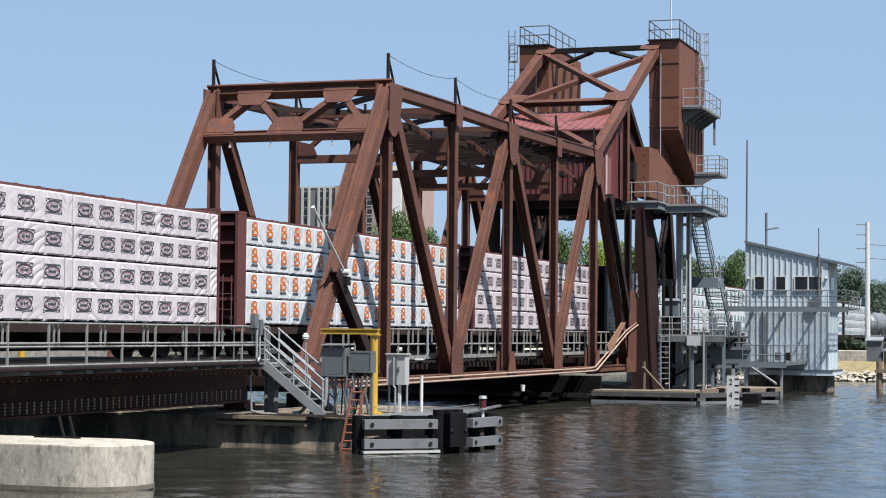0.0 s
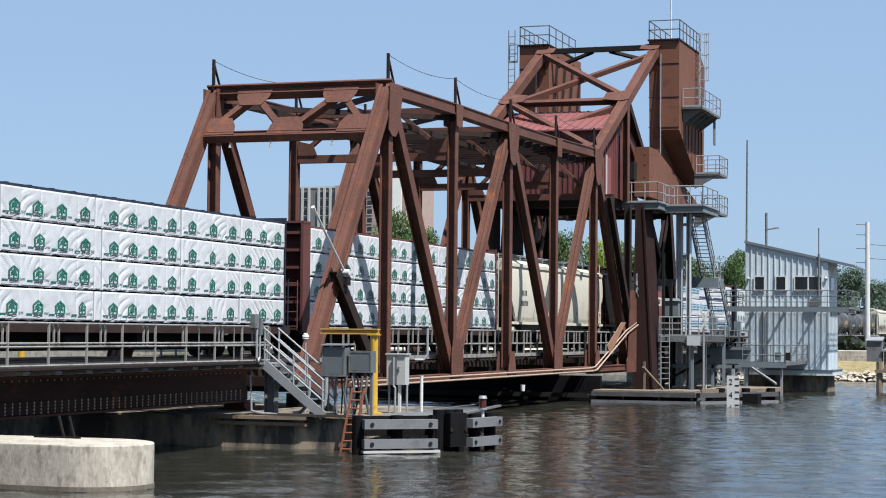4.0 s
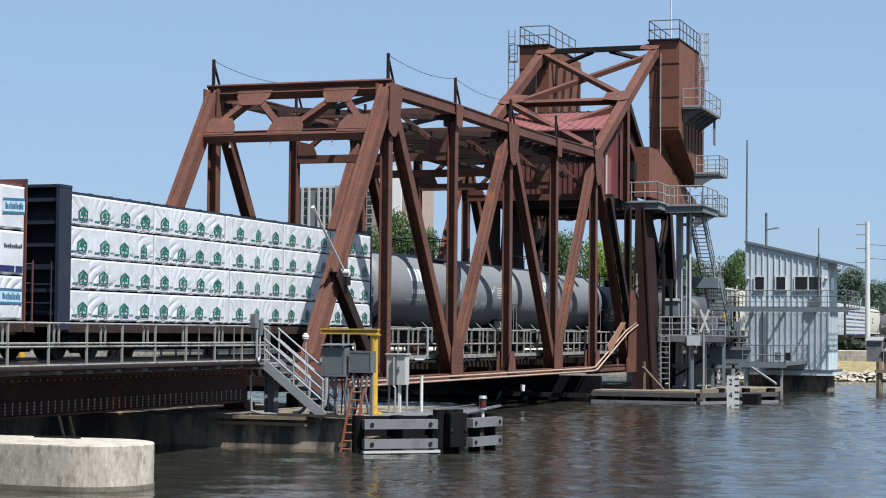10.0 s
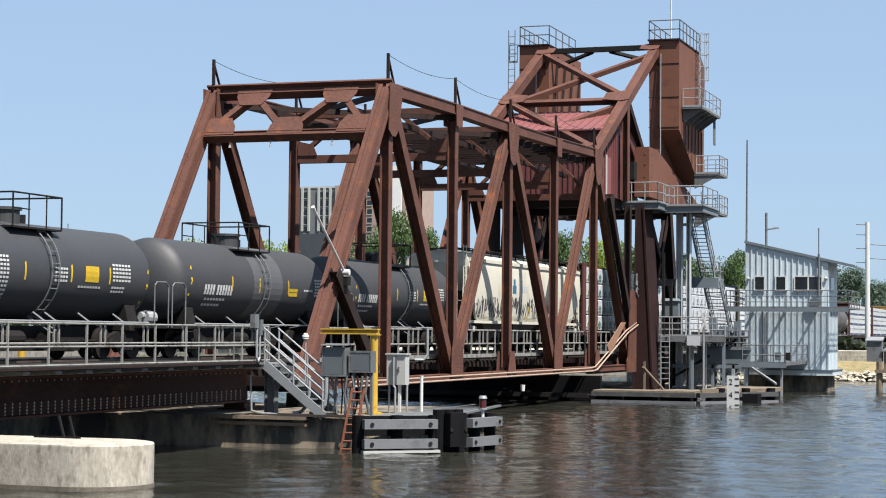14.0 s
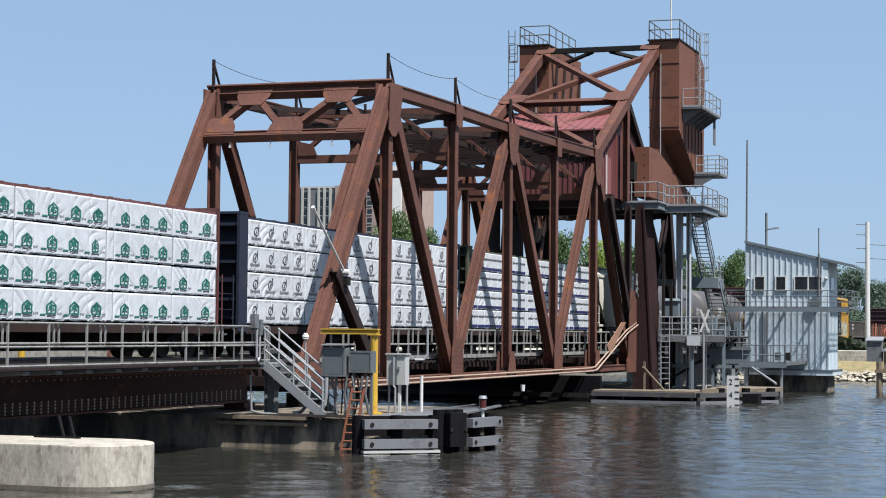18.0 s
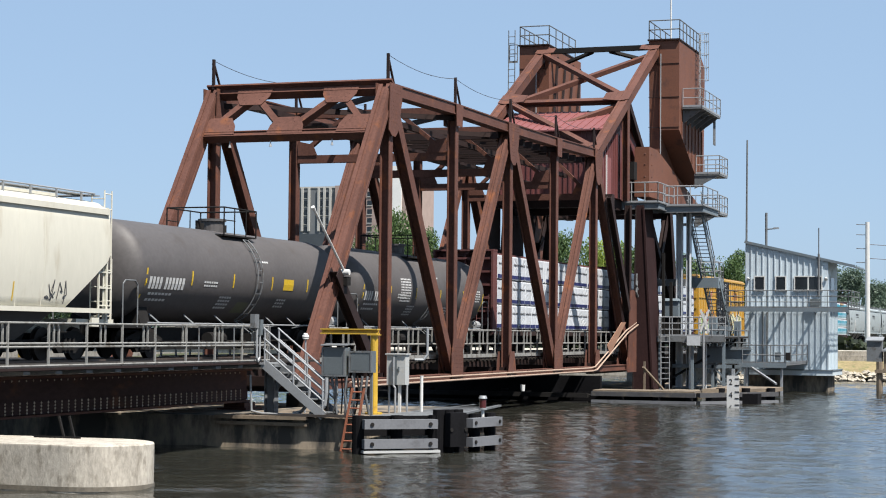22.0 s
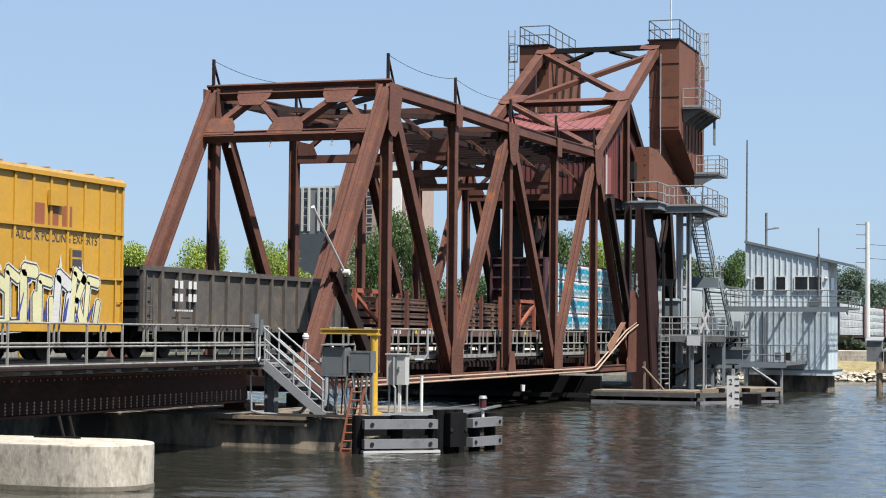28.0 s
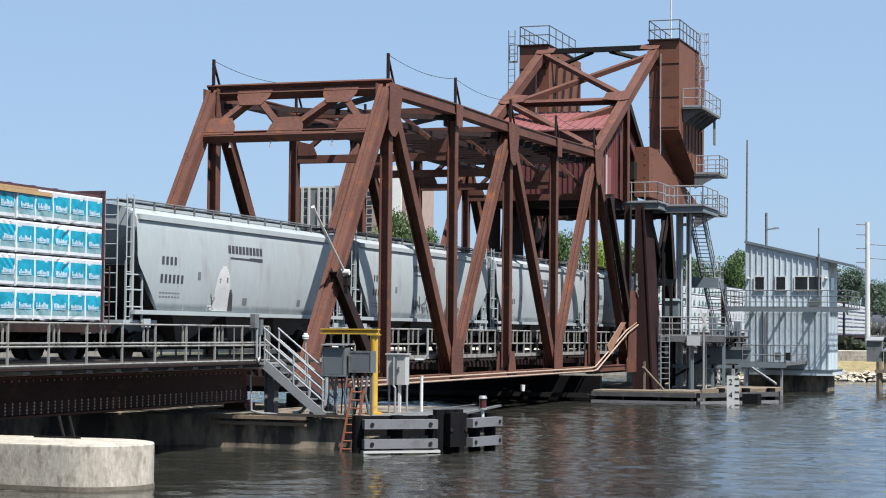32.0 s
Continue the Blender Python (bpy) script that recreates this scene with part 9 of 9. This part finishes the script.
def pavilion():
    p = thing("pavilion", "low white-roofed pavilion with a small cupola among trees", "building", (150, 70.5, -0.9))
    part("walls", Mb().box(-4, 4, -4, 4, 0, 4.2), TOWER_PALE, p)
    part("roof", Mb().add([(-5, -5, 4.2), (5, -5, 4.2), (5, 5, 4.2), (-5, 5, 4.2), (-1, -1, 6.9), (1, -1, 6.9), (1, 1, 6.9), (-1, 1, 6.9)], [(0, 1, 5, 4), (1, 2, 6, 5), (2, 3, 7, 6), (3, 0, 4, 7), (4, 5, 6, 7), (3, 2, 1, 0)]), WHITE, p)
    part("cupola", Mb().box(-0.7, 0.7, -0.7, 0.7, 6.9, 7.9), GALV_OLD, p)
    part("cupola_roof", Mb().add([(-0.9, -0.9, 7.9), (0.9, -0.9, 7.9), (0.9, 0.9, 7.9), (-0.9, 0.9, 7.9), (0, 0, 9.1)], [(0, 1, 4), (1, 2, 4), (2, 3, 4), (3, 0, 4), (3, 2, 1, 0)]), WHITE, p)


pavilion()


def poles():
    u = thing("utility_pole", "pale concrete utility pole carrying thin wires", "utility pole", (150, -5.1, -1.0))
    part("pole", Mb().tube((0, 0, 0), (0, 0, 14.3), 0.30, 12, 0.22), WHITE, u)
    for z in (14.0, 12.9, 11.4, 9.9):
        part("insulator", Mb().tube((0, 0.05, z), (0, 1.2, z + 0.05), 0.04, 6), GALV_OLD, u)
    w = thing("power_line", "thin sagging overhead wires beyond the bank", "wire")
    for z0, y1, z1 in ((10.9, -60, 11.5), (9.4, -60, 10.0)):
        a, b = Vector((150, -5.1, z0)), Vector((165, y1, z1))
        part("wire", Mb().path([a.lerp(b, i / 10) - Vector((0, 0, 4 * 1.3 * (i / 10) * (1 - i / 10))) for i in range(11)], 0.035, 4), CABLE, w)
    m = thing("radio_mast", "very thin distant radio mast above the trees", "mast", (250, 151.5, -1))
    part("mast", Mb().tube((0, 0, 0), (0, 0, 21.5), 0.16, 6, 0.08), CABLE, m)


poles()

# leaf spray growing on the near bank
LEAF_NEAR = mat("fresh_green_leaf", (0.114, 0.214, 0.0213), 0.45, 0, 0.2, 8, 60, 0.1)


def near_sprig():
    s = thing("bank_plant", "bright green leafy stem swaying on the near bank", "plant")
    part("stem", Mb().path([(0, 0, -0.62), (0.01, 0.0, -0.3), (0, 0, 0)], 0.004, 6), LEAF_NEAR, s)
    for i, (a, z, ln) in enumerate(((0.0, 0.0, 0.055), (2.2, -0.02, 0.06), (4.0, -0.03, 0.06), (1.2, -0.10, 0.07), (3.4, -0.14, 0.06), (5.4, -0.2, 0.07))):
        d = Vector((0.325 * math.cos(a) + 0.1, math.cos(a) * 0.9, 0.35 * math.sin(a)))
        d = Vector((-0.31, 0.94, 0.10)) if i == 0 else d
        d.normalize()
        side = d.cross(Vector((-0.94, 0.31, 0.25))).normalized() if i == 0 else d.orthogonal().normalized()
        pts = []
        for k, w in ((0.0, 0.001), (0.25, 0.007), (0.5, 0.009), (0.78, 0.006), (1.0, 0.0005)):
            c = d * (ln * k) + Vector((0, 0, z - 0.02 * k * k))
            pts += [c + side * w, c - side * w]
        part("leaf", Mb().add(pts, [(2 * k, 2 * k + 1, 2 * k + 3, 2 * k + 2) for k in range(4)]), LEAF_NEAR, s)
    return s


sprig = near_sprig()


def motions():
    for car, s0 in CARS:
        walk(car, [(t, pose(s0 - SPEED * t, 0, 0)) for t in (0.0, 8.0, 16.0, 24.0, 32.0)])
    walk(river, [(t, pose(-0.10 * t, -0.22 * t, WATER_Z)) for t in (0.0, 16.0, 32.0)])

    # the sprig bobs in and out of the corner with the wind
    bob = [(0.0, 0.45), (8.0, 0.47), (9.8, 0.50), (10.6, 0.625), (11.3, 0.57), (12.0, 0.595), (13.0, 0.605), (14.0, 0.635), (15.3, 0.58), (16.6, 0.625), (17.4, 0.617), (18.0, 0.61), (18.6, 0.598), (19.0, 0.628), (19.8, 0.56), (20.5, 0.53), (23.0, 0.50), (26.0, 0.54), (27.6, 0.600), (28.5, 0.633), (29.3, 0.55), (31.0, 0.54), (32.0, 0.618)]
    walk(sprig, [(t, pose(-54.01, -27.818, z, 0, 0, 0)) for t, z in bob])


motions()
